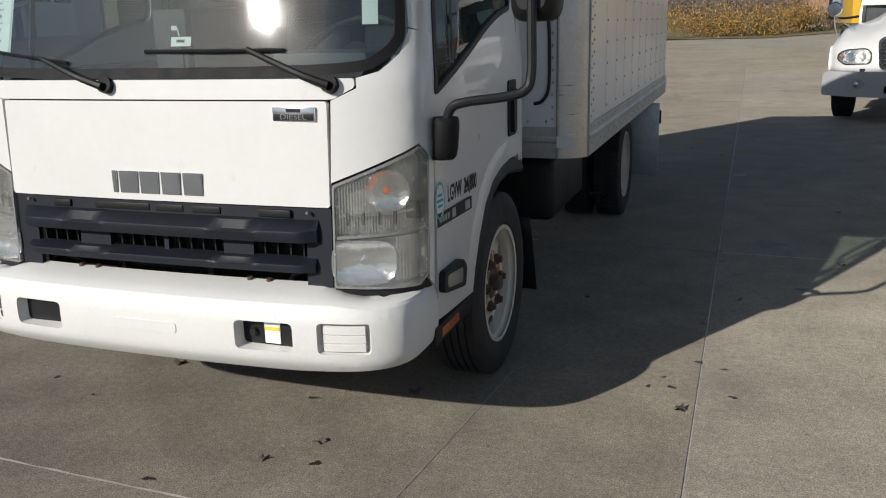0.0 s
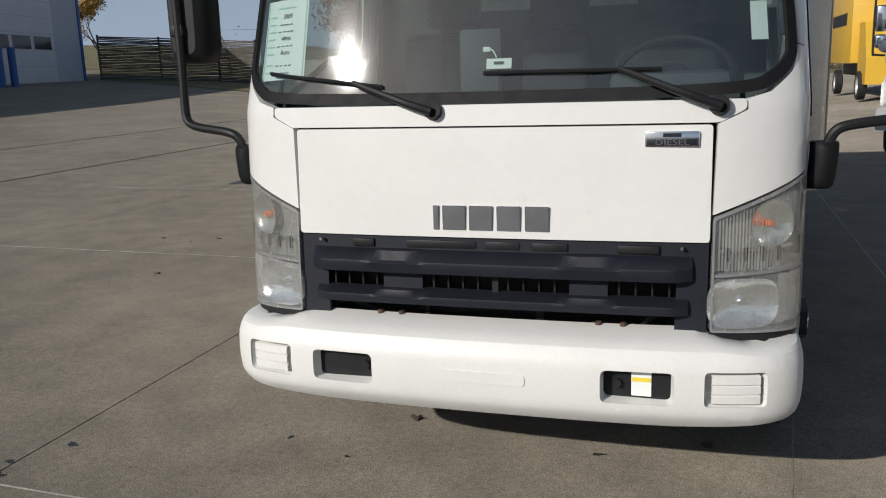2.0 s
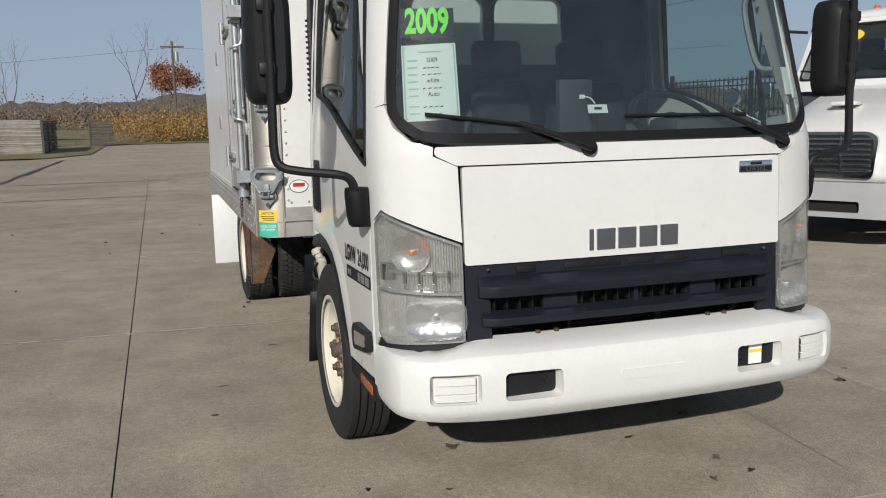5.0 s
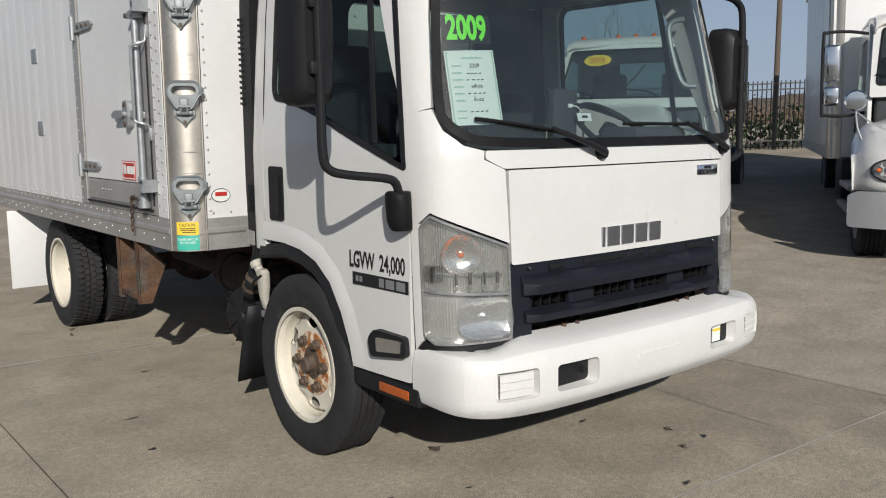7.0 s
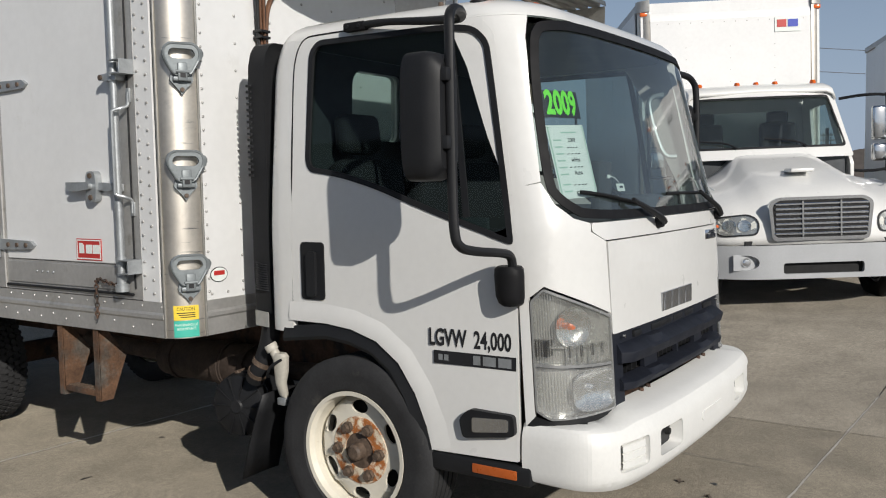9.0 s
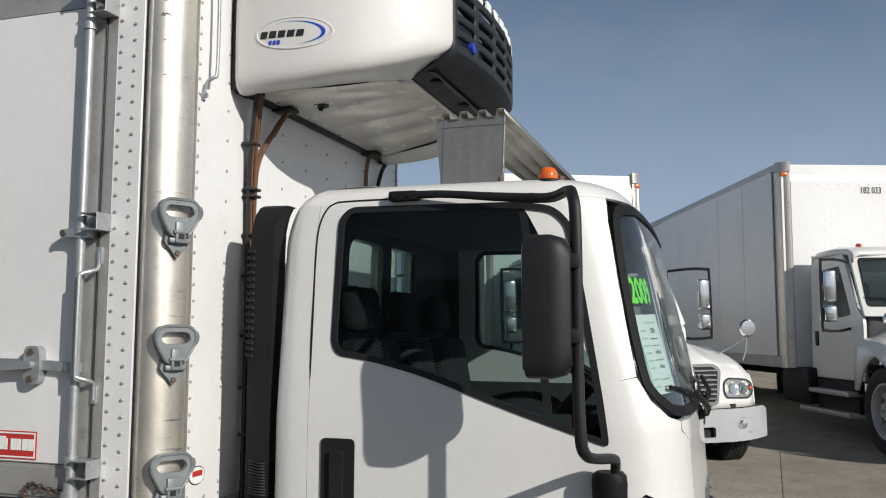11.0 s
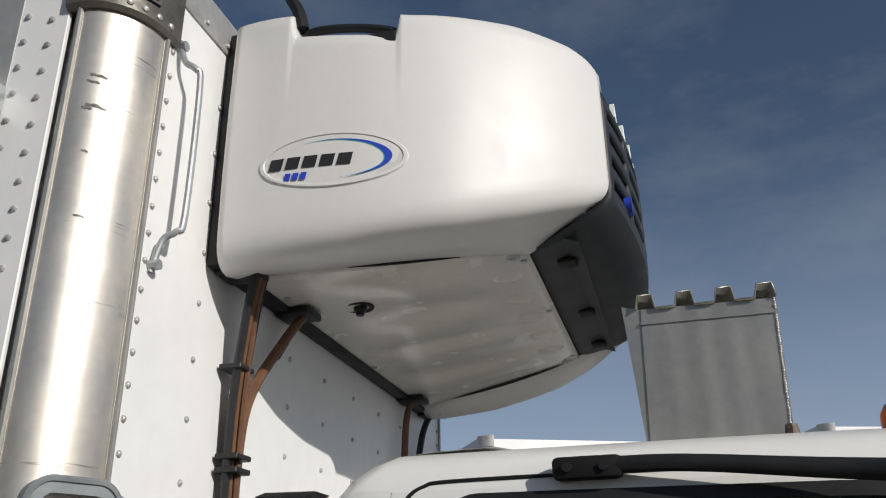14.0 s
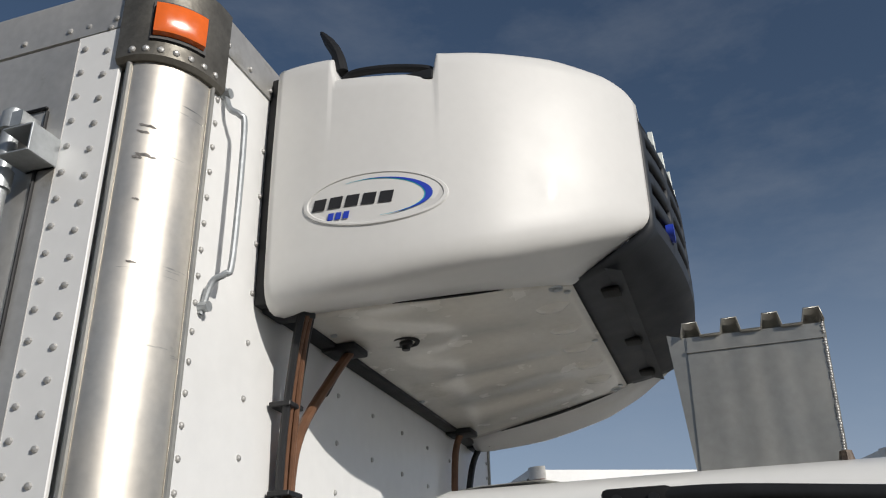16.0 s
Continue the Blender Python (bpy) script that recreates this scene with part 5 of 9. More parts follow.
R = 0.424
ROUND.append(truck)
for sd in (-1, 1):
    wheel("front_wheel", truck, (sd * 0.915, 1.222, R), R, 0.225, sd, 0.045)
    wheel("rear_wheel", truck, (sd * 1.00, 4.81, R), R, 0.225, sd, -0.04, lugs=True)
    wheel("rear_wheel", truck, (sd * 0.73, 4.81, R), R, 0.225, sd, 0.0, out=False, lugs=True)
ROUND.clear()
for sd in (-1, 1):
    ROUND.append(truck)
    flap = loft([[Vector((sd * x, y + 0.012 * math.sin(9 * x), z)) for x in (0.78, 0.84, 0.90, 0.96, 1.02)] for y, z in ((1.76, 0.62), (1.80, 0.52), (1.86, 0.36), (1.91, 0.19))], closed=False)
    fm = part("mudflap", flap, BLACKP, truck, "worn black mudflap behind the front wheel").modifiers.new("thickness", "SOLIDIFY")
    fm.thickness = 0.008
    ROUND.clear()
    part("rear_mudflap", box(sd * 1.02 - 0.28, sd * 1.02 + 0.28, 5.36, 5.375, 0.22, 0.86, 0.005), WHITE2 if sd < 0 else GALV, truck, "pale mudflap behind the rear wheels")
part("front_axle", cyl((-0.8, 1.185, R), (0.8, 1.185, R), 0.055), RUST, truck)
part("rear_axle", cyl((-0.9, 4.68, R), (0.9, 4.68, R), 0.075), RUST, truck)
part("differential", lathe([(0.0, -0.19), (0.1, -0.17), (0.18, -0.06), (0.18, 0.06), (0.1, 0.17), (0.0, 0.19)], 24, pose(0, 4.68, R, 90, 0, 0)), RUST, truck)
fb = bmesh.new()
for sd in (-1, 1):
    add_box(fb, sd * 0.40 - 0.035, sd * 0.40 + 0.035, 0.35, 6.30, 0.62, 0.84)
for y in (0.8, 1.9, 3.0, 3.9, 5.3):
    add_box(fb, -0.38, 0.38, y - 0.04, y + 0.04, 0.66, 0.80)
part("chassis_frame", fb, RUST, truck, "rusty steel chassis frame")
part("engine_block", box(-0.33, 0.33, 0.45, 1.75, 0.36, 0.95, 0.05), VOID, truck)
part("fuel_tank", box(0.50, 0.98, 2.4, 3.4, 0.42, 0.80, 0.05, 3), BLACKP, truck)
# under-body brackets and intake
ROUND.append(truck)
step = part("step_bracket", box(-1.235, -1.165, 2.70, 3.00, 0.535, 0.565, 0.006), RUST2, truck, "rusty hanging step with two gusset plates")
for y in (2.695, 3.005):
    part("gusset_plate", prism([(-1.235, 0.90), (-1.205, 0.90), (-1.075, 0.735), (-1.165, 0.515), (-1.235, 0.515)], y - 0.005, y + 0.005, lambda u, v, w: Vector((u, w, v))), RUST2, step)
    part("plate_edge", box(-1.240, -1.232, y - 0.005, y + 0.035, 0.515, 0.90), RUST2, step)
tr = bmesh.new()
for i in range(8):
    add_box(tr, -1.23, -1.17, 2.72 + 0.035 * i, 2.73 + 0.035 * i, 0.563, 0.572, 0.002, 1)
pieces("tread_ridge", tr, HUB, step)
part("exhaust_pipe", tube([(-0.50, 1.75, 0.62), (-0.52, 2.2, 0.60), (-0.52, 3.0, 0.60), (-0.55, 3.8, 0.64)], 0.05, 12), VOIDRUST, truck)
muf = part("muffler", lathe([(0.05, -0.44), (0.085, -0.40), (0.115, -0.37), (0.12, -0.30), (0.12, 0.10), (0.135, 0.11), (0.135, 0.16), (0.12, 0.17), (0.12, 0.33), (0.085, 0.40), (0.05, 0.42)], 24, pose(-0.52, 2.66, 0.60, 90, 0, 0)), VOIDRUST, truck, "rusty exhaust silencer with clamps")
for y in (2.32, 2.50, 2.92):
    part("clamp", lathe([(0.122, -0.018), (0.130, -0.016), (0.130, 0.016), (0.122, 0.018)], 24, pose(-0.52, y, 0.60, 90, 0, 0), False), VOIDRUST, muf)
AC = Vector((-0.815, 2.06, 0.505))
to_x = Matrix.Translation(AC) @ Matrix.Rotation(radians(10), 4, "Z") @ Matrix.Rotation(radians(-90), 4, "Y")
air = part("air_cleaner", lathe([(0.0, 0.118), (0.03, 0.122), (0.038, 0.114), (0.135, 0.104), (0.152, 0.096), (0.158, 0.075), (0.158, 0.05), (0.164, 0.045), (0.164, 0.02), (0.150, 0.015), (0.146, -0.20), (0.0, -0.20)], 36, to_x), BLACKP, truck, "black round air cleaner housing")
for i in range(10):
    part("cleaner_rib", box(-0.003, 0.003, 0.03, 0.150, 0.098, 0.116, m=to_x @ Matrix.Rotation(2 * math.pi * i / 10, 4, "Z")), BLACKP, air)
for a in (40, 160, 280):
    part("clip", box(-0.012, 0.012, 0.155, 0.172, 0.0, 0.07, 0.003, 1, m=to_x @ Matrix.Rotation(radians(a), 4, "Z")), HUB, air)
# tapered reservoir with its filler neck, cap and overflow hose
def ring_at(cx, cy, z, rx, ry, n=16):
    return [Vector((cx + rx * math.copysign(abs(math.cos(q)) ** 0.7, math.cos(q)), cy + ry * math.copysign(abs(math.sin(q)) ** 0.7, math.sin(q)), z)) for q in (2 * math.pi * i / n for i in range(n))]
bott = part("washer_bottle", loft([ring_at(-0.945, 1.685, 0.600, 0.010, 0.014), ring_at(-0.948, 1.690, 0.612, 0.018, 0.022), ring_at(-0.955, 1.700, 0.67, 0.022, 0.026), ring_at(-0.960, 1.690, 0.73, 0.026, 0.036), ring_at(-0.965, 1.685, 0.80, 0.026, 0.040), ring_at(-0.965, 1.69, 0.815, 0.020, 0.032)]), WPLASTIC, truck, "dirty white reservoir with a cap")
cap_at = Matrix.Translation((-0.968, 1.715, 0.805)) @ Matrix.Rotation(radians(-28), 4, "X") @ Matrix.Rotation(radians(-12), 4, "Y")
part("filler_neck", lathe([(0.026, -0.03), (0.022, 0.0), (0.022, 0.03)], 18, cap_at, False), WPLASTIC, bott)
part("cap", lathe([(0.030, 0.022), (0.031, 0.028), (0.031, 0.050), (0.027, 0.056), (0.0, 0.057)], 20, cap_at), WPLASTIC, bott)
part("overflow_hose", tube([(-0.985, 1.66, 0.79), (-1.0, 1.72, 0.75), (-0.985, 1.76, 0.70), (-0.95, 1.78, 0.69)], 0.007, 8), BLACKP, bott)
part("lower_bracket", box(-0.97, -0.93, 1.665, 1.715, 0.565, 0.60, 0.004), GALV, bott)
part("intake_elbow", tube([(-0.90, 1.80, 1.0), (-0.905, 1.81, 0.88), (-0.925, 1.84, 0.76), (-0.935, 1.87, 0.70), (-0.93, 1.90, 0.66)], 0.046, 14), BLACKP, truck, "black rubber intake elbow")
for p, q in (((-0.927, 1.842, 0.755), (-0.932, 1.852, 0.735)), ((-0.935, 1.868, 0.705), (-0.934, 1.880, 0.688))):
    part("hose_clamp", cyl(p, q, 0.050, n=18), HUB, truck)
ROUND.clear()
# snorkel intake behind the cab
sn = part("intake_snorkel", loft([[Vector((-0.912 + dx, y0 + 0.005 + dy, z)) for dx, dy in ((-0.05 * k, -0.055), (0.05, -0.055), (0.05, 0.05), (-0.05 * k, 0.05))] for z, y0, k in ((0.99, 1.745, 0.9), (1.2, 1.745, 1.0), (2.02, 1.745, 1.0), (2.10, 1.742, 0.95), (2.155, 1.728, 0.9), (2.185, 1.712, 0.7), (2.195, 1.70, 0.4))]), BLACKP, truck, "black plastic air intake snorkel behind the cab")
sb = bmesh.new()
for i in range(16):
    add_box(sb, -0.972, -0.957, 1.775, 1.808, 1.62 + i * 0.026, 1.632 + i * 0.026, 0.002, 1)
pieces("snorkel_louvre", sb, BLACKP, sn)
cbm = bmesh.new()
for k in range(12):
    add_tube(cbm, [(-0.912 + 0.06 * math.cos(a), 1.75 + 0.06 * math.sin(a), 1.10 + k * 0.011) for a in (2 * math.pi * i / 16 for i in range(17))], 0.005, 5)
pieces("hose_bellow", cbm, BLACKP, sn)
part("intake_label", box(-0.978, -0.972, 1.70, 1.785, 0.93, 1.0), ALU2, sn)

# ---------- refrigerated body ----------
BX, Y0, Y1, ZB, ZR, ZT = 1.237, 1.995, 6.42, 0.875, 1.03, 3.365
CW, CR = 0.135, 0.105
def corner(sd, r, k=10, y0=Y0):
    """Rounded plan of the front corner post, wider than deep."""
    d = r - CR
    return [(sd * (BX - CW + (CW + d) * math.sin(a)), y0 + CR - (CR + d) * math.cos(a)) for a in (math.pi / 2 * i / k for i in range(k + 1))]
cargo = part("cargo_box", box(-BX + 0.03, BX - 0.03, Y0 + 0.03, Y1, ZB + 0.03, ZT - 0.02), WHITE2, truck, "white riveted refrigerated cargo box with aluminium trim")
def wall_sheet(sd, y0, y1, z0, z1, off=0.0):
    return box(sd * BX - 0.006 + sd * off, sd * BX + 0.006 + sd * off, y0, y1, z0, z1, 0.002, 1)
part("front_wall", box(-BX + CW, BX - CW, Y0 - 0.006, Y0 + 0.02, ZR, ZT - 0.10, 0.002, 1), WHITE2, cargo)
RIV = bmesh.new()
def rivet(bm2, p, n, r=0.0075):
    """Domed rivet head."""
    n = Vector(n)
    q = n.to_track_quat("Z", "Y").to_matrix()
    rows = []
    for rr, h in ((1.0, 0.0), (0.8, 0.55), (0.35, 0.85)):
        rows.append([Vector(p) + q @ Vector((r * rr * math.cos(a), r * rr * math.sin(a), r * h)) for a in (2 * math.pi * i / 7 for i in range(7))])
    add_ring_loft(bm2, rows, cap0=False)
for sd in (-1, 1):
    post = []
    for z in (ZB, ZT - 0.215):
        post.append([Vector((x, y, z)) for x, y in corner(sd, CR + 0.008) + corner(sd, CR - 0.03)[::-1]])
    cp = part("corner_post", loft(post), ALU, cargo, "rounded polished aluminium corner post")
    # raised edge beads of the post
    for i in (0, 10):
        x, y = corner(sd, CR + 0.010)[i]
        part("post_bead", cyl((x, y, ZB), (x, y, ZT - 0.21), 0.007, n=8), ALUB, cp)
    # riveted strips beside the post
    rv = bmesh.new()
    z = ZR + 0.04
    while z < ZT - 0.12:
        rivet(rv, (sd * (BX - CW - 0.028), Y0 - 0.006, z), (0, -1, 0))
        rivet(rv, (sd * (BX + 0.010), Y0 + CR + 0.062, z), (sd, 0, 0))
        rivet(rv, (sd * (BX + 0.010), Y0 + CR + 0.115, z + 0.02), (sd, 0, 0))
        z += 0.062
    stuff(part("rivets", rv, ALU2, cargo))
    part("edge_strip", wall_sheet(sd, Y0 + CR + 0.028, Y0 + CR + 0.136, ZR, ZT - 0.13, 0.004), WHITE2, cargo)
    # bottom and top rails
    part("bottom_rail", loft([[Vector((sd * (BX + d), y, z)) for d, z in ((-0.03, ZB), (0.014, ZB), (0.014, ZB + 0.075), (0.022, ZB + 0.085), (0.022, ZB + 0.10), (0.012, ZB + 0.11), (0.012, ZR), (-0.03, ZR))] for y in (Y0 + CR, Y1)]), ALU2, cargo, "ribbed aluminium bottom rail")
    rv = bmesh.new()
    for i in range(34):
        rivet(rv, (sd * (BX + 0.014), Y0 + CR + 0.08 + i * 0.122, ZB + (0.035 if i % 2 else 0.055)), (sd, 0, 0), 0.0065)
        rivet(rv, (sd * (BX + 0.012), Y0 + CR + 0.02 + i * 0.122, ZR - 0.02), (sd, 0, 0), 0.006)
    stuff(part("rail_rivets", rv, ALU2, cargo))
    part("top_rail", loft([[Vector((sd * (BX + d), y, z)) for d, z in ((-0.04, ZT - 0.13), (0.012, ZT - 0.13), (0.014, ZT - 0.02), (0.0, ZT), (-0.04, ZT))] for y in (Y0 + CR + 0.02, Y1)]), ALU2, cargo)
    rv = bmesh.new()
    for i in range(38):
        rivet(rv, (sd * (BX + 0.012), Y0 + CR + 0.05 + i * 0.11, ZT - 0.105), (sd, 0, 0))
    stuff(part("top_rail_rivets", rv, ALU2, cargo))
    # cast corner cap with marker lamp
    cap = []
    for z, o in ((ZT - 0.238, 0.016), (ZT - 0.228, 0.024), (ZT - 0.02, 0.024), (ZT + 0.012, 0.0)):
        cap.append([Vector((x, y, z)) for x, y in [(sd * (BX + o), Y0 + CR + 0.03)] + corner(sd, CR + o)[::-1] + [(sd * (BX - CW - 0.03), Y0 - o), (sd * (BX - CW - 0.03), Y0 + 0.1), (sd * (BX - 0.1), Y0 + CR + 0.03)]])
    ccap = part("corner_cap", loft(cap), CAPM, cargo, "dark riveted metal corner cap with an amber lamp")
    lampring = lambda o, a0, a1, z0, z1: [Vector((sd * (BX - CW + (CW + o) * math.sin(a)), Y0 + CR - (CR + o) * math.cos(a), z)) for z in (z0, z1) for a in (([a0 + (a1 - a0) * i / 6 for i in range(7)]) if z == z0 else ([a1 - (a1 - a0) * i / 6 for i in range(7)]))]
    part("lamp_frame", loft([lampring(0.020, 0.32, 1.22, ZT - 0.195, ZT - 0.085), lampring(0.030, 0.34, 1.20, ZT - 0.19, ZT - 0.09)]), BLACKP, ccap)
    part("marker_lamp", loft([lampring(0.028, 0.38, 1.16, ZT - 0.182, ZT - 0.098), lampring(0.042, 0.40, 1.14, ZT - 0.178, ZT - 0.102), lampring(0.047, 0.48, 1.06, ZT - 0.166, ZT - 0.114)]), AMBER, ccap, "amber marker lamp")
    rv = bmesh.new()
    for i in range(7):
        a = 0.08 + 1.4 * i / 6
        rivet(rv, (sd * (BX - CW + (CW + 0.022) * math.sin(a)), Y0 + CR - (CR + 0.022) * math.cos(a), ZT - 0.214), (sd * math.sin(a), -math.cos(a), 0), 0.009)
    stuff(part("cap_rivets", rv, ALU2, ccap))
part("front_rail", loft([[Vector((x, Y0 + d, z)) for d, z in ((0.03, ZB), (-0.014, ZB), (-0.014, ZB + 0.075), (-0.022, ZB + 0.085), (-0.022, ZB + 0.10), (-0.012, ZB + 0.11), (-0.012, ZR), (0.03, ZR))] for x in (-BX + CW, BX - CW)]), ALU2, cargo)
part("top_front_rail", loft([[Vector((x, Y0 + d, z)) for d, z in ((0.03, ZT - 0.11), (-0.012, ZT - 0.11), (-0.014, ZT - 0.02), (0.0, ZT), (0.05, ZT))] for x in (-BX + CW - 0.02, BX - CW + 0.02)]), ALU2, cargo)
part("roof_sheet", box(-BX + 0.02, BX - 0.02, Y0 + 0.02, Y1, ZT - 0.03, ZT - 0.005), ALU2, cargo)
rv = bmesh.new()
for x in (-0.86, -0.62, -0.38, -0.14, 0.10, 0.34, 0.58, 0.82):
    z = 1.1
    while z < 3.2:
        rivet(rv, (x, Y0 - 0.006, z), (0, -1, 0))
        z += 0.125
for i in range(22):
    rivet(rv, (-1.06 + i * 0.1, Y0 - 0.007, ZR + 0.028), (0, -1, 0))
    rivet(rv, (-1.06 + i * 0.1, Y0 - 0.013, ZT - 0.09), (0, -1, 0))
stuff(part("front_wall_rivets", rv, ALU2, cargo))
# left side: plain riveted sheets
for i in range(11):
    y = Y0 + CR + 0.10 + i * 0.405
    part("side_panel", box(BX - 0.006, BX + 0.004, y, min(y + 0.400, Y1), ZR, ZT - 0.13, 0.002, 1), WHITE2, cargo)
rv = bmesh.new()
for i in range(11):
    z = ZR + 0.05
    while z < ZT - 0.15:
        rivet(rv, (BX + 0.005, Y0 + CR + 0.12 + i * 0.405, z), (1, 0, 0))
        z += 0.12
stuff(part("side_rivets", rv, ALU2, cargo))
# right side: access door
ROUND.append(truck)
DY0, DY1, DZ0, DZ1 = 2.445, 3.455, 1.222, 3.045
SX_ = -BX - 0.008
fr = part("door_frame", prism([(2.300, 1.060), (3.62, 1.060), (3.62, 3.325), (2.300, 3.325)], SX_ - 0.004, SX_ + 0.03, lambda u, v, w: Vector((w, u, v)), holes=[[(DY0, DZ0), (DY1, DZ0), (DY1, DZ1), (DY0, DZ1)]]), ALU2, cargo, "dull aluminium door frame")
part("frame_edge", box(SX_ - 0.012, SX_ - 0.003, 2.345, 2.352, 1.11, 3.14, 0.002, 1), BLACKP, fr, "dark rubber gap beside the lock rod")
part("frame_head", box(SX_ - 0.012, SX_ - 0.003, 2.35, 3.60, 3.145, 3.152, 0.002, 1), BLACKP, fr)
sdoor = part("side_door", box(SX_ - 0.008, SX_ + 0.02, DY0 + 0.004, DY1 - 0.004, DZ0 + 0.004, DZ1 - 0.004, 0.004, 1), WHITE2, cargo, "white insulated side access door")
part("kick_strip", box(SX_ - 0.012, SX_ - 0.004, DY0 - 0.02, 3.44, 1.100, 1.214, 0.003, 1), ALU2, sdoor)
part("threshold", box(SX_ - 0.020, SX_ - 0.004, 2.36, 3.46, 1.078, 1.090, 0.003, 1), BLACKP, sdoor)
ks = bmesh.new()
for i in range(4):
    rivet(ks, (SX_ - 0.012, 3.02 + 0.05 * i, 1.165), (-1, 0, 0), 0.007)
stuff(part("kick_rivets", ks, GALV, sdoor))
part("hinge_post", box(SX_ - 0.014, SX_ - 0.003, 3.475, 3.56, 1.06, 3.32, 0.004, 1), ALU2, cargo)
for z in (1.302, 2.150, 2.985):
    hg = part("hinge", prism(rounded([(3.50, z - 0.030), (3.50, z + 0.030), (3.20, z + 0.022), (3.165, z), (3.20, z - 0.022)], 0.006), SX_ - 0.028, SX_ - 0.004, lambda u, v, w: Vector((w, u, v))), GALV, sdoor, "galvanised strap hinge")
    for k in range(3):
        part("hinge_bolt", cyl((SX_ - 0.028, 3.235 + 0.085 * k, z), (SX_ - 0.036, 3.235 + 0.085 * k, z), 0.012, n=8), HUB, hg)
    part("hinge_pin", cyl((SX_ - 0.030, 3.512, z - 0.072), (SX_ - 0.030, 3.512, z + 0.072), 0.017, n=12), GALV, hg)
RYD = 2.405
rod = part("lock_rod", cyl((SX_ - 0.040, RYD, 1.11), (SX_ - 0.040, RYD, 3.13), 0.0185, n=16), GALV, sdoor, "galvanised vertical lock rod")
for z in (1.150, 1.245, 2.120, 2.955, 3.100):
    part("rod_collar", cyl((SX_ - 0.040, RYD, z - 0.022), (SX_ - 0.040, RYD, z + 0.022), 0.025, n=16), GALV, rod)
for z in (2.118, 3.095):
    part("rod_bracket", prism(rounded([(RYD - 0.045, z - 0.020), (RYD + 0.085, z - 0.014), (RYD + 0.085, z + 0.014), (RYD - 0.045, z + 0.020)], 0.008), SX_ - 0.060, SX_ - 0.008, lambda u, v, w: Vector((w, u, v))), GALV, rod)
    part("bracket_bolt", cyl((SX_ - 0.060, RYD + 0.066, z), (SX_ - 0.070, RYD + 0.066, z), 0.012, n=8), HUB, rod)
for z in (1.222, 2.158, 3.018):
    bk = bmesh.new()
    for z0_, z1_ in ((z - 0.034, z - 0.029), (z + 0.029, z + 0.034)):
        add_box(bk, SX_ - 0.085, SX_ - 0.004, RYD - 0.105, RYD - 0.028, z0_, z1_, 0.001, 1)
    add_box(bk, SX_ - 0.012, SX_ - 0.004, RYD - 0.105, RYD - 0.028, z - 0.034, z + 0.034, 0.001, 1)
    add_box(bk, SX_ - 0.085, SX_ - 0.004, RYD - 0.109, RYD - 0.104, z - 0.034, z + 0.034, 0.001, 1)
    part("rod_keeper", bk, GALV, fr, "open galvanised keeper box")
part("rod_cam", cyl((SX_ - 0.040, RYD, 1.10), (SX_ - 0.040, RYD, 1.135), 0.034, n=14), GALV, rod)
part("rod_handle", add_tube(bmesh.new(), smooth_path([(SX_ - 0.012, 2.338, 2.045), (SX_ - 0.016, 2.338, 1.985), (SX_ - 0.05, 2.342, 1.968), (SX_ - 0.078, 2.365, 1.955), (SX_ - 0.082, 2.368, 1.92), (SX_ - 0.082, 2.368, 1.60), (SX_ - 0.078, 2.365, 1.565), (SX_ - 0.05, 2.342, 1.552), (SX_ - 0.016, 2.338, 1.535), (SX_ - 0.012, 2.338, 1.475)], 5), 0.0085, 8), GALV, sdoor, "bent steel pull handle")
for z in (2.03, 1.495):
    part("handle_foot", box(SX_ - 0.016, SX_ - 0.003, 2.325, 2.351, z - 0.034, z + 0.034, 0.004), GALV, sdoor)
lt = part("door_latch", prism(rounded([(2.40, 1.577), (2.62, 1.590), (2.84, 1.590), (2.84, 1.630), (2.62, 1.628), (2.40, 1.615)], 0.005), SX_ - 0.034, SX_ - 0.010, lambda u, v, w: Vector((w, u, v))), GALV, sdoor, "galvanised door latch lever")
part("latch_plate", prism(rounded([(2.578, 1.530), (2.648, 1.530), (2.655, 1.605), (2.648, 1.680), (2.578, 1.680), (2.571, 1.605)], 0.026), SX_ - 0.046, SX_ - 0.010, lambda u, v, w: Vector((w, u, v)), 0.004), GALV, lt)
part("latch_grip", prism(rounded([(2.60, 1.592), (2.76, 1.582), (2.78, 1.60), (2.76, 1.618), (2.60, 1.622)], 0.012), SX_ - 0.066, SX_ - 0.046, lambda u, v, w: Vector((w, u, v))), GALV, lt)
for z in (1.552, 1.658):
    part("latch_bolt", cyl((SX_ - 0.046, 2.613, z), (SX_ - 0.054, 2.613, z), 0.013, n=8), HUB, lt)
part("latch_pivot", cyl((SX_ - 0.034, 2.435, 1.597), (SX_ - 0.048, 2.435, 1.597), 0.017, n=10), GALV, lt)
ch = bmesh.new()
cpts = smooth_path([(SX_ - 0.03, 2.44, 1.125), (SX_ - 0.034, 2.52, 1.135), (SX_ - 0.034, 2.60, 1.150), (SX_ - 0.034, 2.622, 1.12), (SX_ - 0.036, 2.618, 1.03), (SX_ - 0.036, 2.622, 0.955)], 4)
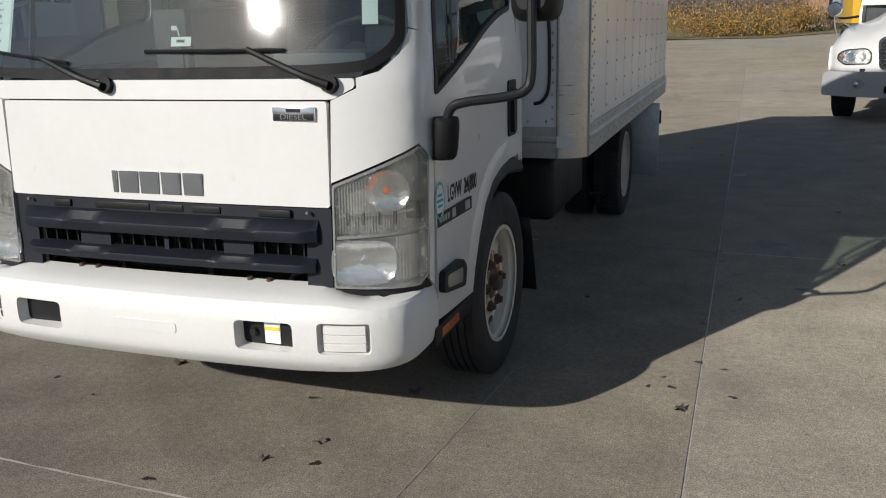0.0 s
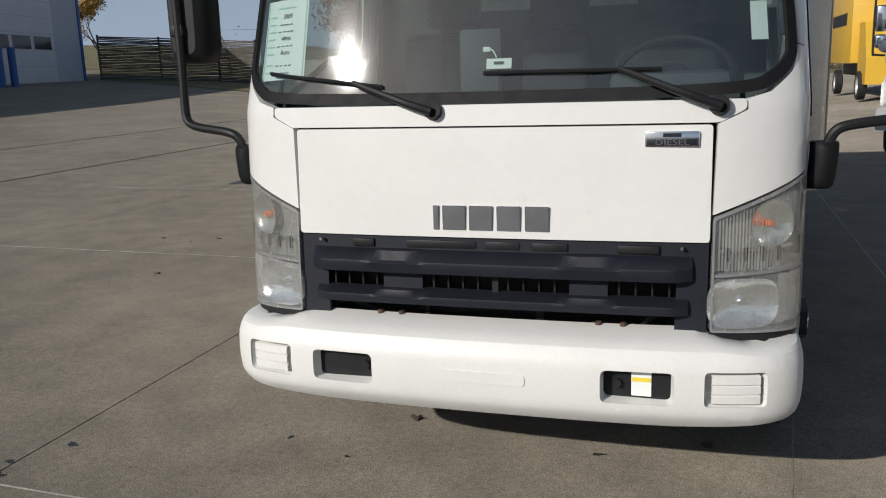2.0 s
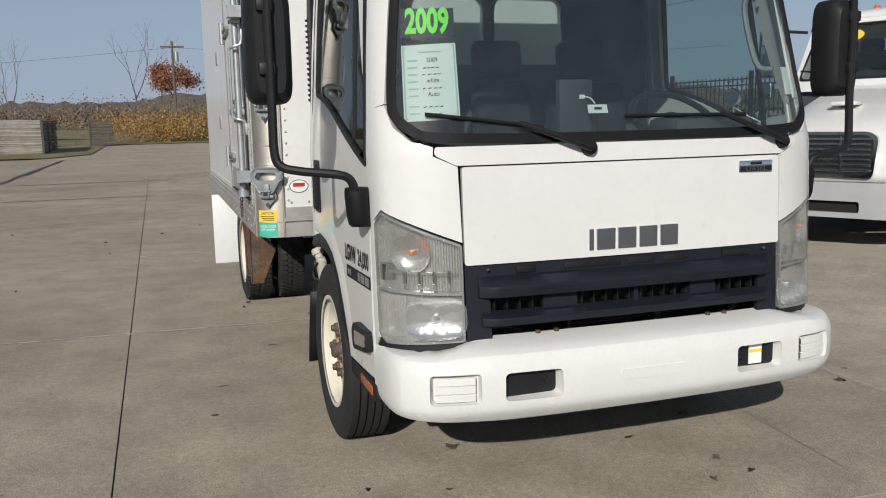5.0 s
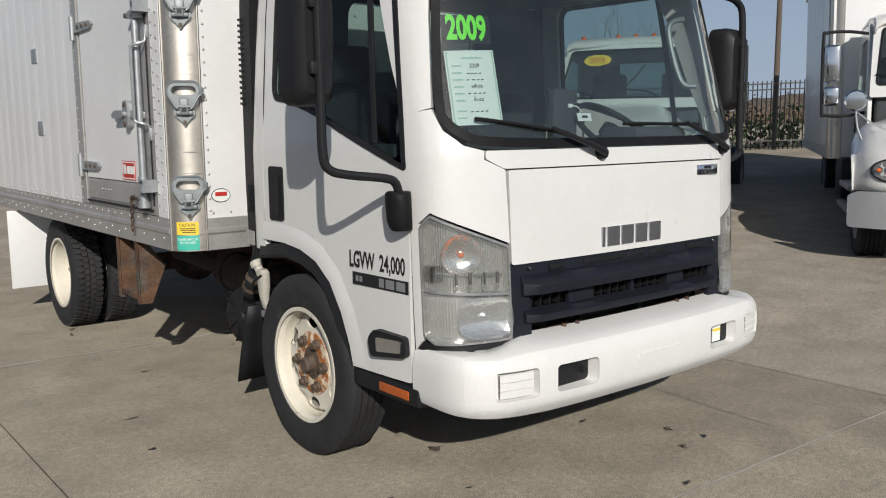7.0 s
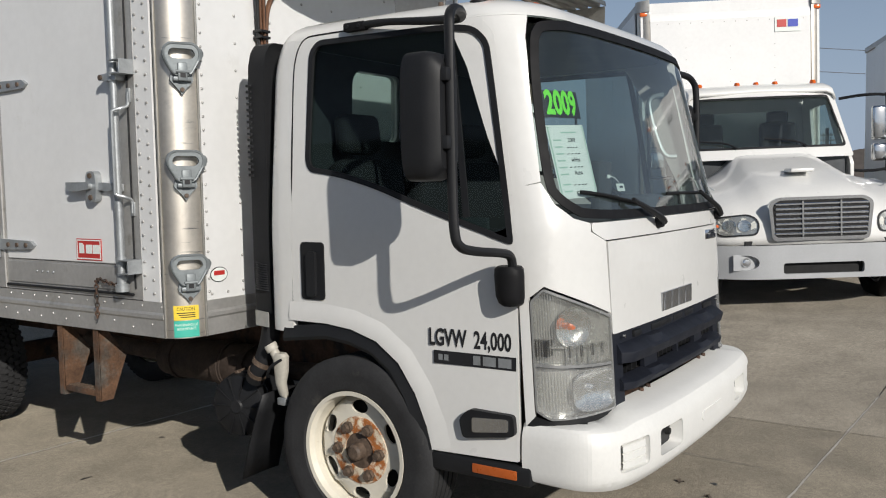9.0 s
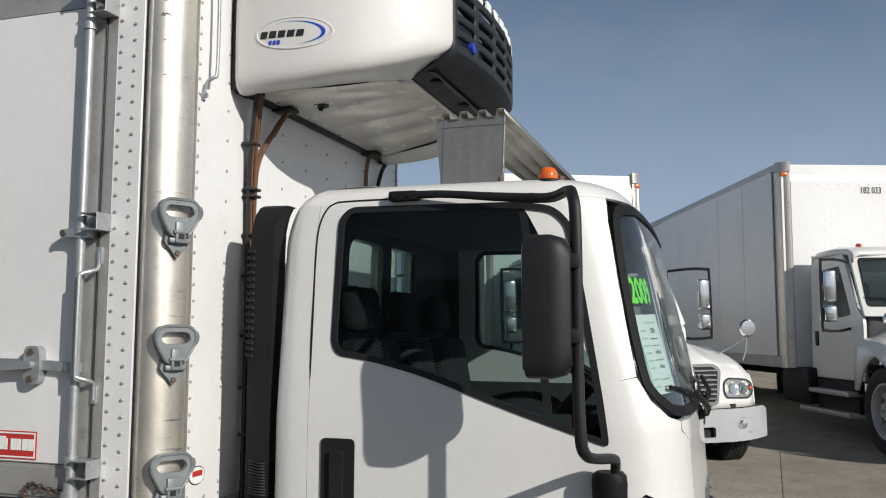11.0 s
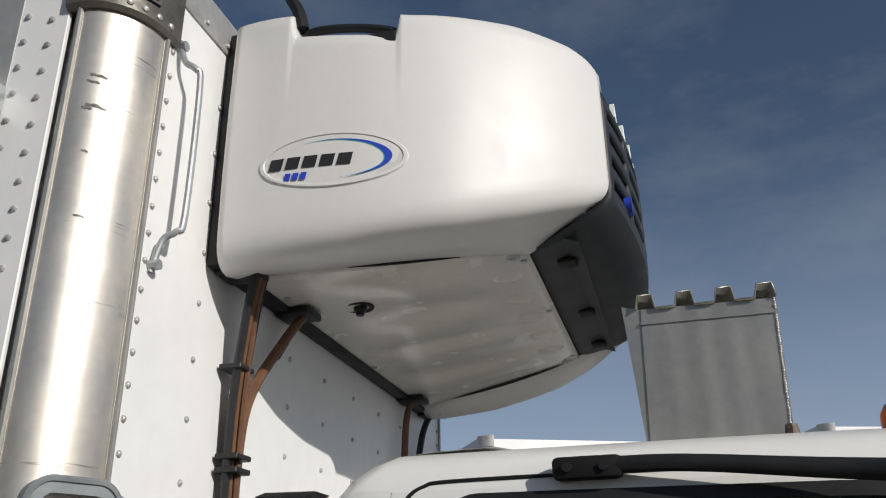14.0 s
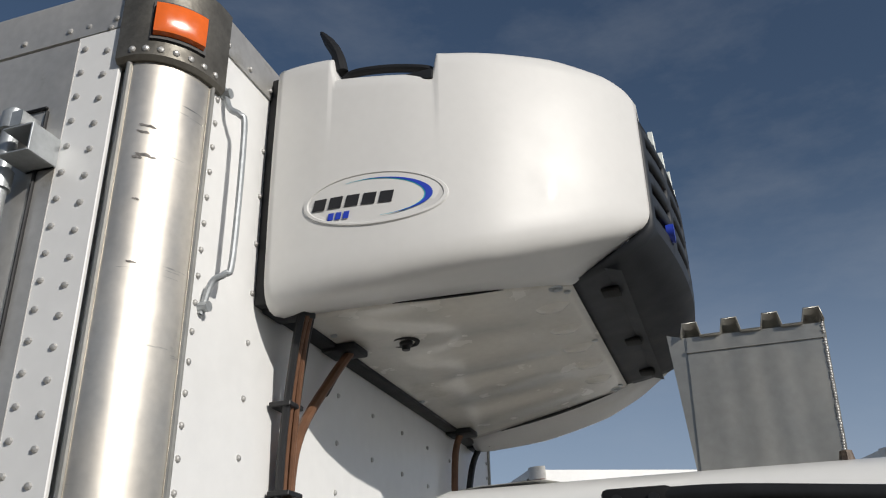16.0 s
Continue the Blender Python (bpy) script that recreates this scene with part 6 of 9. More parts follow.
for i in range(len(cpts) - 1):
    a_, b_ = cpts[i], cpts[i + 1]
    d_ = (b_ - a_).normalized()
    n_ = d_.orthogonal().normalized() if i % 2 else d_.cross(d_.orthogonal()).normalized()
    c_, h_ = (a_ + b_) / 2, (b_ - a_).length * 0.66
    add_tube(ch, [c_ + d_ * h_ * math.cos(q) + n_ * 0.009 * math.sin(q) for q in (2 * math.pi * k / 10 for k in range(11))], 0.0036, 5)
part("chain", ch, RUST, sdoor, "rusty retaining chain")
part("maker_label", box(SX_ - 0.0115, SX_ - 0.0085, 2.60, 2.808, 1.238, 1.346), RED, sdoor, "red maker's label")
part("label_edge", prism(rect(2.605, 2.803, 1.243, 1.341), SX_ - 0.0125, SX_ - 0.0117, lambda u, v, w: Vector((w, u, v)), holes=[rect(2.611, 2.797, 1.249, 1.335)]), PAPER, sdoor)
for k, w_ in enumerate((0.030, 0.012, 0.026, 0.022, 0.026, 0.026)):
    y_ = 2.782 - 0.0285 * k
    part("label_bar", box(SX_ - 0.0130, SX_ - 0.0117, y_ - w_, y_, 1.272, 1.316 if k else 1.324), PAPER, sdoor)
ROUND.clear()
# ribbed panel behind the door
for i in range(12):
    y = 3.475 + i * 0.231
    part("side_panel", loft([[Vector((-BX + 0.02, y, z)), Vector((-BX - 0.006, y + 0.001, z)), Vector((-BX - 0.0085, y + 0.05, z)), Vector((-BX - 0.0085, y + 0.10, z)), Vector((-BX - 0.006, y + 0.16, z)), Vector((-BX - 0.006, y + 0.2305, z)), Vector((-BX + 0.02, y + 0.229, z))] for z in (ZR, ZT - 0.13)]), WHITE2, cargo)
rv = bmesh.new()
z = ZR + 0.03
while z < ZT - 0.15:
    rivet(rv, (-BX - 0.011, 3.49, z), (-1, 0, 0))
    z += 0.07
for i in range(23):
    rivet(rv, (-BX - 0.006, 3.5 + i * 0.125, ZR + 0.025), (-1, 0, 0))
stuff(part("panel_rivets", rv, ALU2, cargo))
for y, z in ((4.35, 1.95), (4.30, 1.45)):
    part("vent_plate", box(-BX - 0.016, -BX - 0.002, y, y + 0.13, z, z + 0.10, 0.004, 1), GALV, cargo)
# lashing handles on the corner post
ca = math.radians(33)
for z in (2.187, 1.717, 1.251):
    nrm = Vector((-math.sin(ca) * CR, -math.cos(ca) * CW, 0)).normalized()
    c = Vector((-(BX - CW + (CW + 0.012) * math.sin(ca)), Y0 + CR - (CR + 0.012) * math.cos(ca), z))
    m = face_to(c, Vector((0, 0, 1)).cross(nrm) * 1, (0, 0, 1))
    if (m.to_3x3() @ Vector((0, 0, 1))).dot(nrm) < 0:
        m = m @ Matrix.Rotation(math.pi, 4, "Y")
    hb = part("lashing_handle", moved(prism(rounded([(-0.03, -0.075), (0.03, -0.075), (0.055, -0.16), (0.015, -0.20), (0.0, -0.225), (-0.015, -0.20), (-0.055, -0.16)], 0.012), 0.0, 0.018, lambda u, v, w: Vector((u, v, w)), 0.003), m), ZINC, cargo, "grey cast pull handle on the corner post")
    loop = rounded([(-0.040, -0.14), (-0.062, -0.105), (-0.086, -0.065), (-0.088, -0.025), (-0.060, 0.0), (0.060, 0.0), (0.088, -0.025), (0.086, -0.065), (0.062, -0.105), (0.040, -0.14)], 0.03, 5)
    hole = rounded([(-0.045, -0.068), (-0.064, -0.050), (-0.050, -0.024), (0.050, -0.024), (0.064, -0.050), (0.045, -0.068)], 0.016)
    part("grip_rib", moved(add_tube(bmesh.new(), [(x * 0.93, y * 0.96 - 0.002, 0.036) for x, y in loop[2:-2]], 0.006, 6), m), ZINC, hb)
    part("grip_loop", moved(prism(loop, 0.014, 0.036, lambda u, v, w: Vector((u, v, w)), 0.0, holes=[hole]), m), ZINC, hb)
    part("hasp", moved(add_box(add_box(bmesh.new(), -0.022, 0.022, -0.165, -0.085, 0.03, 0.048, 0.006), -0.042, 0.042, -0.165, -0.145, 0.016, 0.04, 0.005), m), ZINC, hb)
    part("hasp_bolt", moved(cyl((0, -0.20, 0.015), (0, -0.20, 0.026), 0.010, n=10), m), HUB, hb)
    part("hasp_pin", moved(cyl((-0.03, -0.125, 0.045), (0.03, -0.125, 0.045), 0.007, n=8), m), ZINC, hb)
    part("hasp_slot", moved(box(-0.012, 0.012, -0.15, -0.125, 0.0475, 0.0495), m), INK, hb)
# labels on the post
def post_label(a0, a1, z0, z1, material, name, o=0.0105, label=""):
    ring = [[Vector((-(BX - CW + (CW + o) * math.sin(a)), Y0 + CR - (CR + o) * math.cos(a), z)) for a in [a0 + (a1 - a0) * i / 6 for i in range(7)]] for z in (z0, z1)]
    return part(name, loft(ring, closed=False), material, cp_right, label)
cp_right = [o for o in cargo.children if o.name.startswith("corner_post")][0]
lab = post_label(0.28, 1.16, 0.955, 1.018, YELLOW, "caution_label", label="yellow caution label")
post_label(0.28, 1.16, 0.88, 0.952, TEAL, "notice_label", label="teal notice label")
def on_post(a, z, o=0.0118):
    return face_to(Vector((-(BX - CW + (CW + o) * math.sin(a)), Y0 + CR - (CR + o) * math.cos(a), z)), Vector((math.cos(a), -math.sin(a), 0)), (0, 0, 1))
def bent_on_post(bm2, a0, z, o=0.0112):
    """Wrap a flat drawing round the post."""
    for v in bm2.verts:
        a = a0 + v.co.x / 0.16
        v.co = Vector((-(BX - CW + (CW + o) * math.sin(a)), Y0 + CR - (CR + o) * math.cos(a), z + v.co.y))
    return bm2
def mirror_x(bm2):
    for v in bm2.verts:
        v.co.x = -v.co.x
    return bm2
part("caution_lettering", bent_on_post(mirror_x(letters("CAUTION", 0.022, 0.0)), 0.72, 1.003), INK, cp_right)
for i in range(3):
    part("caution_print", bent_on_post(panel(rect(-0.05, 0.05 - 0.01 * i, -0.002, 0.002), lambda u, v, w: Vector((u, v, 0)), 0.0, us=steps(-0.05, 0.05, 5)), 0.72, 0.986 - i * 0.009), INK, cp_right)
part("notice_lettering", bent_on_post(mirror_x(letters("MAINTENANCE OF\nBODY MOUNTS", 0.017, 0.0, 0.85)), 0.72, 0.925), PAPER, cp_right)
scr = random.Random(31)
for a0, z, w, h in ((1.05, 2.97, 0.050, 0.005), (1.12, 2.955, 0.040, 0.004), (1.02, 2.90, 0.060, 0.006), (1.16, 2.895, 0.030, 0.005), (1.08, 2.80, 0.020, 0.003), (1.0, 2.66, 0.030, 0.003)):
    top = [(-w / 2 + w * k / 8, h * scr.uniform(0.2, 1.0) * math.sin(math.pi * (k + 0.4) / 8.8)) for k in range(9)]
    low = [(u, -h * scr.uniform(0.2, 0.9)) for u, _ in top[1:-1]]
    part("scuff_mark", bent_on_post(panel(top + low[::-1], lambda u, v, q: Vector((u, v + 0.12 * u, 0)), 0.0), a0, z, 0.0092), SCUFF, cp_right, "dark rubbed scuff on the aluminium")
part("oval_label", prism([(-1.013 + 0.05 * math.cos(a), 1.145 + 0.032 * math.sin(a)) for a in (2 * math.pi * i / 28 for i in range(28))], Y0 - 0.010, Y0 - 0.006, lambda u, v, w: Vector((u, w, v))), PAPER, cargo, "small oval red and white sticker")
part("oval_ring", prism([(-1.013 + 0.054 * math.cos(a), 1.145 + 0.036 * math.sin(a)) for a in (2 * math.pi * i / 28 for i in range(28))], Y0 - 0.0085, Y0 - 0.0065, lambda u, v, w: Vector((u, w, v))), INK, cargo)
part("oval_print", box(-1.046, -0.980, Y0 - 0.0115, Y0 - 0.0095, 1.142, 1.163), RED, cargo)
part("dock_buffer", box(1.10, 1.22, 6.40, 6.50, 0.56, 0.70, 0.012), BLACKP, cargo, "black rubber dock buffer")
part("buffer_arm", box(1.02, 1.10, 6.34, 6.42, 0.60, 0.90, 0.006), BLACKP, cargo)
part("white_tag", box(1.10, 1.19, Y0 - 0.02, Y0 - 0.0165, 0.93, 0.985), PAPER, cargo)
jb2 = part("junction_box", box(0.98, 1.09, Y0 - 0.06, Y0 - 0.006, 1.62, 1.76, 0.01), WHITE2, cargo, "small junction box with a round socket")
part("socket", cyl((1.035, Y0 - 0.075, 1.70), (1.035, Y0 - 0.055, 1.70), 0.035), BLACKP, jb2)
part("conduit", tube([(1.05, Y0 - 0.03, 1.62), (1.06, Y0 - 0.03, 1.5), (1.06, Y0 - 0.03, 1.25), (1.03, Y0 - 0.03, 1.17), (0.98, Y0 - 0.03, 1.15)], 0.009), CABLE, cargo)
# grab handle on the front wall
gh = part("grab_handle", tube([(-1.055, Y0 - 0.01, 3.155), (-1.055, Y0 - 0.03, 3.10), (-1.047, Y0 - 0.055, 3.08), (-1.038, Y0 - 0.065, 3.04), (-1.038, Y0 - 0.065, 2.73), (-1.047, Y0 - 0.055, 2.69), (-1.055, Y0 - 0.03, 2.67), (-1.055, Y0 - 0.01, 2.60)], 0.0075, 10), GALV, cargo, "bent steel grab handle")
pieces("handle_bolt", add_cyl(add_cyl(bmesh.new(), (-1.055, Y0 - 0.03, 3.14), (-1.055, Y0 - 0.005, 3.14), 0.012, n=8), (-1.055, Y0 - 0.03, 2.615), (-1.055, Y0 - 0.005, 2.615), 0.012, n=8), GALV, gh)
part("rear_bumper_post", box(0.98, 1.04, 6.30, 6.37, 0.45, 0.9), BLACKP, truck)
part("rear_underride_bar", box(-1.0, 1.05, 6.29, 6.39, 0.42, 0.50, 0.01), BLACKP, truck)

# ---------- refrigeration unit ----------
ROUND.append(truck)
RP = [(0.872, 1.995), (0.886, 1.93), (0.893, 1.85), (0.888, 1.75), (0.868, 1.62), (0.822, 1.48), (0.755, 1.36), (0.685, 1.265), (0.61, 1.185), (0.54, 1.128)]
RP = [(p.x, p.y) for p in smooth_path([(x, y, 0) for x, y in RP], 6)]
RPX, RPY = [p[0] for p in RP][::-1], [p[1] for p in RP][::-1]
def cowl_x(y):
    return float(np.interp(y, RPY, RPX))
def cowl_low(y):
    return float(np.interp(y, (1.128, 1.134, 1.145, 1.17, 1.30, 1.44, 1.72, 1.995), (2.972, 2.958, 2.946, 2.927, 2.870, 2.828, 2.780, 2.757)))
def cowl_top(y):
    notch = min(1.0, max(0.0, (y - 1.565) / 0.012)) * min(1.0, max(0.0, (1.838 - y) / 0.012))
    return float(np.interp(y, (1.128, 1.134, 1.145, 1.18, 1.30, 1.55, 1.85, 1.995), (3.335, 3.358, 3.373, 3.388, 3.400, 3.392, 3.420, 3.436))) - 0.066 * notch
def pan_z(y):
    return 2.790 + 0.078 * (2.0 - y) / 0.657
def seam(y):
    """Line where the cowling's underside meets the pan; in front it runs out to the cowling's tip."""
    if y > 1.343:
        k = (y - 1.343) / 0.652
        return Vector((0.483 + 0.245 * k ** 0.75, y, pan_z(y) - 0.004))
    k = (1.343 - y) / 0.215
    return Vector((0.483, 1.343, pan_z(1.343) - 0.004)).lerp(Vector((0.54, 1.130, 2.976)), k ** 1.3)
unit = part("refrigeration_unit", box(-0.58, 0.58, 1.55, 2.02, 2.86, 3.30), DARKREEF, truck, "white and charcoal refrigeration unit over the cab")
plan_y = sorted({1.995 + (1.128 - 1.995) * i / 44 for i in range(45)} | {1.134, 1.140, 1.16, 1.56, 1.565, 1.571, 1.577, 1.583, 1.82, 1.826, 1.832, 1.838, 1.844}, reverse=True)
for sd in (-1, 1):
    rows = []
    for y in plan_y:
        x = cowl_x(y)
        t = Vector((cowl_x(y - 0.01) - x, -0.01)).normalized()
        nx, ny = -t.y, t.x
        z0, z1 = cowl_low(y), cowl_top(y)
        at = lambda d, z: Vector((sd * (x - nx * d), y - ny * d if y < 1.99 else y, z))
        s = seam(y)
        inner = Vector((sd * s.x, s.y, s.z))
        low = [at(0.0, z0 + 0.085), at(0.002, z0 + 0.055), at(0.008, z0 + 0.032), at(0.018, z0 + 0.015), at(0.034, z0 + 0.004), at(0.056, z0)]
        k = min(1.0, max(0.0, (y - 1.128) / 0.06))
        low = [p.lerp(Vector((p.x, p.y, z0 + (p.z - z0) * 0.5)), 1 - k) for p in low]
        base = low[-1].lerp(inner, 0.0 if k > 0.99 else (1 - k) * 0.6)
        rows.append([at(0.16, z1 - 0.004), at(0.06, z1), at(0.028, z1 - 0.002), at(0.012, z1 - 0.010), at(0.003, z1 - 0.024), at(0.0, z1 - 0.05), at(-0.004, z0 + (z1 - z0) * 0.6), at(-0.004, z0 + (z1 - z0) * 0.35)] + low[:-1] + [base, base.lerp(inner, 0.5) - Vector((0, 0, 0.004 * k)), inner])
    cow = part("side_cowling", loft(rows, closed=False), REEFW, unit, "white moulded side cowling with rounded lower edge", angle=50)
    m = cow.modifiers.new("thickness", "SOLIDIFY")
    m.thickness, m.offset = 0.005, 0
    hx = cowl_x(1.7) - 0.035
    part("top_handle", tube([(sd * hx, 1.828, 3.320), (sd * (hx + 0.004), 1.818, 3.358), (sd * (hx + 0.006), 1.785, 3.374), (sd * hx, 1.70, 3.370), (sd * (hx - 0.01), 1.62, 3.356), (sd * (hx - 0.016), 1.586, 3.342), (sd * (hx - 0.018), 1.576, 3.305)], 0.011, 10), BLACKP, cow, "black lift handle")
    part("handle_well", box(*span(sd, hx - 0.05, hx + 0.016), 1.575, 1.83, 3.300, 3.329, 0.004), BLACKP, cow)
    part("shell_screw", lathe([(0.0, -0.006), (0.007, -0.006), (0.008, -0.002), (0.018, -0.001), (0.020, 0.006)], 16, Matrix.Translation((sd * 0.490, 1.385, pan_z(1.385) - 0.008))), GALV, cow)
    gap = [Vector((sd * seam(y).x, y, seam(y).z - 0.004)) for y in [(1.76, 1.40)[sd > 0] + ((1.50, 1.86)[sd > 0] - (1.76, 1.40)[sd > 0]) * i / 12 for i in range(13)]]
    # Tube coloured near-black for the shade inside the sprung seam.
    part("seam_gap", add_tube(bmesh.new(), gap, [0.0008 + 0.0042 * math.sin(math.pi * i / 12) * (1.0 if sd < 0 else 1.6) for i in range(13)], 6), VOID, cow, "dark strip drawn for the gap where the cowling has sprung from the pan")
    if sd > 0:
        continue
    BC = (1.716, 2.981)
    def oval(a, b, off, n=40):
        pts = []
        for i in range(n):
            q = 2 * math.pi * i / n
            y, z = BC[0] + a * math.cos(q), BC[1] + b * math.sin(q)
            pts.append(Vector((sd * (cowl_x(y) + off), y, z)))
        return pts
    b = bmesh.new()
    add_ring_loft(b, [oval(0.176, 0.073, 0.001), oval(0.171, 0.069, 0.009), oval(0.163, 0.064, 0.009), oval(0.160, 0.062, 0.006)], cap0=False)
    badge = part("oval_badge", b, REEFW, unit, "white oval badge with a blue swoosh")
    def swoosh(c1, q0, q1, off):
        """Tapered arc inside the oval."""
        n = 24
        outer, inn = [], []
        for i in range(n + 1):
            t = i / n
            q = q0 + (q1 - q0) * t
            wd = 0.012 + c1 * math.sin(math.pi * t) ** 1.5
            for lst, k in ((outer, 1.0), (inn, 1.0 - wd)):
                y, z = BC[0] + 0.138 * k * math.cos(q), BC[1] + 0.050 * k * math.sin(q)
                lst.append(Vector((sd * (cowl_x(y) + off), y, z)))
        return loft([outer, inn], closed=False)
    part("swoosh", swoosh(0.13, math.radians(62), math.radians(262), 0.0075), TEALB, badge)
    part("swoosh_core", swoosh(0.11, math.radians(80), math.radians(250), 0.0082), BLUE, badge)
    def on_cowl(d, z, o):
        y = BC[0] - d
        return Vector((sd * (cowl_x(y) + 0.0065 + o), y, z))
    for i in range(5):
        d0 = -0.148 + i * 0.0405
        part("badge_bar", panel([(d0, 2.964), (d0 + 0.031, 2.964), (d0 + 0.037, 2.993), (d0 + 0.006, 2.993)], lambda u, v, w: on_cowl(u, v, 0.001 + w), 0.0012), INK, badge)
    for i in range(3):
        d0 = -0.108 + i * 0.019
        part("badge_small_bar", panel([(d0, 2.934), (d0 + 0.013, 2.934), (d0 + 0.016, 2.952), (d0 + 0.003, 2.952)], lambda u, v, w: on_cowl(u, v, 0.001 + w), 0.0012), BLUE, badge)
# underside
und = []
NU = 26
for i in range(NU + 1):
    y = 2.005 + (1.343 - 2.005) * i / NU
    hw = seam(y).x + 0.006
    row = []
    for k in (-1, -0.94, -0.86, -0.84, -0.56, -0.54, -0.36, -0.34, -0.06, -0.04, 0.04, 0.06, 0.34, 0.36, 0.54, 0.56, 0.84, 0.86, 0.94, 1):
        rib = 0.0035 if (0.055 < abs(k) < 0.345 or 0.555 < abs(k) < 0.845) and 3 < i < 21 else 0.0
        row.append(Vector((hw * k, y, pan_z(y) - rib)))
    und.append(row)
unders = part("underside_pan", loft(und, closed=False), REEFU, unit, "grimy white underside pan", angle=60)
mo = unders.modifiers.new("thickness", "SOLIDIFY")
mo.thickness = 0.006
part("drain_dish", lathe([(0.043, 0.0), (0.041, -0.006), (0.034, -0.007), (0.028, 0.0)], 24, Matrix.Translation((-0.40, 1.83, pan_z(1.83) - 0.005))), VOID, unders)
part("drain_plug", lathe([(0.019, -0.002), (0.018, -0.012), (0.012, -0.014), (0.011, -0.026), (0.0, -0.027)], 20, Matrix.Translation((-0.40, 1.825, pan_z(1.825) - 0.006))), BLACKP, unders)
for i in range(5):
    part("pressed_louvre", lathe([(0.0, -0.020), (0.030, -0.017), (0.044, -0.006), (0.055, 0.004)], 18, Matrix.Translation((-0.375 + i * 0.175, 1.425, pan_z(1.425) - 0.002)) @ Matrix.Diagonal((0.62, 1.0, 0.9, 1))), REEFU, unders)
sb2 = bmesh.new()
for x, y in ((-0.455, 1.362), (-0.05, 1.362), (0.45, 1.362), (-0.56, 1.965), (0.13, 1.975), (0.55, 1.975)):
    add_cyl(sb2, (x, y, pan_z(y) - 0.010), (x, y, pan_z(y) + 0.004), 0.009, n=10)
pieces("pan_screw", sb2, GALV, unders)
# charcoal nose
def nose(x, z):
    """Front surface of the nose: bowed in plan, chin curling under."""
    t = max(0.0, min(1.0, (2.985 - z) / 0.118)) ** 2.4
    u = max(0.0, min(1.0, (z - 3.22) / 0.17))
    return (1.140 - 0.075 * max(0.0, math.cos(x / 0.60 * math.pi / 2)) ** 0.8) * (1 - t) + 1.345 * t + 0.06 * u ** 2
def nose_half(z):
    return 0.492 + 0.050 * min(1.0, max(0.0, (z - 2.868) / 0.06)) ** 0.7
zsn = [2.867, 2.872, 2.880, 2.892, 2.91, 2.935, 2.965] + [3.0 + 0.034 * i for i in range(0, 11)] + [3.376]
nb = bmesh.new()
NX = 30
vs_ = [[nb.verts.new((nose_half(z) * (2 * i / NX - 1), nose(nose_half(z) * (2 * i / NX - 1), z), z)) for i in range(NX + 1)] for z in zsn]
for j in range(len(zsn) - 1):
    for i in range(NX):
        if j in (7, 9, 11, 13, 15) and i % 7 != 6 and 0 < i < NX - 1:
            continue
        nb.faces.new((vs_[j][i], vs_[j][i + 1], vs_[j + 1][i + 1], vs_[j + 1][i]))
ns = part("nose_grille", nb, DARKREEF, unit, "charcoal slatted nose grille")
mo = ns.modifiers.new("thickness", "SOLIDIFY")
mo.thickness, mo.offset = 0.018, -1
part("nose_roof", prism([(-0.54, 1.20), (0.54, 1.20), (0.62, 1.26), (0.75, 1.42), (0.80, 1.99), (-0.80, 1.99), (-0.75, 1.42), (-0.62, 1.26)], 3.366, 3.380, lambda u, v, w: Vector((u, v, w))), DARKREEF, ns)
part("chin_plate", loft([[(x, 1.215 + 0.06 * (1 - z_), 2.895 - 0.02 * z_) for x in (-0.5, 0.5)] for z_ in (0.0, 1.0)], closed=False), DARKREEF, ns)
ck = bmesh.new()
for x in (-0.36, 0.06, 0.40):
    y = 1.262
    add_box(ck, x - 0.026, x + 0.026, y - 0.024, y + 0.024, 2.872, 2.884, 0.004)
# Blocks coloured near-black for the shade inside square holes.
pieces("chin_pocket", ck, VOID, ns)
tb = bmesh.new()
for i in range(7):
    x = -0.36 + i * 0.12
    y = nose(x, 3.296)
    add_box(tb, x - 0.036, x + 0.036, y - 0.004, y + 0.01, 3.275, 3.318, 0.001, 1)
pieces("nose_name_bar", tb, PAPER, ns)
part("nose_emblem", prism([(-0.36 + 0.034 * math.cos(a), 3.018 + 0.024 * math.sin(a)) for a in (2 * math.pi * i / 24 for i in range(24))], nose(-0.36, 3.018) - 0.010, nose(-0.36, 3.018) + 0.01, lambda u, v, w: Vector((u, w, v))), BLUE, ns)
part("condenser_coil", box(-0.40, 0.40, 1.26, 1.30, 2.96, 3.34), GALV, unit)
part("exhaust_stub", tube([(-0.86, 1.82, 3.38), (-0.86, 1.835, 3.44), (-0.862, 1.862, 3.49), (-0.865, 1.884, 3.525)], [0.017, 0.017, 0.017, 0.017, 0.017, 0.016, 0.016, 0.016, 0.015, 0.015, 0.014, 0.012, 0.010, 0.008, 0.006, 0.003], 10), BLACKP, unit, "black pointed rubber stub")
part("mount_gasket", box(-0.848, 0.848, 1.985, 2.036, 2.775, 3.420, 0.006), BLACKP, unit)
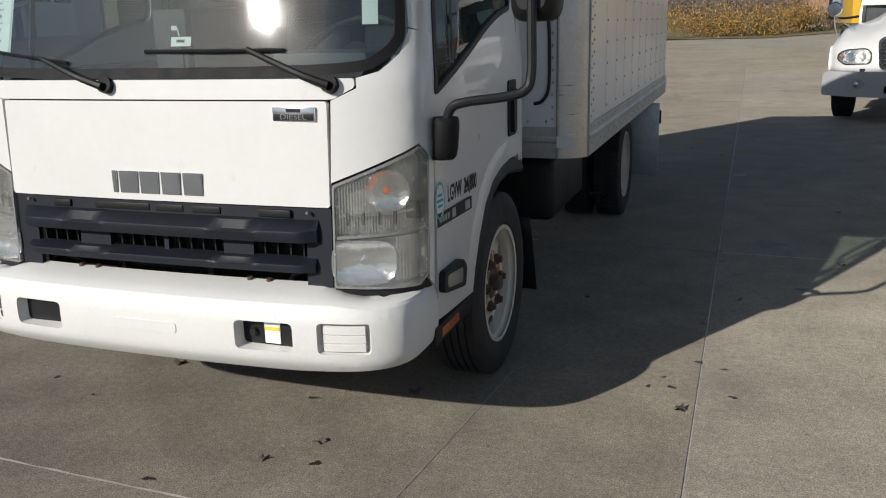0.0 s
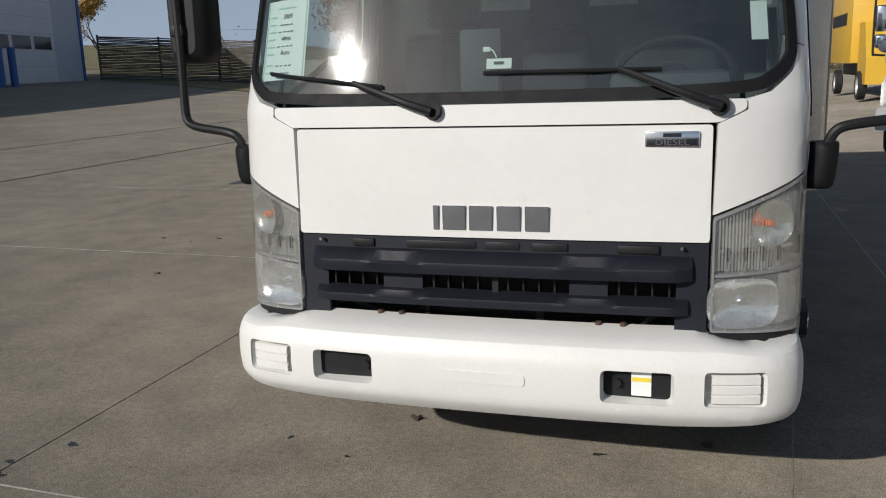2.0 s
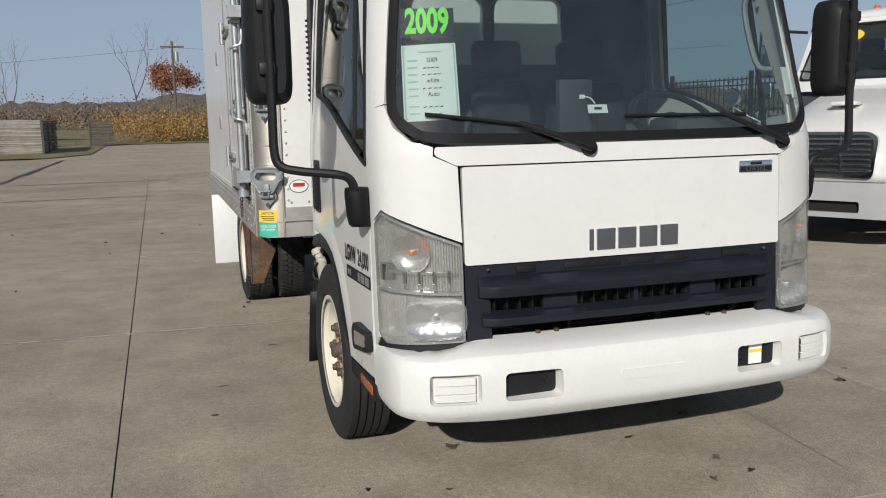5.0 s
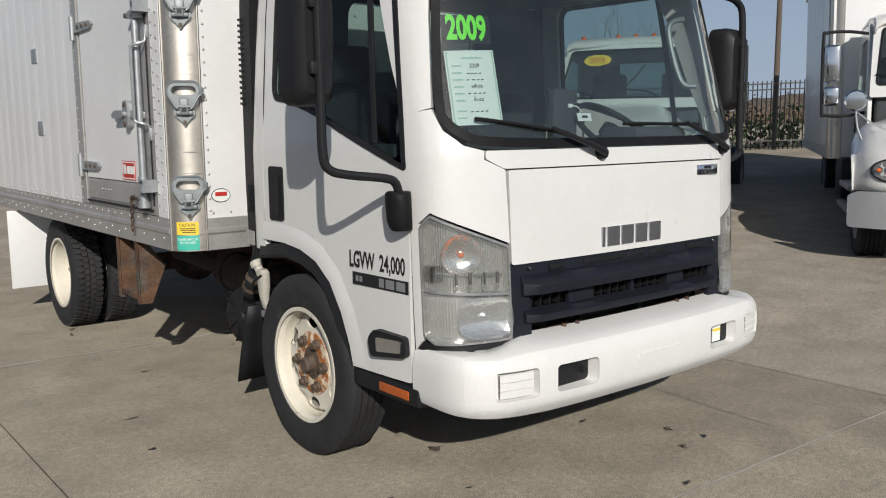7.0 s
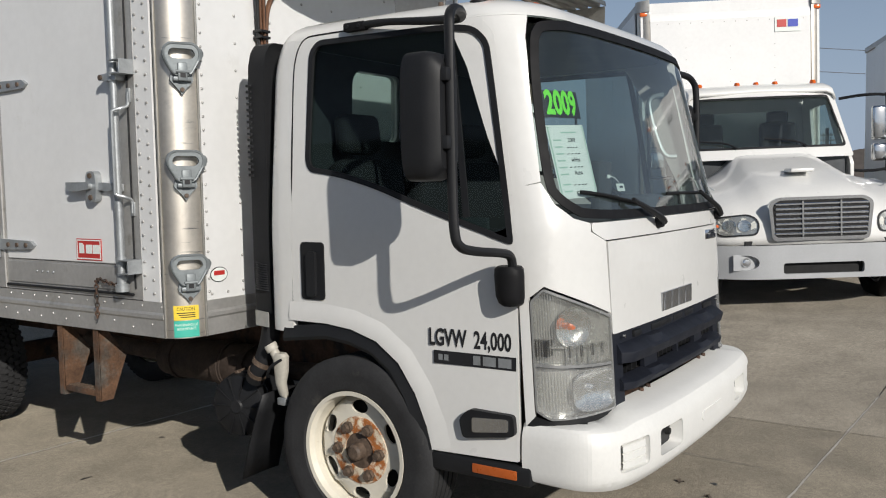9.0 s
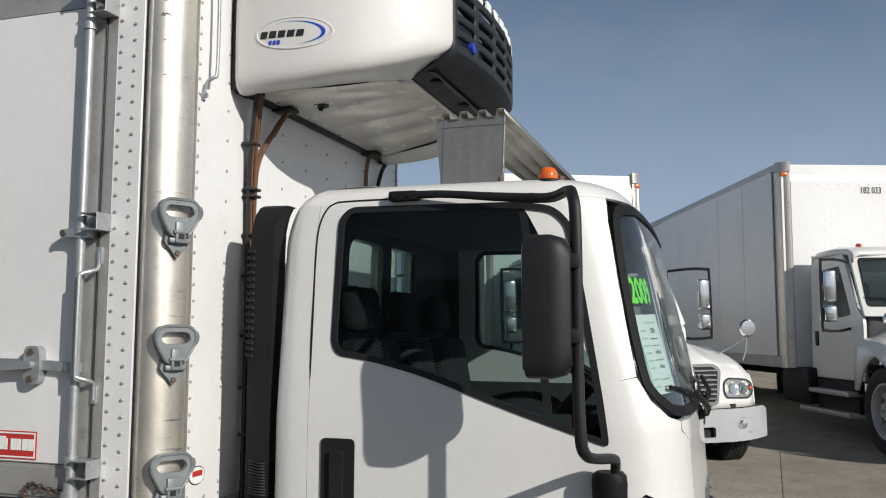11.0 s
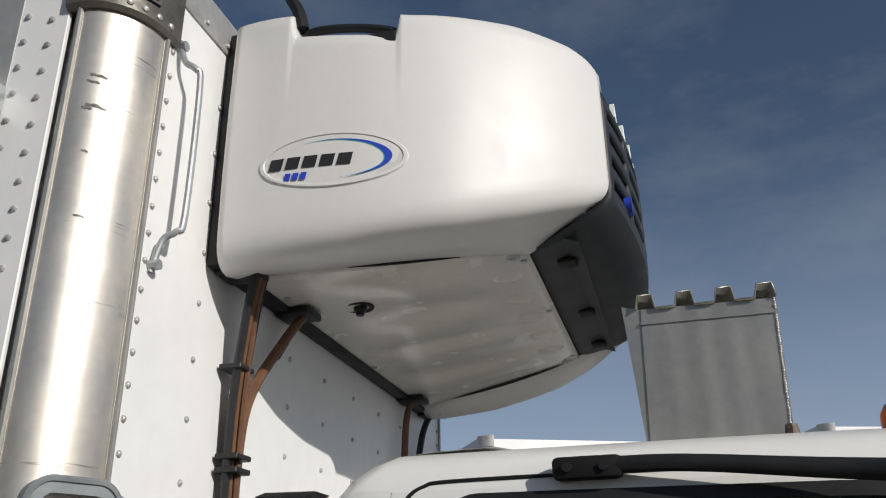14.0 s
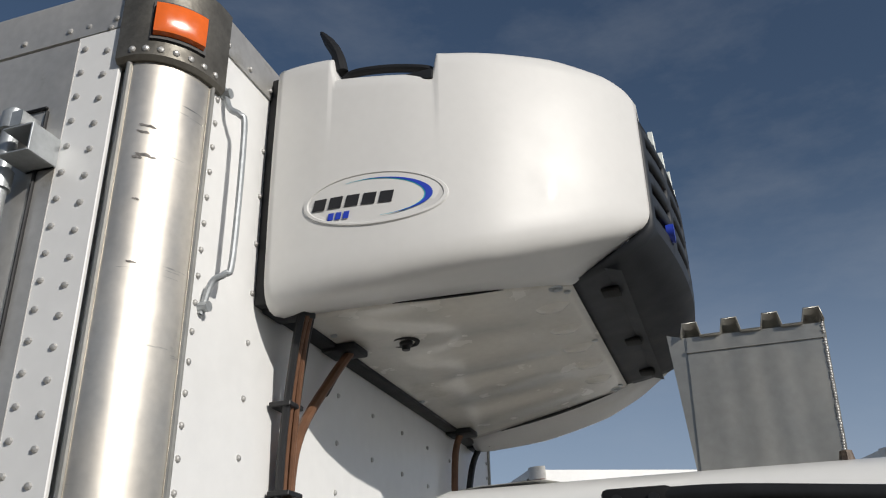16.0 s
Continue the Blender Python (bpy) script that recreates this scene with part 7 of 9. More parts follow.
# hoses on the front wall
for nm, material, r, pts in (("black_hose", CABLE, 0.010, [(-0.775, 1.945, 2.775), (-0.765, 1.965, 2.68), (-0.735, 2.00, 2.45), (-0.725, 2.005, 2.1), (-0.722, 2.005, 1.45), (-0.735, 2.00, 0.95)]),
                           ("copper_hose", COPPER, 0.009, [(-0.760, 1.940, 2.775), (-0.748, 1.965, 2.68), (-0.717, 2.00, 2.45), (-0.708, 2.005, 2.1), (-0.706, 2.005, 1.45), (-0.71, 2.00, 0.95)]),
                           ("copper_hose", COPPER, 0.008, [(-0.743, 1.940, 2.775), (-0.732, 1.96, 2.68), (-0.702, 1.99, 2.45), (-0.695, 1.995, 2.1), (-0.694, 1.995, 1.45)]),
                           ("black_hose", CABLE, 0.009, [(-0.728, 1.945, 2.775), (-0.718, 1.965, 2.68), (-0.690, 2.00, 2.45), (-0.682, 2.005, 2.1), (-0.680, 2.005, 1.45)]),
                           ("tan_strap", COPPER, 0.013, [(-0.46, 1.965, 2.77), (-0.52, 1.99, 2.68), (-0.64, 2.005, 2.52), (-0.672, 2.01, 2.36), (-0.672, 2.01, 2.05)]),
                           ("black_hose", CABLE, 0.011, [(-0.455, 1.96, 2.78), (-0.475, 1.985, 2.73), (-0.54, 1.995, 2.64)]),
                           ("tan_strap", COPPER, 0.013, [(0.57, 1.975, 2.79), (0.565, 2.005, 2.70), (0.555, 2.01, 2.45)]),
                           ("black_hose", CABLE, 0.013, [(0.83, 1.975, 2.80), (0.80, 2.005, 2.72), (0.75, 2.01, 2.62), (0.66, 2.01, 2.4)])):
    part(nm, tube(pts, r, 8), material, truck)
tb = bmesh.new()
for z in (2.56, 2.36, 2.33, 2.16, 1.98, 1.72, 1.5, 1.3):
    x = float(np.interp(z, (1.45, 2.1, 2.45, 2.68), (-0.700, -0.703, -0.712, -0.742)))
    add_box(tb, x - 0.034, x + 0.034, 1.972, 2.028, z - 0.006, z + 0.006, 0.002, 1)
pieces("cable_tie", tb, CABLE, truck)
hk = bmesh.new()
for x in (-0.775, -0.46, 0.57, 0.83):
    add_box(hk, x - 0.045, x + 0.045, 1.93, 2.03, 2.766, 2.786, 0.005)
pieces("hose_bracket", hk, BLACKP, truck)
ROUND.clear()

# ---------- roof deflector frame and beacon ----------
rack = thing("roof_deflector", "bare aluminium deflector with a ribbed sheet on the cab roof", "deflector")
RZ0, RZ1, RX = 2.318, 2.575, 0.812
for sd in (-1, 1):
    pl = part("end_plate", panel([(0.832, RZ0 - 0.01), (1.083, RZ0), (1.075, RZ1 + 0.002), (0.823, RZ1)], lambda u, v, w, sd=sd: Vector((sd * (RX - 0.003 + w + 0.0004 * math.sin(u * 105) * math.sin((u - 0.83) * 12)), u, v)), 0.006, us=steps(0.834, 1.092, 48)), ALUB, rack, "welded aluminium end plate")
    part("plate_fold", box(*span(sd, RX - 0.004, RX + 0.006), 0.826, 1.078, RZ1 - 0.030, RZ1 - 0.024), ALUB, pl)
    part("plate_flange", prism([(1.083, RZ0), (1.090, RZ0), (1.112, RZ1 + 0.012), (1.075, RZ1 + 0.002)], sd * RX, sd * RX - sd * 0.05, lambda u, v, w: Vector((w, u, v))), ALUB, pl)
    wb = bmesh.new()
    random.seed(5)
    for i in range(52):
        p = Vector((sd * (RX + 0.003), 0.836 - 0.009 * i / 51 + 0.0012 * random.random(), RZ0 + (RZ1 - RZ0) * i / 51))
        rivet(wb, p, (sd, 0, 0), 0.0022 + 0.0014 * random.random())
    stuff(part("weld_bead", wb, ALU2, pl))
prof = []
y0, y1 = 0.822, 1.086
for i in range(4):
    a = y0 + i * (y1 - y0 - 0.040) / 3
    prof += [(a, RZ1 + 0.003), (a + 0.005, RZ1 + 0.030), (a + 0.034, RZ1 + 0.030), (a + 0.040, RZ1 + 0.003)]
rr = [[Vector((x, y, z)) for y, z in prof] for x in (-RX - 0.012, RX + 0.012)]
rb = loft(rr, closed=False)
sh = part("ribbed_sheet", rb, ALUB, rack, "ribbed aluminium sheet")
mo = sh.modifiers.new("thickness", "SOLIDIFY")
mo.thickness = 0.003
beacon = thing("roof_beacon", "orange dome marker lamp on the cab roof", "marker lamp", "cab roof marker lamps")
part("beacon_base", lathe([(0.043, 0.0), (0.043, 0.012), (0.037, 0.016)], 24, pose(-0.83, 0.655, 2.298)), BLACKP, beacon)
part("beacon_dome", lathe([(0.036, 0.014), (0.037, 0.026), (0.035, 0.042), (0.027, 0.056), (0.014, 0.063), (0.0, 0.065)], 24, pose(-0.83, 0.655, 2.298)), AMBER, beacon)
for x in (-0.4, 0.0, 0.4, 0.83):
    bcn = copy_thing(beacon, pose(x + 0.83, -0.02 if abs(x) < 0.5 else 0.0, 0.012 if abs(x) < 0.5 else 0))
sb3 = bmesh.new()
for x, y in ((-0.70, 0.95), (-0.80, 0.60), (-0.84, 0.80)):
    add_cyl(sb3, (x, y, 2.265), (x, y, 2.292), 0.014, 0.010, n=8)
pieces("roof_bolt", sb3, HUB, truck)

# ---------- papers in the windscreen ----------
def on_glass(x, z, o=0.008):
    s = s_of_x(abs(x)) * (1 if x >= 0 else -1)
    return shell(s, z, o)
def glass_frame(x, z, o=0.008):
    p = on_glass(x, z, o)
    return face_to(p, on_glass(x + 0.05, z, o) - on_glass(x - 0.05, z, o), on_glass(x, z + 0.05, o) - on_glass(x, z - 0.05, o))
def lay(bm2, x, z, o, tilt=0.0):
    """Bend a flat drawing in xy onto the inside of the windscreen."""
    s0 = s_of_x(abs(x)) * (1 if x >= 0 else -1)
    c, s = math.cos(tilt), math.sin(tilt)
    for v in bm2.verts:
        u, w = v.co.x * c - v.co.y * s, v.co.x * s + v.co.y * c
        v.co = shell(s0 + u, z + w * 0.97, o - v.co.z)
    return bm2
def flat(u0, u1, v0, v1, w, n=6):
    return panel([(u0, v0), (u1, v0), (u1, v1), (u0, v1)], lambda a, b, q: Vector((a, b, w)), 0.0, us=steps(u0, u1, n))
sheet = thing("price_sheet", "handwritten white information sheet behind the windscreen", "paper sheet")
SX, SZ, TL = -0.805, 1.665, radians(2)
part("paper", lay(flat(-0.108, 0.108, -0.145, 0.145, 0.0), SX, SZ, 0.010, TL), PAPER, sheet)
part("printed_border", lay(panel(rect(-0.103, 0.103, -0.140, 0.140), lambda a, b, q: Vector((a, b, 0.001)), 0.0, holes=[rect(-0.097, 0.097, -0.134, 0.134)]), SX, SZ, 0.010, TL), PALEINK, sheet)
for v in (0.115, 0.085, 0.058, 0.031, 0.004, -0.023, -0.05, -0.09, -0.117):
    part("printed_field", lay(flat(-0.085 if v < 0.11 else -0.04, -0.045 if v < 0.11 else 0.05, v - 0.003, v + 0.003, 0.001, 2), SX, SZ, 0.010, TL), PALEINK, sheet)
for tx, dz in (("2009", 0.084), (None, 0.058), (None, 0.033), ("white", 0.006), (None, -0.020), ("Auto", -0.046), (None, -0.090), (None, -0.117)):
    if tx:
        part("handwriting", lay(moved(letters(tx, 0.025, 0.0, 0.9), Matrix.Translation((0.012, dz, 0.0015))), SX, SZ, 0.010, TL), INK, sheet)
    else:
        for k in range(4):
            u = -0.028 + k * 0.019 + 0.004 * math.sin(9 * dz * 40 + k)
            part("handwriting_bar", lay(panel([(u, dz - 0.006), (u + 0.012, dz - 0.004), (u + 0.0135, dz), (u + 0.002, dz - 0.002)], lambda a, b, q: Vector((a, b, 0.0015)), 0.0), SX, SZ, 0.010, TL), INK, sheet)
year = thing("year_sticker", "fluorescent green year numerals on a black backing", "sticker")
YX, YZ = -0.812, 1.888
part("numerals", lay(moved(letters("2009", 0.132, 0.0, 0.66, 0.005), Matrix.Translation((0, 0, 0.002))), YX, YZ, 0.008), GREEN, year)
part("backing", lay(flat(-0.108, 0.108, -0.057, 0.053, 0.0), YX, YZ, 0.008), INK, year)
st = thing("inspection_sticker", "pale green inspection sticker in the windscreen corner", "sticker")
part("sticker", lay(flat(-0.028, 0.028, -0.06, 0.06, 0.0, 2), 0.85, 1.66, 0.008), PAPER, st)


# ---------- neighbouring trucks ----------
def bonnet_section(y):
    """Half-width and height of the conventional bonnet at y."""
    t = min(1.0, max(0.0, (y - 0.12) / 1.5))
    return 0.62 + 0.22 * t, 1.30 + 0.33 * math.sin(t * math.pi / 2)


def conventional_truck(label, at, boxed=True, box_h=3.75, roof_lamps=True, group="trucks parked in the row", mirrored_ball=True):
    """White bonneted box truck facing -y with its bumper at y = 0."""
    t = thing("box_truck", label, "truck", group, at=at)
    # bonnet with its wings as one pressing
    def nose_y(x, z):
        return float(np.interp(x, [0, 0.45, 0.62, 0.80, 0.95, 1.03, 1.11], [0.09, 0.12, 0.155, 0.20, 0.28, 0.36, 0.55])) + float(np.interp(z, [0.72, 0.92, 1.02, 1.10], [0.0, 0.02, 0.07, 0.14]))
    def front_z(x):
        return 1.13 - 0.09 * min(1.0, max(0.0, (x - 0.42) / 0.22))
    def skin(x, i):
        """Point of the pressing: rows 0 to 5 up the nose, then back to the windscreen."""
        a = abs(x)
        zf = front_z(a)
        if i <= 5:
            z = 0.70 + (zf - 0.70) * i / 5
            return Vector((x, nose_y(a, z), z))
        q = (i - 5) / 10
        yf = nose_y(a, zf)
        y = yf + (1.72 - yf) * q
        mid = zf + 0.55 * q ** 0.66
        wing = zf + 0.31 * math.sin(min(1.0, q * 1.25 + 0.05) * math.pi / 2) - 0.02 * q
        k = min(1.0, max(0.0, (a - 0.38) / 0.60))
        k = k * k * (3 - 2 * k)
        z = mid * (1 - k) + wing * k - 0.12 * max(0.0, (a - 0.98) / 0.14) ** 2
        return Vector((x, y, z))
    xs_ = [-1.12, -1.10, -1.06, -1.0, -0.92, -0.84, -0.76, -0.70, -0.65, -0.60, -0.55, -0.50, -0.44, -0.30, -0.15]
    xs_ = xs_ + [0.0] + [-x for x in xs_[::-1]]
    rings = []
    for i in range(16):
        row = [skin(x, i) for x in xs_]
        for e, sg in ((0, -1), (-1, 1)):
            p = row[e]
            arch = 0.5 + math.sqrt(max(0.0, 0.62 ** 2 - (p.y - 1.0) ** 2)) if abs(p.y - 1.0) < 0.62 else 0.70
            low = Vector((sg * 1.135, p.y, min(p.z - 0.02, max(0.70, arch)) if p.y > 0.42 else min(p.z, 0.70)))
            half = Vector((sg * 1.14, p.y, (low.z + p.z) / 2))
            row = [low, half] + row if e == 0 else row + [half, low]
        rings.append(row)
    sh = part("bonnet", loft(rings, closed=False), WHITE, t)
    sh.modifiers.new("thickness", "SOLIDIFY").thickness = 0.02
    part("bonnet_scoop", box(-0.12, 0.12, 0.60, 0.85, 1.43, 1.475, 0.02), WHITE, t)
    gr = part("radiator_grille", prism(rounded([(-0.46, 0.74), (0.46, 0.74), (0.50, 1.12), (0.42, 1.18), (-0.42, 1.18), (-0.50, 1.12)], 0.05), 0.07, 0.12, lambda u, v, w: Vector((u, w, v))), CHROME, t, "chrome slatted radiator grille")
    # Dark sheet on the grille face, shade between the slats as colour.
    part("grille_void", prism(rounded([(-0.43, 0.775), (0.43, 0.775), (0.46, 1.10), (0.40, 1.15), (-0.40, 1.15), (-0.46, 1.10)], 0.04), 0.062, 0.069, lambda u, v, w: Vector((u, w, v))), VOID, gr)
    for k in range(7):
        part("grille_slat", box(-0.44, 0.44, 0.045, 0.068, 0.80 + k * 0.05, 0.822 + k * 0.05, 0.006, 1), CHROME, gr)
    for x in (-0.18, 0.18):
        part("grille_upright", box(x - 0.008, x + 0.008, 0.04, 0.066, 0.78, 1.14), CHROME, gr)
    for sd in (-1, 1):
        put = lambda q: (lambda u, v, w, sd=sd: Vector((sd * u, nose_y(u, v) - q + w, v)))
        shape = [(0.60, 0.815), (0.90, 0.80), (1.00, 0.865), (0.985, 0.94), (0.90, 0.985), (0.66, 1.005), (0.585, 0.96), (0.575, 0.88)]
        grow_by = lambda d: rounded([(0.79 + (x - 0.79) * (1 + d / 0.21), 0.90 + (z - 0.90) * (1 + d / 0.10)) for x, z in shape], 0.04)
        hl = part("headlamp", panel(grow_by(0.0), put(0.003), 0.002, us=steps(0.55, 1.02, 8)), LAMPBACK, t, "swept-back clear headlamp")
        for u, r, name in ((0.70, 0.062, "reflector"), (0.835, 0.062, "reflector"), (0.945, 0.036, "indicator")):
            ry = nose_y(u, 0.9)
            part(name, panel([(u + r * math.cos(a), 0.90 + 0.95 * r * math.sin(a)) for a in (2 * math.pi * i / 18 for i in range(18))], lambda a, b, w, u=u, r=r, sd=sd: Vector((sd * a, nose_y(a, b) - 0.012 + 0.006 * (1 - ((a - u) ** 2 + (b - 0.9) ** 2) / r ** 2), b)), 0.0, us=steps(u - r, u + r, 5), vs=steps(0.9 - r, 0.9 + r, 5)), FROST, hl)
        part("indicator_bulb", lathe([(0.0, -0.026), (0.014, -0.022), (0.018, -0.010), (0.018, 0.0)], 14, Matrix.Translation((sd * 0.945, nose_y(0.945, 0.9) - 0.004, 0.90)) @ Matrix.Rotation(radians(-90), 4, "X")), AMBER, hl)
        part("lens", panel(grow_by(0.004), put(0.030), 0.0, us=steps(0.55, 1.02, 8)), LENS, hl)
        part("bezel", panel(grow_by(0.014), put(0.014), 0.010, holes=[grow_by(0.0)], us=steps(0.55, 1.02, 8)), BLACKP, hl)
        # cab side with its window
        door = part("cab_door", panel(rounded([(1.70, 0.80), (3.20, 0.80), (3.22, 2.30), (3.12, 2.42), (2.30, 2.42), (1.86, 1.70), (1.70, 1.55)], 0.05), lambda y, z, w, sd=sd: Vector((sd * (1.0 - 0.06 * max(0, z - 1.5) - w), y, z)), 0.04, holes=[rounded([(2.02, 1.62), (2.92, 1.55), (2.94, 2.25), (2.38, 2.27)], 0.05)]), WHITE, t)
        part("door_glass", panel(rounded([(2.0, 1.60), (2.94, 1.53), (2.96, 2.27), (2.37, 2.29)], 0.05), lambda y, z, w, sd=sd: Vector((sd * (0.985 - 0.06 * max(0, z - 1.5)), y, z)), 0.0), SIDEGLASS, door)
        part("door_handle", box(sd * 1.0 - 0.012, sd * 1.0 + 0.012, 2.96, 3.06, 1.22, 1.42, 0.02), BLACKP, door)
        st = part("step_box", box(sd * 0.90 - 0.24, sd * 0.90 + 0.24, 3.05, 3.95, 0.42, 0.92, 0.04, 3), BLACKP, t, "dark battery box with grey steps")
        part("step_board", box(sd * 1.0 - 0.16, sd * 1.0 + 0.20, 1.85, 3.0, 0.60, 0.66, 0.01), ALU2, st)
        part("step_board", box(sd * 1.0 - 0.16, sd * 1.0 + 0.22, 1.85, 3.3, 0.34, 0.40, 0.01), ALU2, st)
        part("step_skirt", box(sd * 1.0 - 0.02, sd * 1.0 + 0.06, 1.85, 3.0, 0.38, 0.78), BLACKP, st)
        # mirrors
        mr = part("door_mirror", tube([(sd * 0.98, 2.1, 2.30), (sd * 1.2, 1.95, 2.32), (sd * 1.42, 1.86, 2.31), (sd * 1.46, 1.85, 2.24), (sd * 1.46, 1.85, 1.50), (sd * 1.42, 1.86, 1.43), (sd * 1.2, 1.95, 1.42), (sd * 1.0, 2.05, 1.45)], 0.018), BLACKP, t, "chrome west-coast mirror on a black frame")
        part("mirror_head", box(sd * 1.36 - 0.085, sd * 1.36 + 0.085, 1.80, 1.88, 1.78, 2.18, 0.03, 3), CHROME, mr)
        part("mirror_head", box(sd * 1.36 - 0.085, sd * 1.36 + 0.085, 1.79, 1.89, 1.53, 1.74, 0.035, 3), CHROME, mr)
        part("mirror_face", box(sd * 1.36 - 0.07, sd * 1.36 + 0.07, 1.883, 1.887, 1.80, 2.16), MIRROR, mr)
        ball = part("wing_mirror", lathe([(0.0, -0.10), (0.05, -0.09), (0.085, -0.055), (0.10, 0.0), (0.085, 0.03), (0.0, 0.035)], 24, Matrix.Translation((sd * 1.12, 0.60, 1.55)) @ Matrix.Rotation(radians(90), 4, "X")), CHROME, t, "round fender mirror on a tripod")
        part("stalk", tube([(sd * 1.12, 0.62, 1.49), (sd * 1.10, 0.62, 1.30), (sd * 1.06, 0.62, 1.18)], 0.009), GALV, ball)
        part("stalk", tube([(sd * 1.12, 0.62, 1.45), (sd * 0.98, 0.70, 1.34), (sd * 0.86, 0.76, 1.27)], 0.008), GALV, ball)
        wheel("front_wheel", t, (sd * 1.03, 0.98, 0.50), 0.50, 0.28, sd, 0.05, RIMP, False)
        for k, x in enumerate((0.93, 0.60)):
            wheel("rear_wheel", t, (sd * x, 7.6, 0.50), 0.50, 0.27, sd, -0.05, RIMP, False, out=(k == 0))
    # cab shell
    ws = rounded([(-0.93, 1.72), (0.93, 1.72), (0.84, 2.36), (-0.84, 2.36)], 0.06)
    def screen(x, z, w):
        return Vector((x, 1.60 + (z - 1.66) * 0.62 + 0.10 * (x / 0.95) ** 2 + w, z))
    part("screen_frame", panel(rounded([(-0.99, 1.60), (0.99, 1.60), (0.91, 2.45), (-0.91, 2.45)], 0.03), screen, 0.05, holes=[ws], us=steps(-1, 1, 10)), WHITE, t)
    part("windscreen", panel(rounded([(-0.95, 1.70), (0.95, 1.70), (0.86, 2.38), (-0.86, 2.38)], 0.06), lambda x, z, w: screen(x, z, 0.02), 0.0, us=steps(-1, 1, 10)), GLASS, t)
    part("screen_seal", panel(ws, lambda x, z, w: screen(x, z, -0.006 + w), 0.012, holes=[rounded([(-0.905, 1.745), (0.905, 1.745), (0.82, 2.335), (-0.82, 2.335)], 0.05)], us=steps(-1, 1, 10)), BLACKP, t)
    for x in (-0.42, 0.42):
        part("wiper", tube([screen(x, 1.73, -0.03), screen(x - 0.15, 1.80, -0.02), screen(x - 0.5, 1.84, -0.015)], 0.011, 6), BLACKP, t)
    roof = []
    for y, z, w in ((2.06, 2.40, 0.90), (2.10, 2.46, 0.90), (2.22, 2.51, 0.90), (2.6, 2.54, 0.92), (3.1, 2.53, 0.92), (3.22, 2.48, 0.91)):
        roof.append([Vector((-w - 0.03, y, z - 0.10)), Vector((-w, y, z - 0.03)), Vector((-w + 0.08, y, z)), Vector((0, y, z + 0.015)), Vector((w - 0.08, y, z)), Vector((w, y, z - 0.03)), Vector((w + 0.03, y, z - 0.10))])
    part("cab_roof", loft(roof, closed=False), WHITE, t).modifiers.new("thickness", "SOLIDIFY").thickness = 0.03
    part("cab_rear", panel(rect(-0.97, 0.97, 0.8, 2.48), lambda x, z, w: Vector((x * (1 - 0.04 * max(0, z - 1.5)), 3.22 + w, z)), 0.03, holes=[rect(-0.5, 0.5, 1.7, 2.25, 0.05)]), WHITE, t)
    part("rear_glass", panel(rect(-0.51, 0.51, 1.69, 2.26), lambda x, z, w: Vector((x, 3.235, z)), 0.0), SIDEGLASS, t)
    part("cab_floor", box(-0.96, 0.96, 1.7, 3.2, 0.78, 0.9), VOID, t)
    part("dashboard", box(-0.92, 0.92, 1.72, 2.15, 1.2, 1.66, 0.05), CABIN, t)
    part("steering_wheel", moved(add_tube(bmesh.new(), [(0.23 * math.cos(a), 0.23 * math.sin(a), 0) for a in (2 * math.pi * i / 28 for i in range(29))], 0.016, 6), pose(0.45, 2.32, 1.62, 35, 0, 0)), BLACKP, t)
    for x in (-0.5, 0.5):
        s = part("seat", moved(box(-0.25, 0.25, -0.08, 0.08, 0.0, 0.85, 0.06, 3), pose(x, 2.88, 1.25, -8, 0, 0)), SEAT, t)
        part("headrest", box(x - 0.14, x + 0.14, 2.95, 3.06, 2.08, 2.24, 0.04, 3), SEAT, s)
    # bumper
    bp = part("bumper", panel(rounded([(-1.18, 0.36), (1.18, 0.36), (1.18, 0.66), (1.1, 0.70), (-1.1, 0.70), (-1.18, 0.66)], 0.03), lambda x, z, w: Vector((x, 0.0 + 0.85 * max(0.0, abs(x) - 0.55) ** 1.7 + w, z)), 0.05, holes=[rect(-0.38, 0.38, 0.41, 0.52, 0.03)] + [[(sx + 0.115 * math.cos(a), 0.53 + 0.075 * math.sin(a)) for a in (2 * math.pi * i / 20 for i in range(20))] for sx in (-0.72, 0.72)], us=steps(-1.18, 1.18, 20)), BUMPG, t, "pale grey bumper with round fog lamps")
    part("bumper_mesh", box(-0.40, 0.40, 0.06, 0.075, 0.40, 0.53), VOID, bp)
    part("bumper_gap", box(-0.70, 0.70, 0.16, 0.24, 0.66, 0.74), BLACKP, bp)
    for sx in (-0.72, 0.72):
        part("fog_recess", box(sx - 0.12, sx + 0.12, 0.065, 0.085, 0.45, 0.61), BUMPG, bp)
        part("fog_lamp", lathe([(0.0, -0.03), (0.035, -0.025), (0.05, 0.0), (0.05, 0.02)], 20, Matrix.Translation((sx, 0.06, 0.53)) @ Matrix.Rotation(radians(-90), 4, "X")), FROST, bp)
    if roof_lamps:
        for x in (-0.72, -0.24, 0.0, 0.24, 0.72):
            part("roof_lamp", lathe([(0.034, 0.0), (0.036, 0.02), (0.026, 0.042), (0.0, 0.047)], 14, Matrix.Translation((x, 2.28, 2.515)) @ Matrix.Diagonal((1, 1.6, 1, 1))), AMBER, t, "orange roof lamp")
    fb = bmesh.new()
    for sd in (-1, 1):
        add_box(fb, sd * 0.42 - 0.04, sd * 0.42 + 0.04, 0.3, 9.0, 0.72, 0.98)
    part("chassis_frame", fb, BLACKP, t)
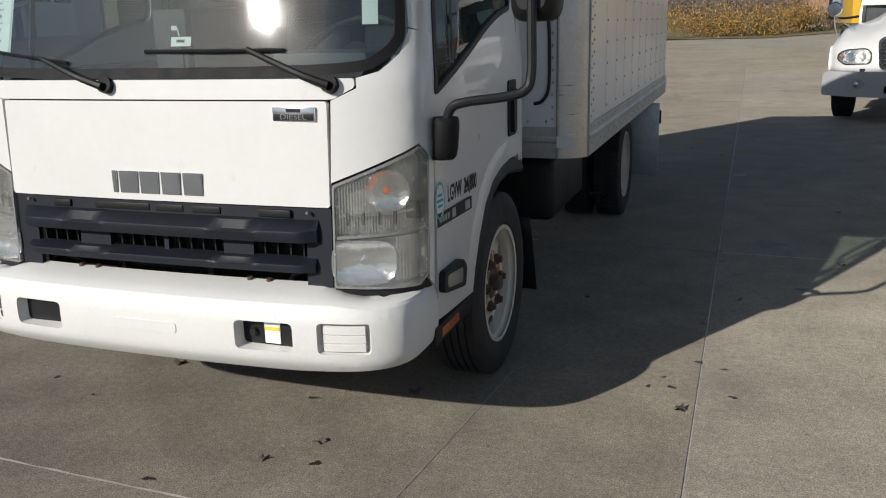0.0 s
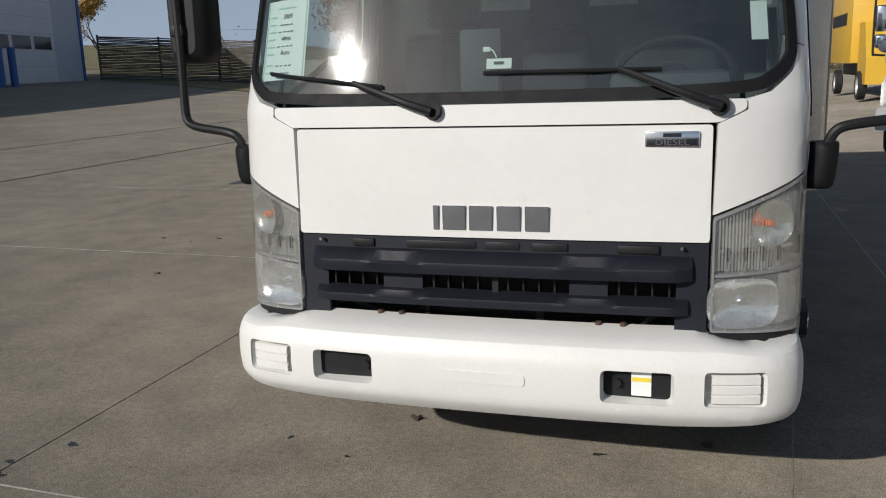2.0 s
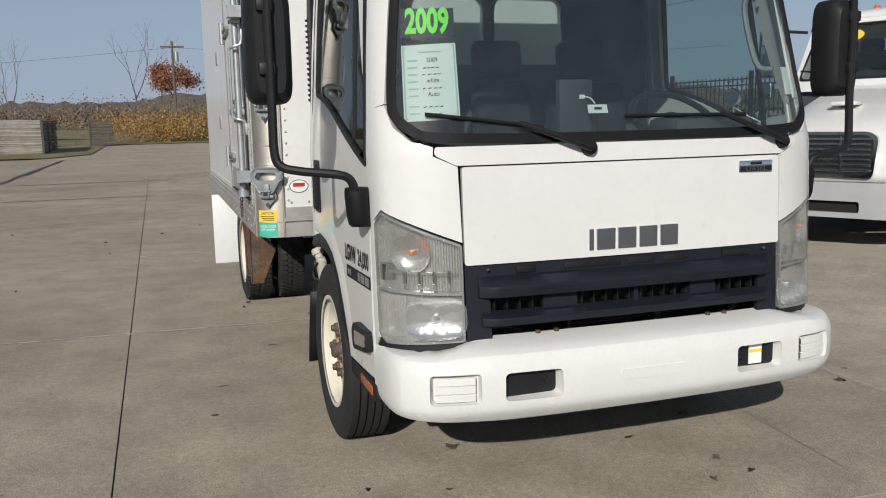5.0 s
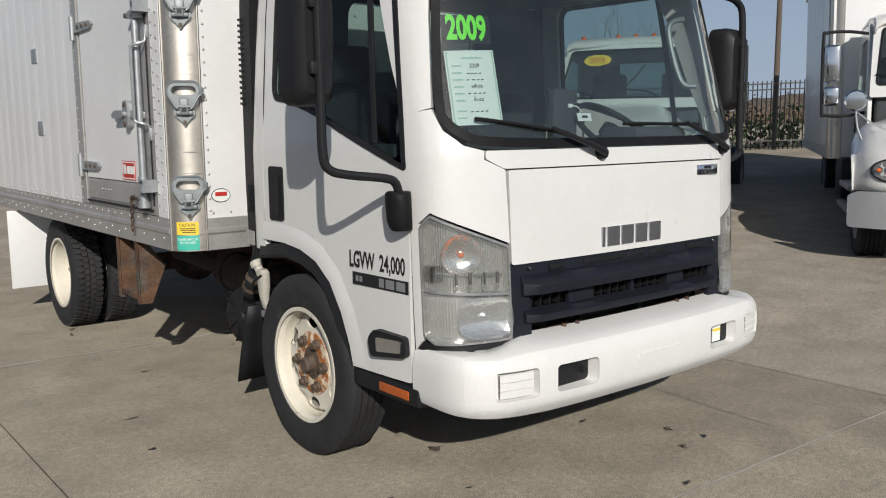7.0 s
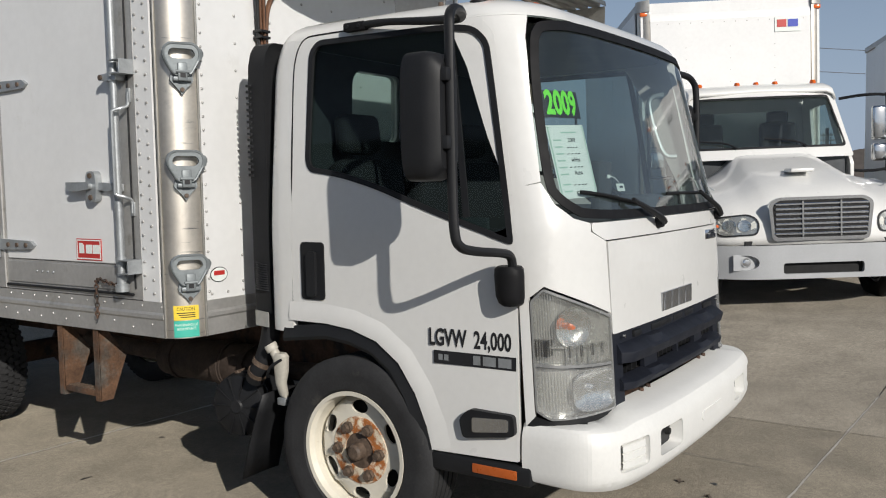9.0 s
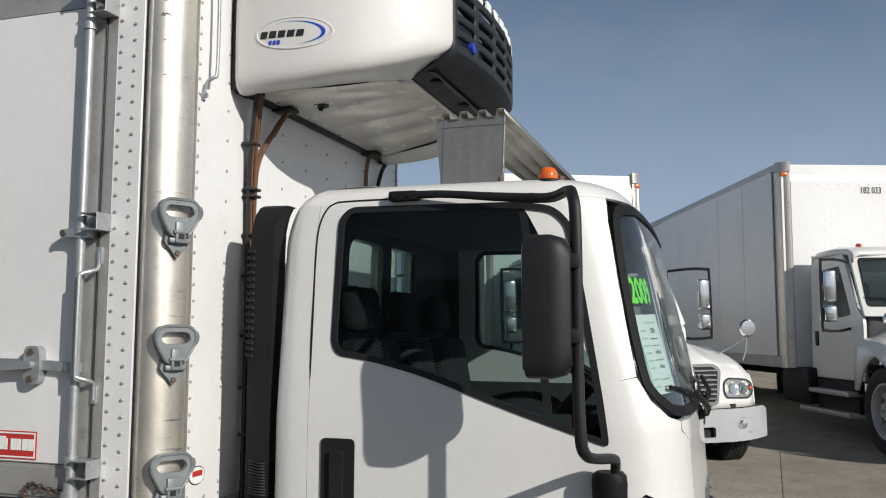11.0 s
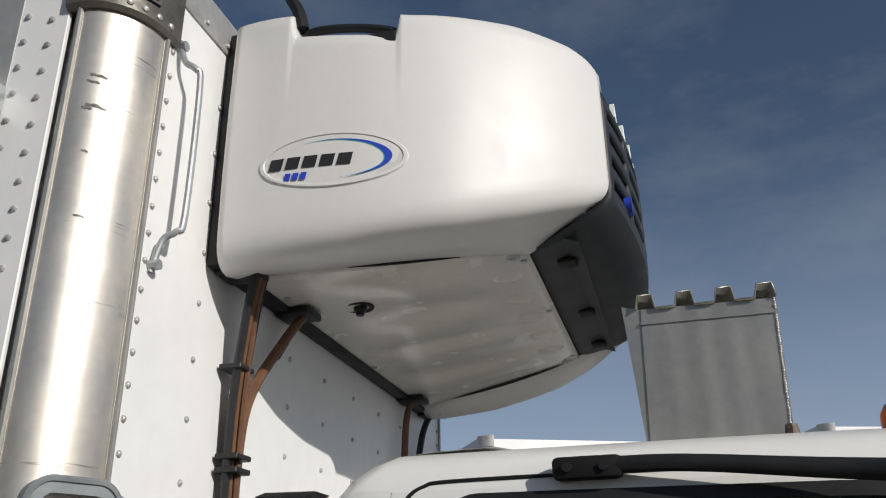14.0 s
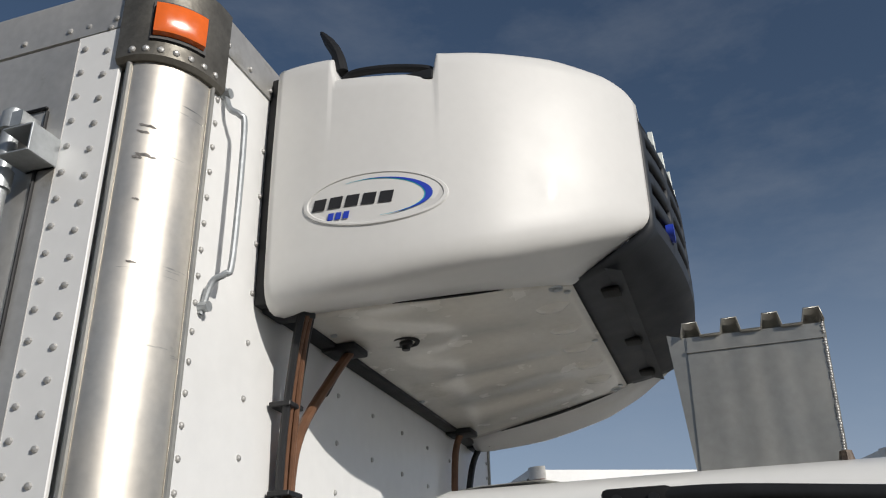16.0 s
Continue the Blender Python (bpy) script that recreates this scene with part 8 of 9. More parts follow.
    part("engine", box(-0.4, 0.4, 0.3, 1.7, 0.45, 1.1, 0.05), VOID, t)
    # the pressings ahead of the doors are widened to fit the camera's view
    for ob in t.children:
        if ob.name.split(".")[0] in ("bonnet", "radiator_grille", "headlamp", "bumper", "wing_mirror", "bonnet_scoop"):
            for o in (ob, *ob.children):
                for v in o.data.vertices:
                    v.co.x *= 1.09 - 0.09 * min(1.0, max(0.0, (v.co.y - 0.7) / 1.0))
    if boxed:
        y0, y1, z0, w = 3.45, 10.8, 0.90, 1.27
        c = part("cargo_box", box(-w + 0.02, w - 0.02, y0 + 0.02, y1, z0, box_h - 0.03), WHITE2, t, "tall white dry-van box with a rounded metal corner post")
        for sd in (-1, 1):
            cs = lambda r: [(sd * (w - 0.14 + r * math.sin(a)), y0 + 0.14 - r * math.cos(a)) for a in (math.pi / 2 * i / 6 for i in range(7))]
            cpst = part("corner_post", loft([[Vector((x, y, z)) for x, y in cs(0.15) + cs(0.10)[::-1]] for z in (z0, box_h - 0.12)]), ALU, c)
            part("corner_cap", loft([[Vector((x, y, z)) for x, y in cs(0.17) + cs(0.02)[::-1]] for z in (box_h - 0.14, box_h + 0.01)]), ALU2, c)
            part("corner_lamp", box(sd * (w - 0.06) - 0.05, sd * (w - 0.06) + 0.05, y0 - 0.01, y0 + 0.06, box_h - 0.20, box_h - 0.15, 0.01), AMBER, c)
            part("top_rail", box(sd * w - 0.015, sd * w + 0.015, y0 + 0.14, y1, box_h - 0.10, box_h, 0.004, 1), ALU2, c)
            part("bottom_rail", box(sd * w - 0.012, sd * w + 0.018, y0 + 0.14, y1, z0, z0 + 0.16, 0.004, 1), ALU2, c)
            rv = bmesh.new()
            for i in range(6):
                y = y0 + 0.3 + i * 1.22
                if y + 1.2 < y1 + 0.1:
                    part("side_sheet", box(sd * w - 0.02, sd * w - 0.002 + (0.004 if sd > 0 else 0), y, y + 1.205, z0 + 0.16, box_h - 0.10, 0.003, 1), WHITE2, c)
                for k in range(16):
                    rivet(rv, (sd * (w + 0.003), y + 0.03, z0 + 0.25 + k * 0.15), (sd, 0, 0), 0.012)
            stuff(part("sheet_rivets", rv, ALU2, c))
        part("front_sheet", box(-w + 0.15, w - 0.15, y0 - 0.006, y0 + 0.02, z0, box_h - 0.28, 0.003, 1), WHITE2, c)
        nr = []
        for k in range(7):
            a = math.pi / 2 * k / 6
            nr.append([Vector((x, y0 + 0.27 - 0.275 * math.cos(a), box_h - 0.28 + 0.28 * math.sin(a))) for x in (-w + 0.15, 0, w - 0.15)])
        part("rounded_nose", loft(nr, closed=False), WHITE2, c)
        rv = bmesh.new()
        for i in range(14):
            rivet(rv, (-w + 0.25 + i * 0.157, y0 - 0.007, box_h - 0.32), (0, -1, 0), 0.008)
        for x in (-0.62, 0.0, 0.62):
            for k in range(14):
                rivet(rv, (x, y0 - 0.007, z0 + 0.2 + k * 0.16), (0, -1, 0), 0.007)
        stuff(part("front_rivets", rv, ALU2, c))
    return t


def lot(x, y, turn, up=0.0):
    return Matrix.Translation((x, y, rise(x, y) + up)) @ Matrix.Rotation(radians(turn), 4, "Z")


TALLER = Matrix.Diagonal((1.0, 1.0, 1.045, 1.0))
tg = conventional_truck("white bonneted box truck with chrome grille parked beside others", lot(5.86, 0.53, -59.4) @ Matrix.Rotation(-0.02, 4, "Y") @ TALLER, box_h=3.83)
th = conventional_truck("white bonneted box truck with a tall box and dark unit number", lot(6.98, -3.14, -70.3, 0.065) @ TALLER, box_h=3.86)
tw = conventional_truck("white bonneted truck with a yellow year sticker in its windscreen", lot(4.6, 4.3, -62.3) @ TALLER, boxed=False)
t1 = conventional_truck("white bonneted truck standing beyond the shadow", lot(4.25, 11.2, -12) @ TALLER, boxed=False, roof_lamps=False)
for t, marks in ((th, [("unit_number", moved(letters("182 033", 0.135, 0.002, 0.75), face_to((0.10, 3.438, 3.45), (1, 0, 0), (0, 0, 1))), INK)]),
                  (tg, [("lender_plate", box(0.62, 0.98, 3.432, 3.438, 3.34, 3.53), PAPER), ("plate_mark", box(0.65, 0.78, 3.426, 3.431, 3.40, 3.50), RED), ("plate_mark", box(0.80, 0.94, 3.426, 3.431, 3.40, 3.50), BLUE)])):
    for nm, b, material in marks:
        part(nm, b, material, t)



def screen_at(x, z, w):
    return Vector((x, 1.60 + (z - 1.66) * 0.62 + 0.10 * (x / 0.95) ** 2 + w, z))
yo = part("year_oval", prism([(-0.45 + 0.19 * math.cos(a), 2.22 + 0.075 * math.sin(a)) for a in (2 * math.pi * i / 24 for i in range(24))], -0.004, -0.001, screen_at), YELLOW, tw, "yellow oval year sticker")
part("year_numerals", moved(letters("2014", 0.12, 0.0008, 0.9), face_to(screen_at(-0.45, 2.22, -0.012), screen_at(-0.35, 2.22, 0) - screen_at(-0.55, 2.22, 0), (0, 0.62, 1))), RED, yo)

# yellow truck far behind
yt = thing("yellow_truck", "yellow box truck parked far across the lot", "truck", at=lot(6.2, 27.0, 0))
part("cargo_box", box(-1.2, 1.2, 1.8, 8.0, 1.15, 3.6, 0.02), YELLOWT, yt)
part("cab", loft([[Vector((x, y, z)) for x, y in ((-1.0, y0), (1.0, y0), (1.0, 1.6), (-1.0, 1.6))] for z, y0 in ((0.5, 0.0), (1.3, 0.0), (1.4, 0.1), (2.3, 0.5), (2.4, 0.6))]), YELLOWT, yt)
part("side_mark", box(-1.215, -1.2, 3.0, 6.5, 2.4, 2.8), INK, yt)
part("underbody", box(-0.6, 0.6, 0.5, 7.8, 0.7, 1.1), BLACKP, yt)
for sd in (-1, 1):
    wheel("wheel", yt, (sd * 0.98, 0.9, 0.45), 0.45, 0.26, sd, 0.0, RIMP, False)
    wheel("wheel", yt, (sd * 0.98, 6.2, 0.45), 0.45, 0.26, sd, 0.0, RIMP, False)

# ---------- service building and fences ----------
bld = thing("service_building", "pale metal workshop with white roller doors", "building", kind="structure")
U = Vector((-0.205, 0.979, 0))      # along the front, towards the fence
V = Vector((-0.979, -0.205, 0))     # depth
C = Vector((-42.6, 50.5, 0))
C.z = 1.60
def bpt(u, v, z):
    return C + U * u + V * v + Vector((0, 0, z))
def bbox(u0, u1, v0, v1, z0, z1):
    b = bmesh.new()
    add_box(b, 0, 1, 0, 1, 0, 1)
    for w in b.verts:
        w.co = bpt(u0 + (u1 - u0) * w.co.x, v0 + (v1 - v0) * w.co.y, z0 + (z1 - z0) * w.co.z)
    return b
part("wall", bbox(-52, 0, 0, 20, -1.5, 7.8), STEELW, bld)
part("roof", bbox(-52.5, 0.5, -0.5, 20.5, 7.8, 8.1), ALU2, bld)
for k in range(5):
    u = -11.6 - k * 9.65
    d = part("roller_door", bbox(u, u + 7.8, -0.06, 0.02, 0.0, 6.2), DOORW, bld, "white sectional door with a window row")
    for j in range(3):
        part("pane", bbox(u + 0.45 + j * 2.45, u + 2.45 + j * 2.45, -0.09, -0.055, 2.12, 2.95), DARKGL, d)
    for j in range(1, 6):
        part("door_joint", bbox(u, u + 7.8, -0.07, -0.05, 1.04 * j - 0.015, 1.04 * j + 0.015), ALU2, d)
    for e in (-0.75, 0.55):
        part("bollard", cyl(bpt(u + e, -1.3, -0.3), bpt(u + e, -1.3, 2.1), 0.22, n=14), BLUEP, bld)
    part("pier", bbox(u - 1.75, u - 0.05, -0.14, 0.0, -0.3, 2.0), CONC2, bld, "rough grey pier between the doors")
part("corner_trim", bbox(-0.25, 0.05, -0.08, 0.1, -0.5, 7.7), BLUEP, bld)


def woven_fence(name, pts, height, material, label, seed, tail=None):
    """Basket-weave plank fence between ground points, boards bowed round the posts."""
    rnd = random.Random(seed)
    f = thing(name, label, "fence", kind="structure")
    for a, b in zip(pts, pts[1:]):
        a, b = Vector(a), Vector(b)
        n = max(1, round((b - a).length / 3.6))
        for i in range(n):
            p, q = a.lerp(b, i / n), a.lerp(b, (i + 1) / n)
            zp, zq = rise(p.x, p.y), rise(q.x, q.y)
            if tail and a == Vector(pts[-2]):
                zp, zq = zp - tail * i / n, zq - tail * (i + 1) / n
            d = (q - p).normalized()
            nrm = Vector((-d.y, d.x))
            part("post", moved(box(-0.07, 0.07, -0.07, 0.07, -0.3, height + 0.06, 0.01, 1), Matrix.Translation((p.x, p.y, zp)) @ Matrix.Rotation(math.atan2(d.y, d.x), 4, "Z")), material, f)
            bm2 = bmesh.new()
            rows = int(height / 0.112)
            for r in range(rows):
                z = 0.06 + r * 0.112
                ph = 1 if r % 2 else -1
                ring = []
                jit = rnd.uniform(-0.05, 0.05)
                for k in range(9):
                    t = k / 8
                    o = 0.022 * ph * math.cos(2 * math.pi * t * 1.5)
                    c = p.lerp(q, t) + nrm * o
                    zz = zp + (zq - zp) * t + z + jit * (t - 0.5)
                    h = 0.102 - 0.022 * rnd.random()
                    e = nrm * 0.012
                    ring.append([Vector((c.x - e.x, c.y - e.y, zz)), Vector((c.x + e.x, c.y + e.y, zz)), Vector((c.x + e.x, c.y + e.y, zz + h)), Vector((c.x - e.x, c.y - e.y, zz + h))])
                add_ring_loft(bm2, ring)
            pan = part("board_panel", bm2, material, f)
            pan["kind"] = "stuff"
    return f


DK = [(-42.4, 52.0), (-35.5, 57.0), (-32.0, 56.4), (-24.6, 55.0)]
# These runs wear the darkened wood in place of real shade.
woven_fence("shaded_fence", DK, 3.2, WOOD_SHADE, "basket-weave timber fence with shade put into its wood colour", 3, tail=2.5)
woven_fence("timber_fence", [(-27.5, 54.2), (-17.0, 48.3), (-7.9, 51.5)], 1.95, WOOD, "weathered basket-weave timber fence", 4)
woven_fence("side_fence", [(-7.9, 51.5), (-8.3, 63.0)], 1.95, WOOD_SHADE, "basket-weave fence running away from the lot, coloured dark for shade", 6)

woven_fence("gate_fence", [(-6.6, 70.0), (-4.9, 70.0)], 2.0, WOOD_SHADE, "dark basket-weave fence beside the gateway", 7)

# dark lines: one sealed joint, and two cross streaks painted for shadow
rndt = random.Random(5)
def dark_line(p, q, w0):
    b = bmesh.new()
    n = 26
    d = (Vector(q) - Vector(p)).normalized()
    s = Vector((-d.y, d.x))
    rows = []
    for i in range(n + 1):
        c = Vector(p).lerp(Vector(q), i / n) + s * rndt.uniform(-0.03, 0.03)
        w = w0 * rndt.uniform(0.5, 1.15)
        rows.append([Vector((*(c - s * w), rise(*c) + 0.003)), Vector((*c, rise(*c) + 0.006)), Vector((*(c + s * w), rise(*c) + 0.003))])
    tagged(part("crack_sealant", loft(rows, closed=False), STREAK), "dark line on the pavement, joint sealant and shadow streaks alike", "sealant", kind="structure")
dark_line((-5.97, 8.5), (-5.95, 41.0), 0.11)
# These two stand in for shadow lines, laid as dark strips.
dark_line((-5.6, 22.7), (-1.5, 22.6), 0.10)
dark_line((-4.9, 17.1), (-1.9, 17.1), 0.07)

# grass verge in front of the fence
vb = bmesh.new()
line = [(-46, 54), (-36, 50.0), (-27.2, 45.8), (-17.0, 40.4), (-12.0, 40.8), (-7.0, 43.8), (-5.2, 48.5), (-5.6, 75.0)]
back = [(-60, 75), (-50, 72), (-38, 66), (-28, 62), (-20, 60), (-14, 62), (-9, 66), (-8.2, 75.0)]
fr_ = [vb.verts.new((x, y, rise(x, y) + 0.03)) for x, y in line]
bk_ = [vb.verts.new((x, y, rise(x, y) + 0.05)) for x, y in back]
for i in range(len(line) - 1):
    vb.faces.new((fr_[i], fr_[i + 1], bk_[i + 1], bk_[i]))
tagged(part("grass_verge", vb, GRASS), "dry autumn grass verge along the fence", "grass", kind="structure")
fb = bmesh.new()
rw_ = [[fb.verts.new((x, y, rise(x, y) + 0.04 + (0.0 if y < 80 else 0.02 * (y - 80)))) for x in (-140, -100, -60, -30, -8, 3.2, 9, 20, 40, 70, 110, 150)] for y in (72, 90, 130, 200)]
for a, b in zip(rw_, rw_[1:]):
    for i in range(len(a) - 1):
        fb.faces.new((a[i], a[i + 1], b[i + 1], b[i]))
tagged(part("far_grass", fb, GRASS), "far dull grass beyond the lot", "grass", kind="structure")


# ---------- trees ----------
def grow(bm2, p, d, length, r, depth, rnd, tips, spread=0.55):
    n = 4
    pts, rads = [p.copy()], [r]
    for i in range(n):
        d = (d + Vector((rnd.uniform(-1, 1), rnd.uniform(-1, 1), rnd.uniform(-0.4, 0.7))) * 0.13).normalized()
        p = p + d * length / n
        pts.append(p.copy())
        rads.append(r * (1 - 0.45 * (i + 1) / n))
    add_tube(bm2, pts, rads, 5 if depth < 2 else 4)
    tips.append((p.copy(), depth))
    if depth <= 0:
        return
    for k in range(rnd.choice((2, 3, 3))):
        a = rnd.uniform(0, 2 * math.pi)
        side = d.orthogonal().normalized()
        side = Matrix.Rotation(a, 3, d) @ side
        nd = (d + side * rnd.uniform(0.4, 1.0) * spread * 1.6 + Vector((0, 0, 0.15))).normalized()
        s = rnd.uniform(0.45, 1.0)
        q = pts[-1] if k < 2 else pts[rnd.choice((2, 3))]
        grow(bm2, q, nd, length * rnd.uniform(0.58, 0.82), rads[-1] * 0.8, depth - 1, rnd, tips, spread)


def leaf_cloud(bm2, centre, size, count, leaf, rnd):
    for _ in range(count):
        c = centre + Vector((rnd.gauss(0, 1), rnd.gauss(0, 1), rnd.gauss(0, 0.8))) * size
        q = Euler((rnd.uniform(0, 6.3), rnd.uniform(0, 6.3), rnd.uniform(0, 6.3))).to_matrix()
        s = leaf * rnd.uniform(0.6, 1.4)
        bm2.faces.new([bm2.verts.new(c + q @ Vector(v)) for v in ((-s, 0, 0), (0, -s * 0.6, 0.1 * s), (s, 0, 0), (0, s * 0.6, 0.1 * s))])


def tree(label, x, y, height, leaves, seed, count=18, leaf=0.16, trunk=0.16, spread=0.55, depth=4, crown=None):
    rnd = random.Random(seed)
    t = thing("tree", label, "tree", "trees beyond the fence", at=Matrix.Translation((x, y, rise(x, y))))
    b, tips = bmesh.new(), []
    grow(b, Vector((0, 0, -0.2)), Vector((0, 0, 1)), height * 0.34, trunk, depth, rnd, tips, spread)
    part("trunk", b, BARK, t)
    if leaves:
        lb = bmesh.new()
        for p, d in tips:
            if d <= 1:
                leaf_cloud(lb, p, height * 0.045, count, leaf, rnd)
        for _ in range(crown[3] if crown else 0):
            q = Vector((rnd.gauss(0, 1), rnd.gauss(0, 1), rnd.gauss(0, 1))).normalized() * rnd.random() ** 0.45 * rnd.uniform(0.75, 1.1)
            leaf_cloud(lb, Vector((q.x * crown[0], q.y * crown[0], crown[1] + q.z * crown[2])), 0.55, 46, leaf, rnd)
        part("crown", lb, leaves, t)["kind"] = "stuff"
    return t


tree("broad maple with thinning russet autumn leaves", -26.7, 66.0, 12.5, LEAFR, 11, 50, 0.15, 0.30, crown=(4.3, 7.4, 5.2, 190))
tree("small bare tree planted in front of the fence", -13.6, 46.9, 4.6, None, 13, trunk=0.10, depth=5)
tree("bare leafless tree behind the fence", -17.5, 64.0, 9.0, None, 14, trunk=0.20, depth=5)
tree("bare leafless tree behind the fence", -21.0, 62.0, 8.2, None, 15, trunk=0.18, depth=5)
tree("bare leafless tree beside the workshop", -44.0, 73.0, 9.0, None, 16, trunk=0.16)
tree("pale bare multi-stemmed tree beyond the fence", -12.5, 74.0, 8.5, None, 17, trunk=0.16, spread=0.4, depth=5)
tree("small red maple beyond the fence", -14.5, 80.0, 7.5, LEAFR, 18, 60, 0.10, 0.16)
tree("tall half-bare tree beyond the lot", -3.4, 92.0, 13.0, None, 19, trunk=0.2, spread=0.4)
tree("orange autumn tree above the brush", -1.6, 90.0, 9.0, LEAFR, 20, 80, 0.11, 0.2)
tree("ochre tree behind the workshop", -66.0, 82.0, 8.0, LEAFY, 21, 70, 0.12, 0.2)
tree("bare leafless tree beyond the iron fence", 26.0, 22.0, 7.0, None, 22, trunk=0.12)


def brush(name, label, pts, size, count, leaf, material, seed):
    rnd = random.Random(seed)
    b = bmesh.new()
    for x, y in pts:
        for k in range(5):
            c = Vector((x + rnd.uniform(-1, 1) * size, y + rnd.uniform(-1, 1) * size, rise(x, y) + rnd.uniform(0.2, 1.0) * size))
            leaf_cloud(b, c, size * 0.35, count, leaf, rnd)
    tagged(part(name, b, material), label, "shrubs", kind="stuff")


brush("ochre_brush", "tangled ochre autumn brush at the edge of the lot", [(-4.5 + 1.3 * i, 76 + (i % 3)) for i in range(9)], 2.0, 190, 0.075, LEAFY, 31)
brush("roadside_brush", "brown and green brush beside the far road", [(-3.5 + 1.6 * i, 80 + 1.3 * (i % 2)) for i in range(11)], 2.0, 170, 0.08, LEAFB, 32)
brush("green_brush", "low dull green shrubs", [(-1.0 + 2.2 * i, 78.5 + (i % 2)) for i in range(6)], 1.3, 150, 0.07, LEAFG, 33)
rnd = random.Random(44)
wb = bmesh.new()
for i in range(520):
    a = math.radians(-75 + 150 * i / 520)
    d = rnd.uniform(125, 170)
    x, y = d * math.sin(a), d * math.cos(a)
    h = rnd.uniform(2.2, 4.6)
    leaf_cloud(wb, Vector((x, y, 1.4 + h * 0.40)), h * 0.42, 150, 0.19, rnd)
tagged(part("far_woods", wb, LEAFB), "hazy brown band of distant bare woods", "woods", kind="stuff")
hb_ = bmesh.new()
prev = None
for i in range(361):
    a = math.radians(-90 + 180 * i / 360)
    top = 8.2 + 1.1 * math.sin(i * 0.11) + 0.8 * math.sin(i * 0.31 + 1) + rnd.uniform(-0.6, 0.6)
    cur = [hb_.verts.new((230 * math.sin(a), 230 * math.cos(a), -2)), hb_.verts.new((250 * math.sin(a), 250 * math.cos(a), top))]
    if prev:
        hb_.faces.new((prev[0], cur[0], cur[1], prev[1]))
    prev = cur
tagged(part("backdrop", hb_, mat("hazy_wooded_ridge", (0.10, 0.085, 0.075), 1.0, var=0.25, scale=0.05, fine=0.6)), "hazy wooded ridge on the horizon", "backdrop", kind="structure")

# poles and wires
def pole(x, y, h, label, lamp=False):
    p = thing("utility_pole", label, "pole", "poles beyond the lot", at=Matrix.Translation((x, y, rise(x, y))))
    part("shaft", cyl((0, 0, -0.3), (0, 0, h), 0.14, 0.10, 10), BARK, p)
    if lamp:
        part("lamp_head", box(-0.25, 0.45, -0.15, 0.15, h, h + 0.25, 0.05), GALV, p)
    else:
        part("crossarm", box(-1.1, 1.1, -0.06, 0.06, h - 0.6, h - 0.45), BARK, p)
        for k in (-0.9, -0.3, 0.4, 0.9):
            part("insulator", cyl((k, 0, h - 0.45), (k, 0, h - 0.2), 0.05, 0.03, 8), GALV, p)
        part("transformer", cyl((0.35, 0.1, h - 1.9), (0.35, 0.1, h - 1.0), 0.22, n=14), GALV, p)
    return p
pole(-17.2, 60.0, 8.2, "wooden lamp pole behind the fence", True)
pole(-36.0, 70.0, 5.6, "leaning wooden pole with a small lamp", True)
pole(0.3, 86.0, 9.5, "utility pole with transformers")
pole(34.0, 19.0, 9.6, "wooden utility pole with crossarm")
for i, (a, b) in enumerate((((-60, 100, 7.6), (0.3, 86, 8.9)), ((0.3, 86, 8.9), (60, 80, 9.0)), ((34, 19, 9.2), (70, -20, 9.2)), ((34, 19, 9.2), (20, 80, 9.2)), ((34, 19, 8.0), (70, -20, 8.0)))):
    a, b = Vector(a), Vector(b)
    w = thing("overhead_wire", "thin sagging overhead wire", "wire", "overhead wires")
    part("strand", add_tube(bmesh.new(), [a.lerp(b, k / 12) - Vector((0, 0, 1.2 * math.sin(math.pi * k / 12))) for k in range(13)], 0.018, 4), CABLE, w)

# iron fence and hedge behind the row
irf = thing("iron_fence", "black iron picket fence along the edge of the lot", "fence", kind="structure")
a, b = Vector((9.0, 26.0)), Vector((27.0, 4.0))
n = int((b - a).length / 0.13)
pk = bmesh.new()
for i in range(n):
    p = a.lerp(b, i / n)
    z = rise(p.x, p.y)
    if i % 18 == 0:
        part("post", box(p.x - 0.05, p.x + 0.05, p.y - 0.05, p.y + 0.05, z - 0.2, z + 2.15), IRON, irf)
    else:
        add_box(pk, p.x - 0.012, p.x + 0.012, p.y - 0.012, p.y + 0.012, z, z + 2.0)
part("pickets", pk, IRON, irf)["kind"] = "stuff"
for h in (0.25, 1.75, 1.92):
    part("rail", add_tube(bmesh.new(), [(p.x, p.y, rise(p.x, p.y) + h) for p in (a.lerp(b, k / 10) for k in range(11))], 0.025, 4), IRON, irf)
rnd = random.Random(9)
hbm = bmesh.new()
for i in range(60):
    p = a.lerp(b, i / 60) + Vector((1.0, 0.8))
    for k in range(3):
        leaf_cloud(hbm, Vector((p.x + rnd.uniform(-0.5, 0.5), p.y + rnd.uniform(-0.5, 0.5), rise(p.x, p.y) + 0.2 + 0.28 * k)), 0.30, 40, 0.09, rnd)
tagged(part("hedge", hbm, HEDGE), "dark evergreen hedge behind the iron fence", "hedge", kind="stuff")
gb_ = bmesh.new()
q = [gb_.verts.new((x, y, rise(x, y) + 0.02)) for x, y in ((9.5, 26.8), (27.8, 4.8), (120, 60), (60, 120))]
gb_.faces.new(q)
tagged(part("grass_field", gb_, GRASS), "grass beyond the iron fence", "grass", kind="structure")

# brick building across the road
br = thing("brick_building", "low tan brick building with a flat roof across the road", "building", kind="structure")
part("wall", box(7.0, 40.0, 92.0, 104.0, 0.0, 5.2), BRICK, br)
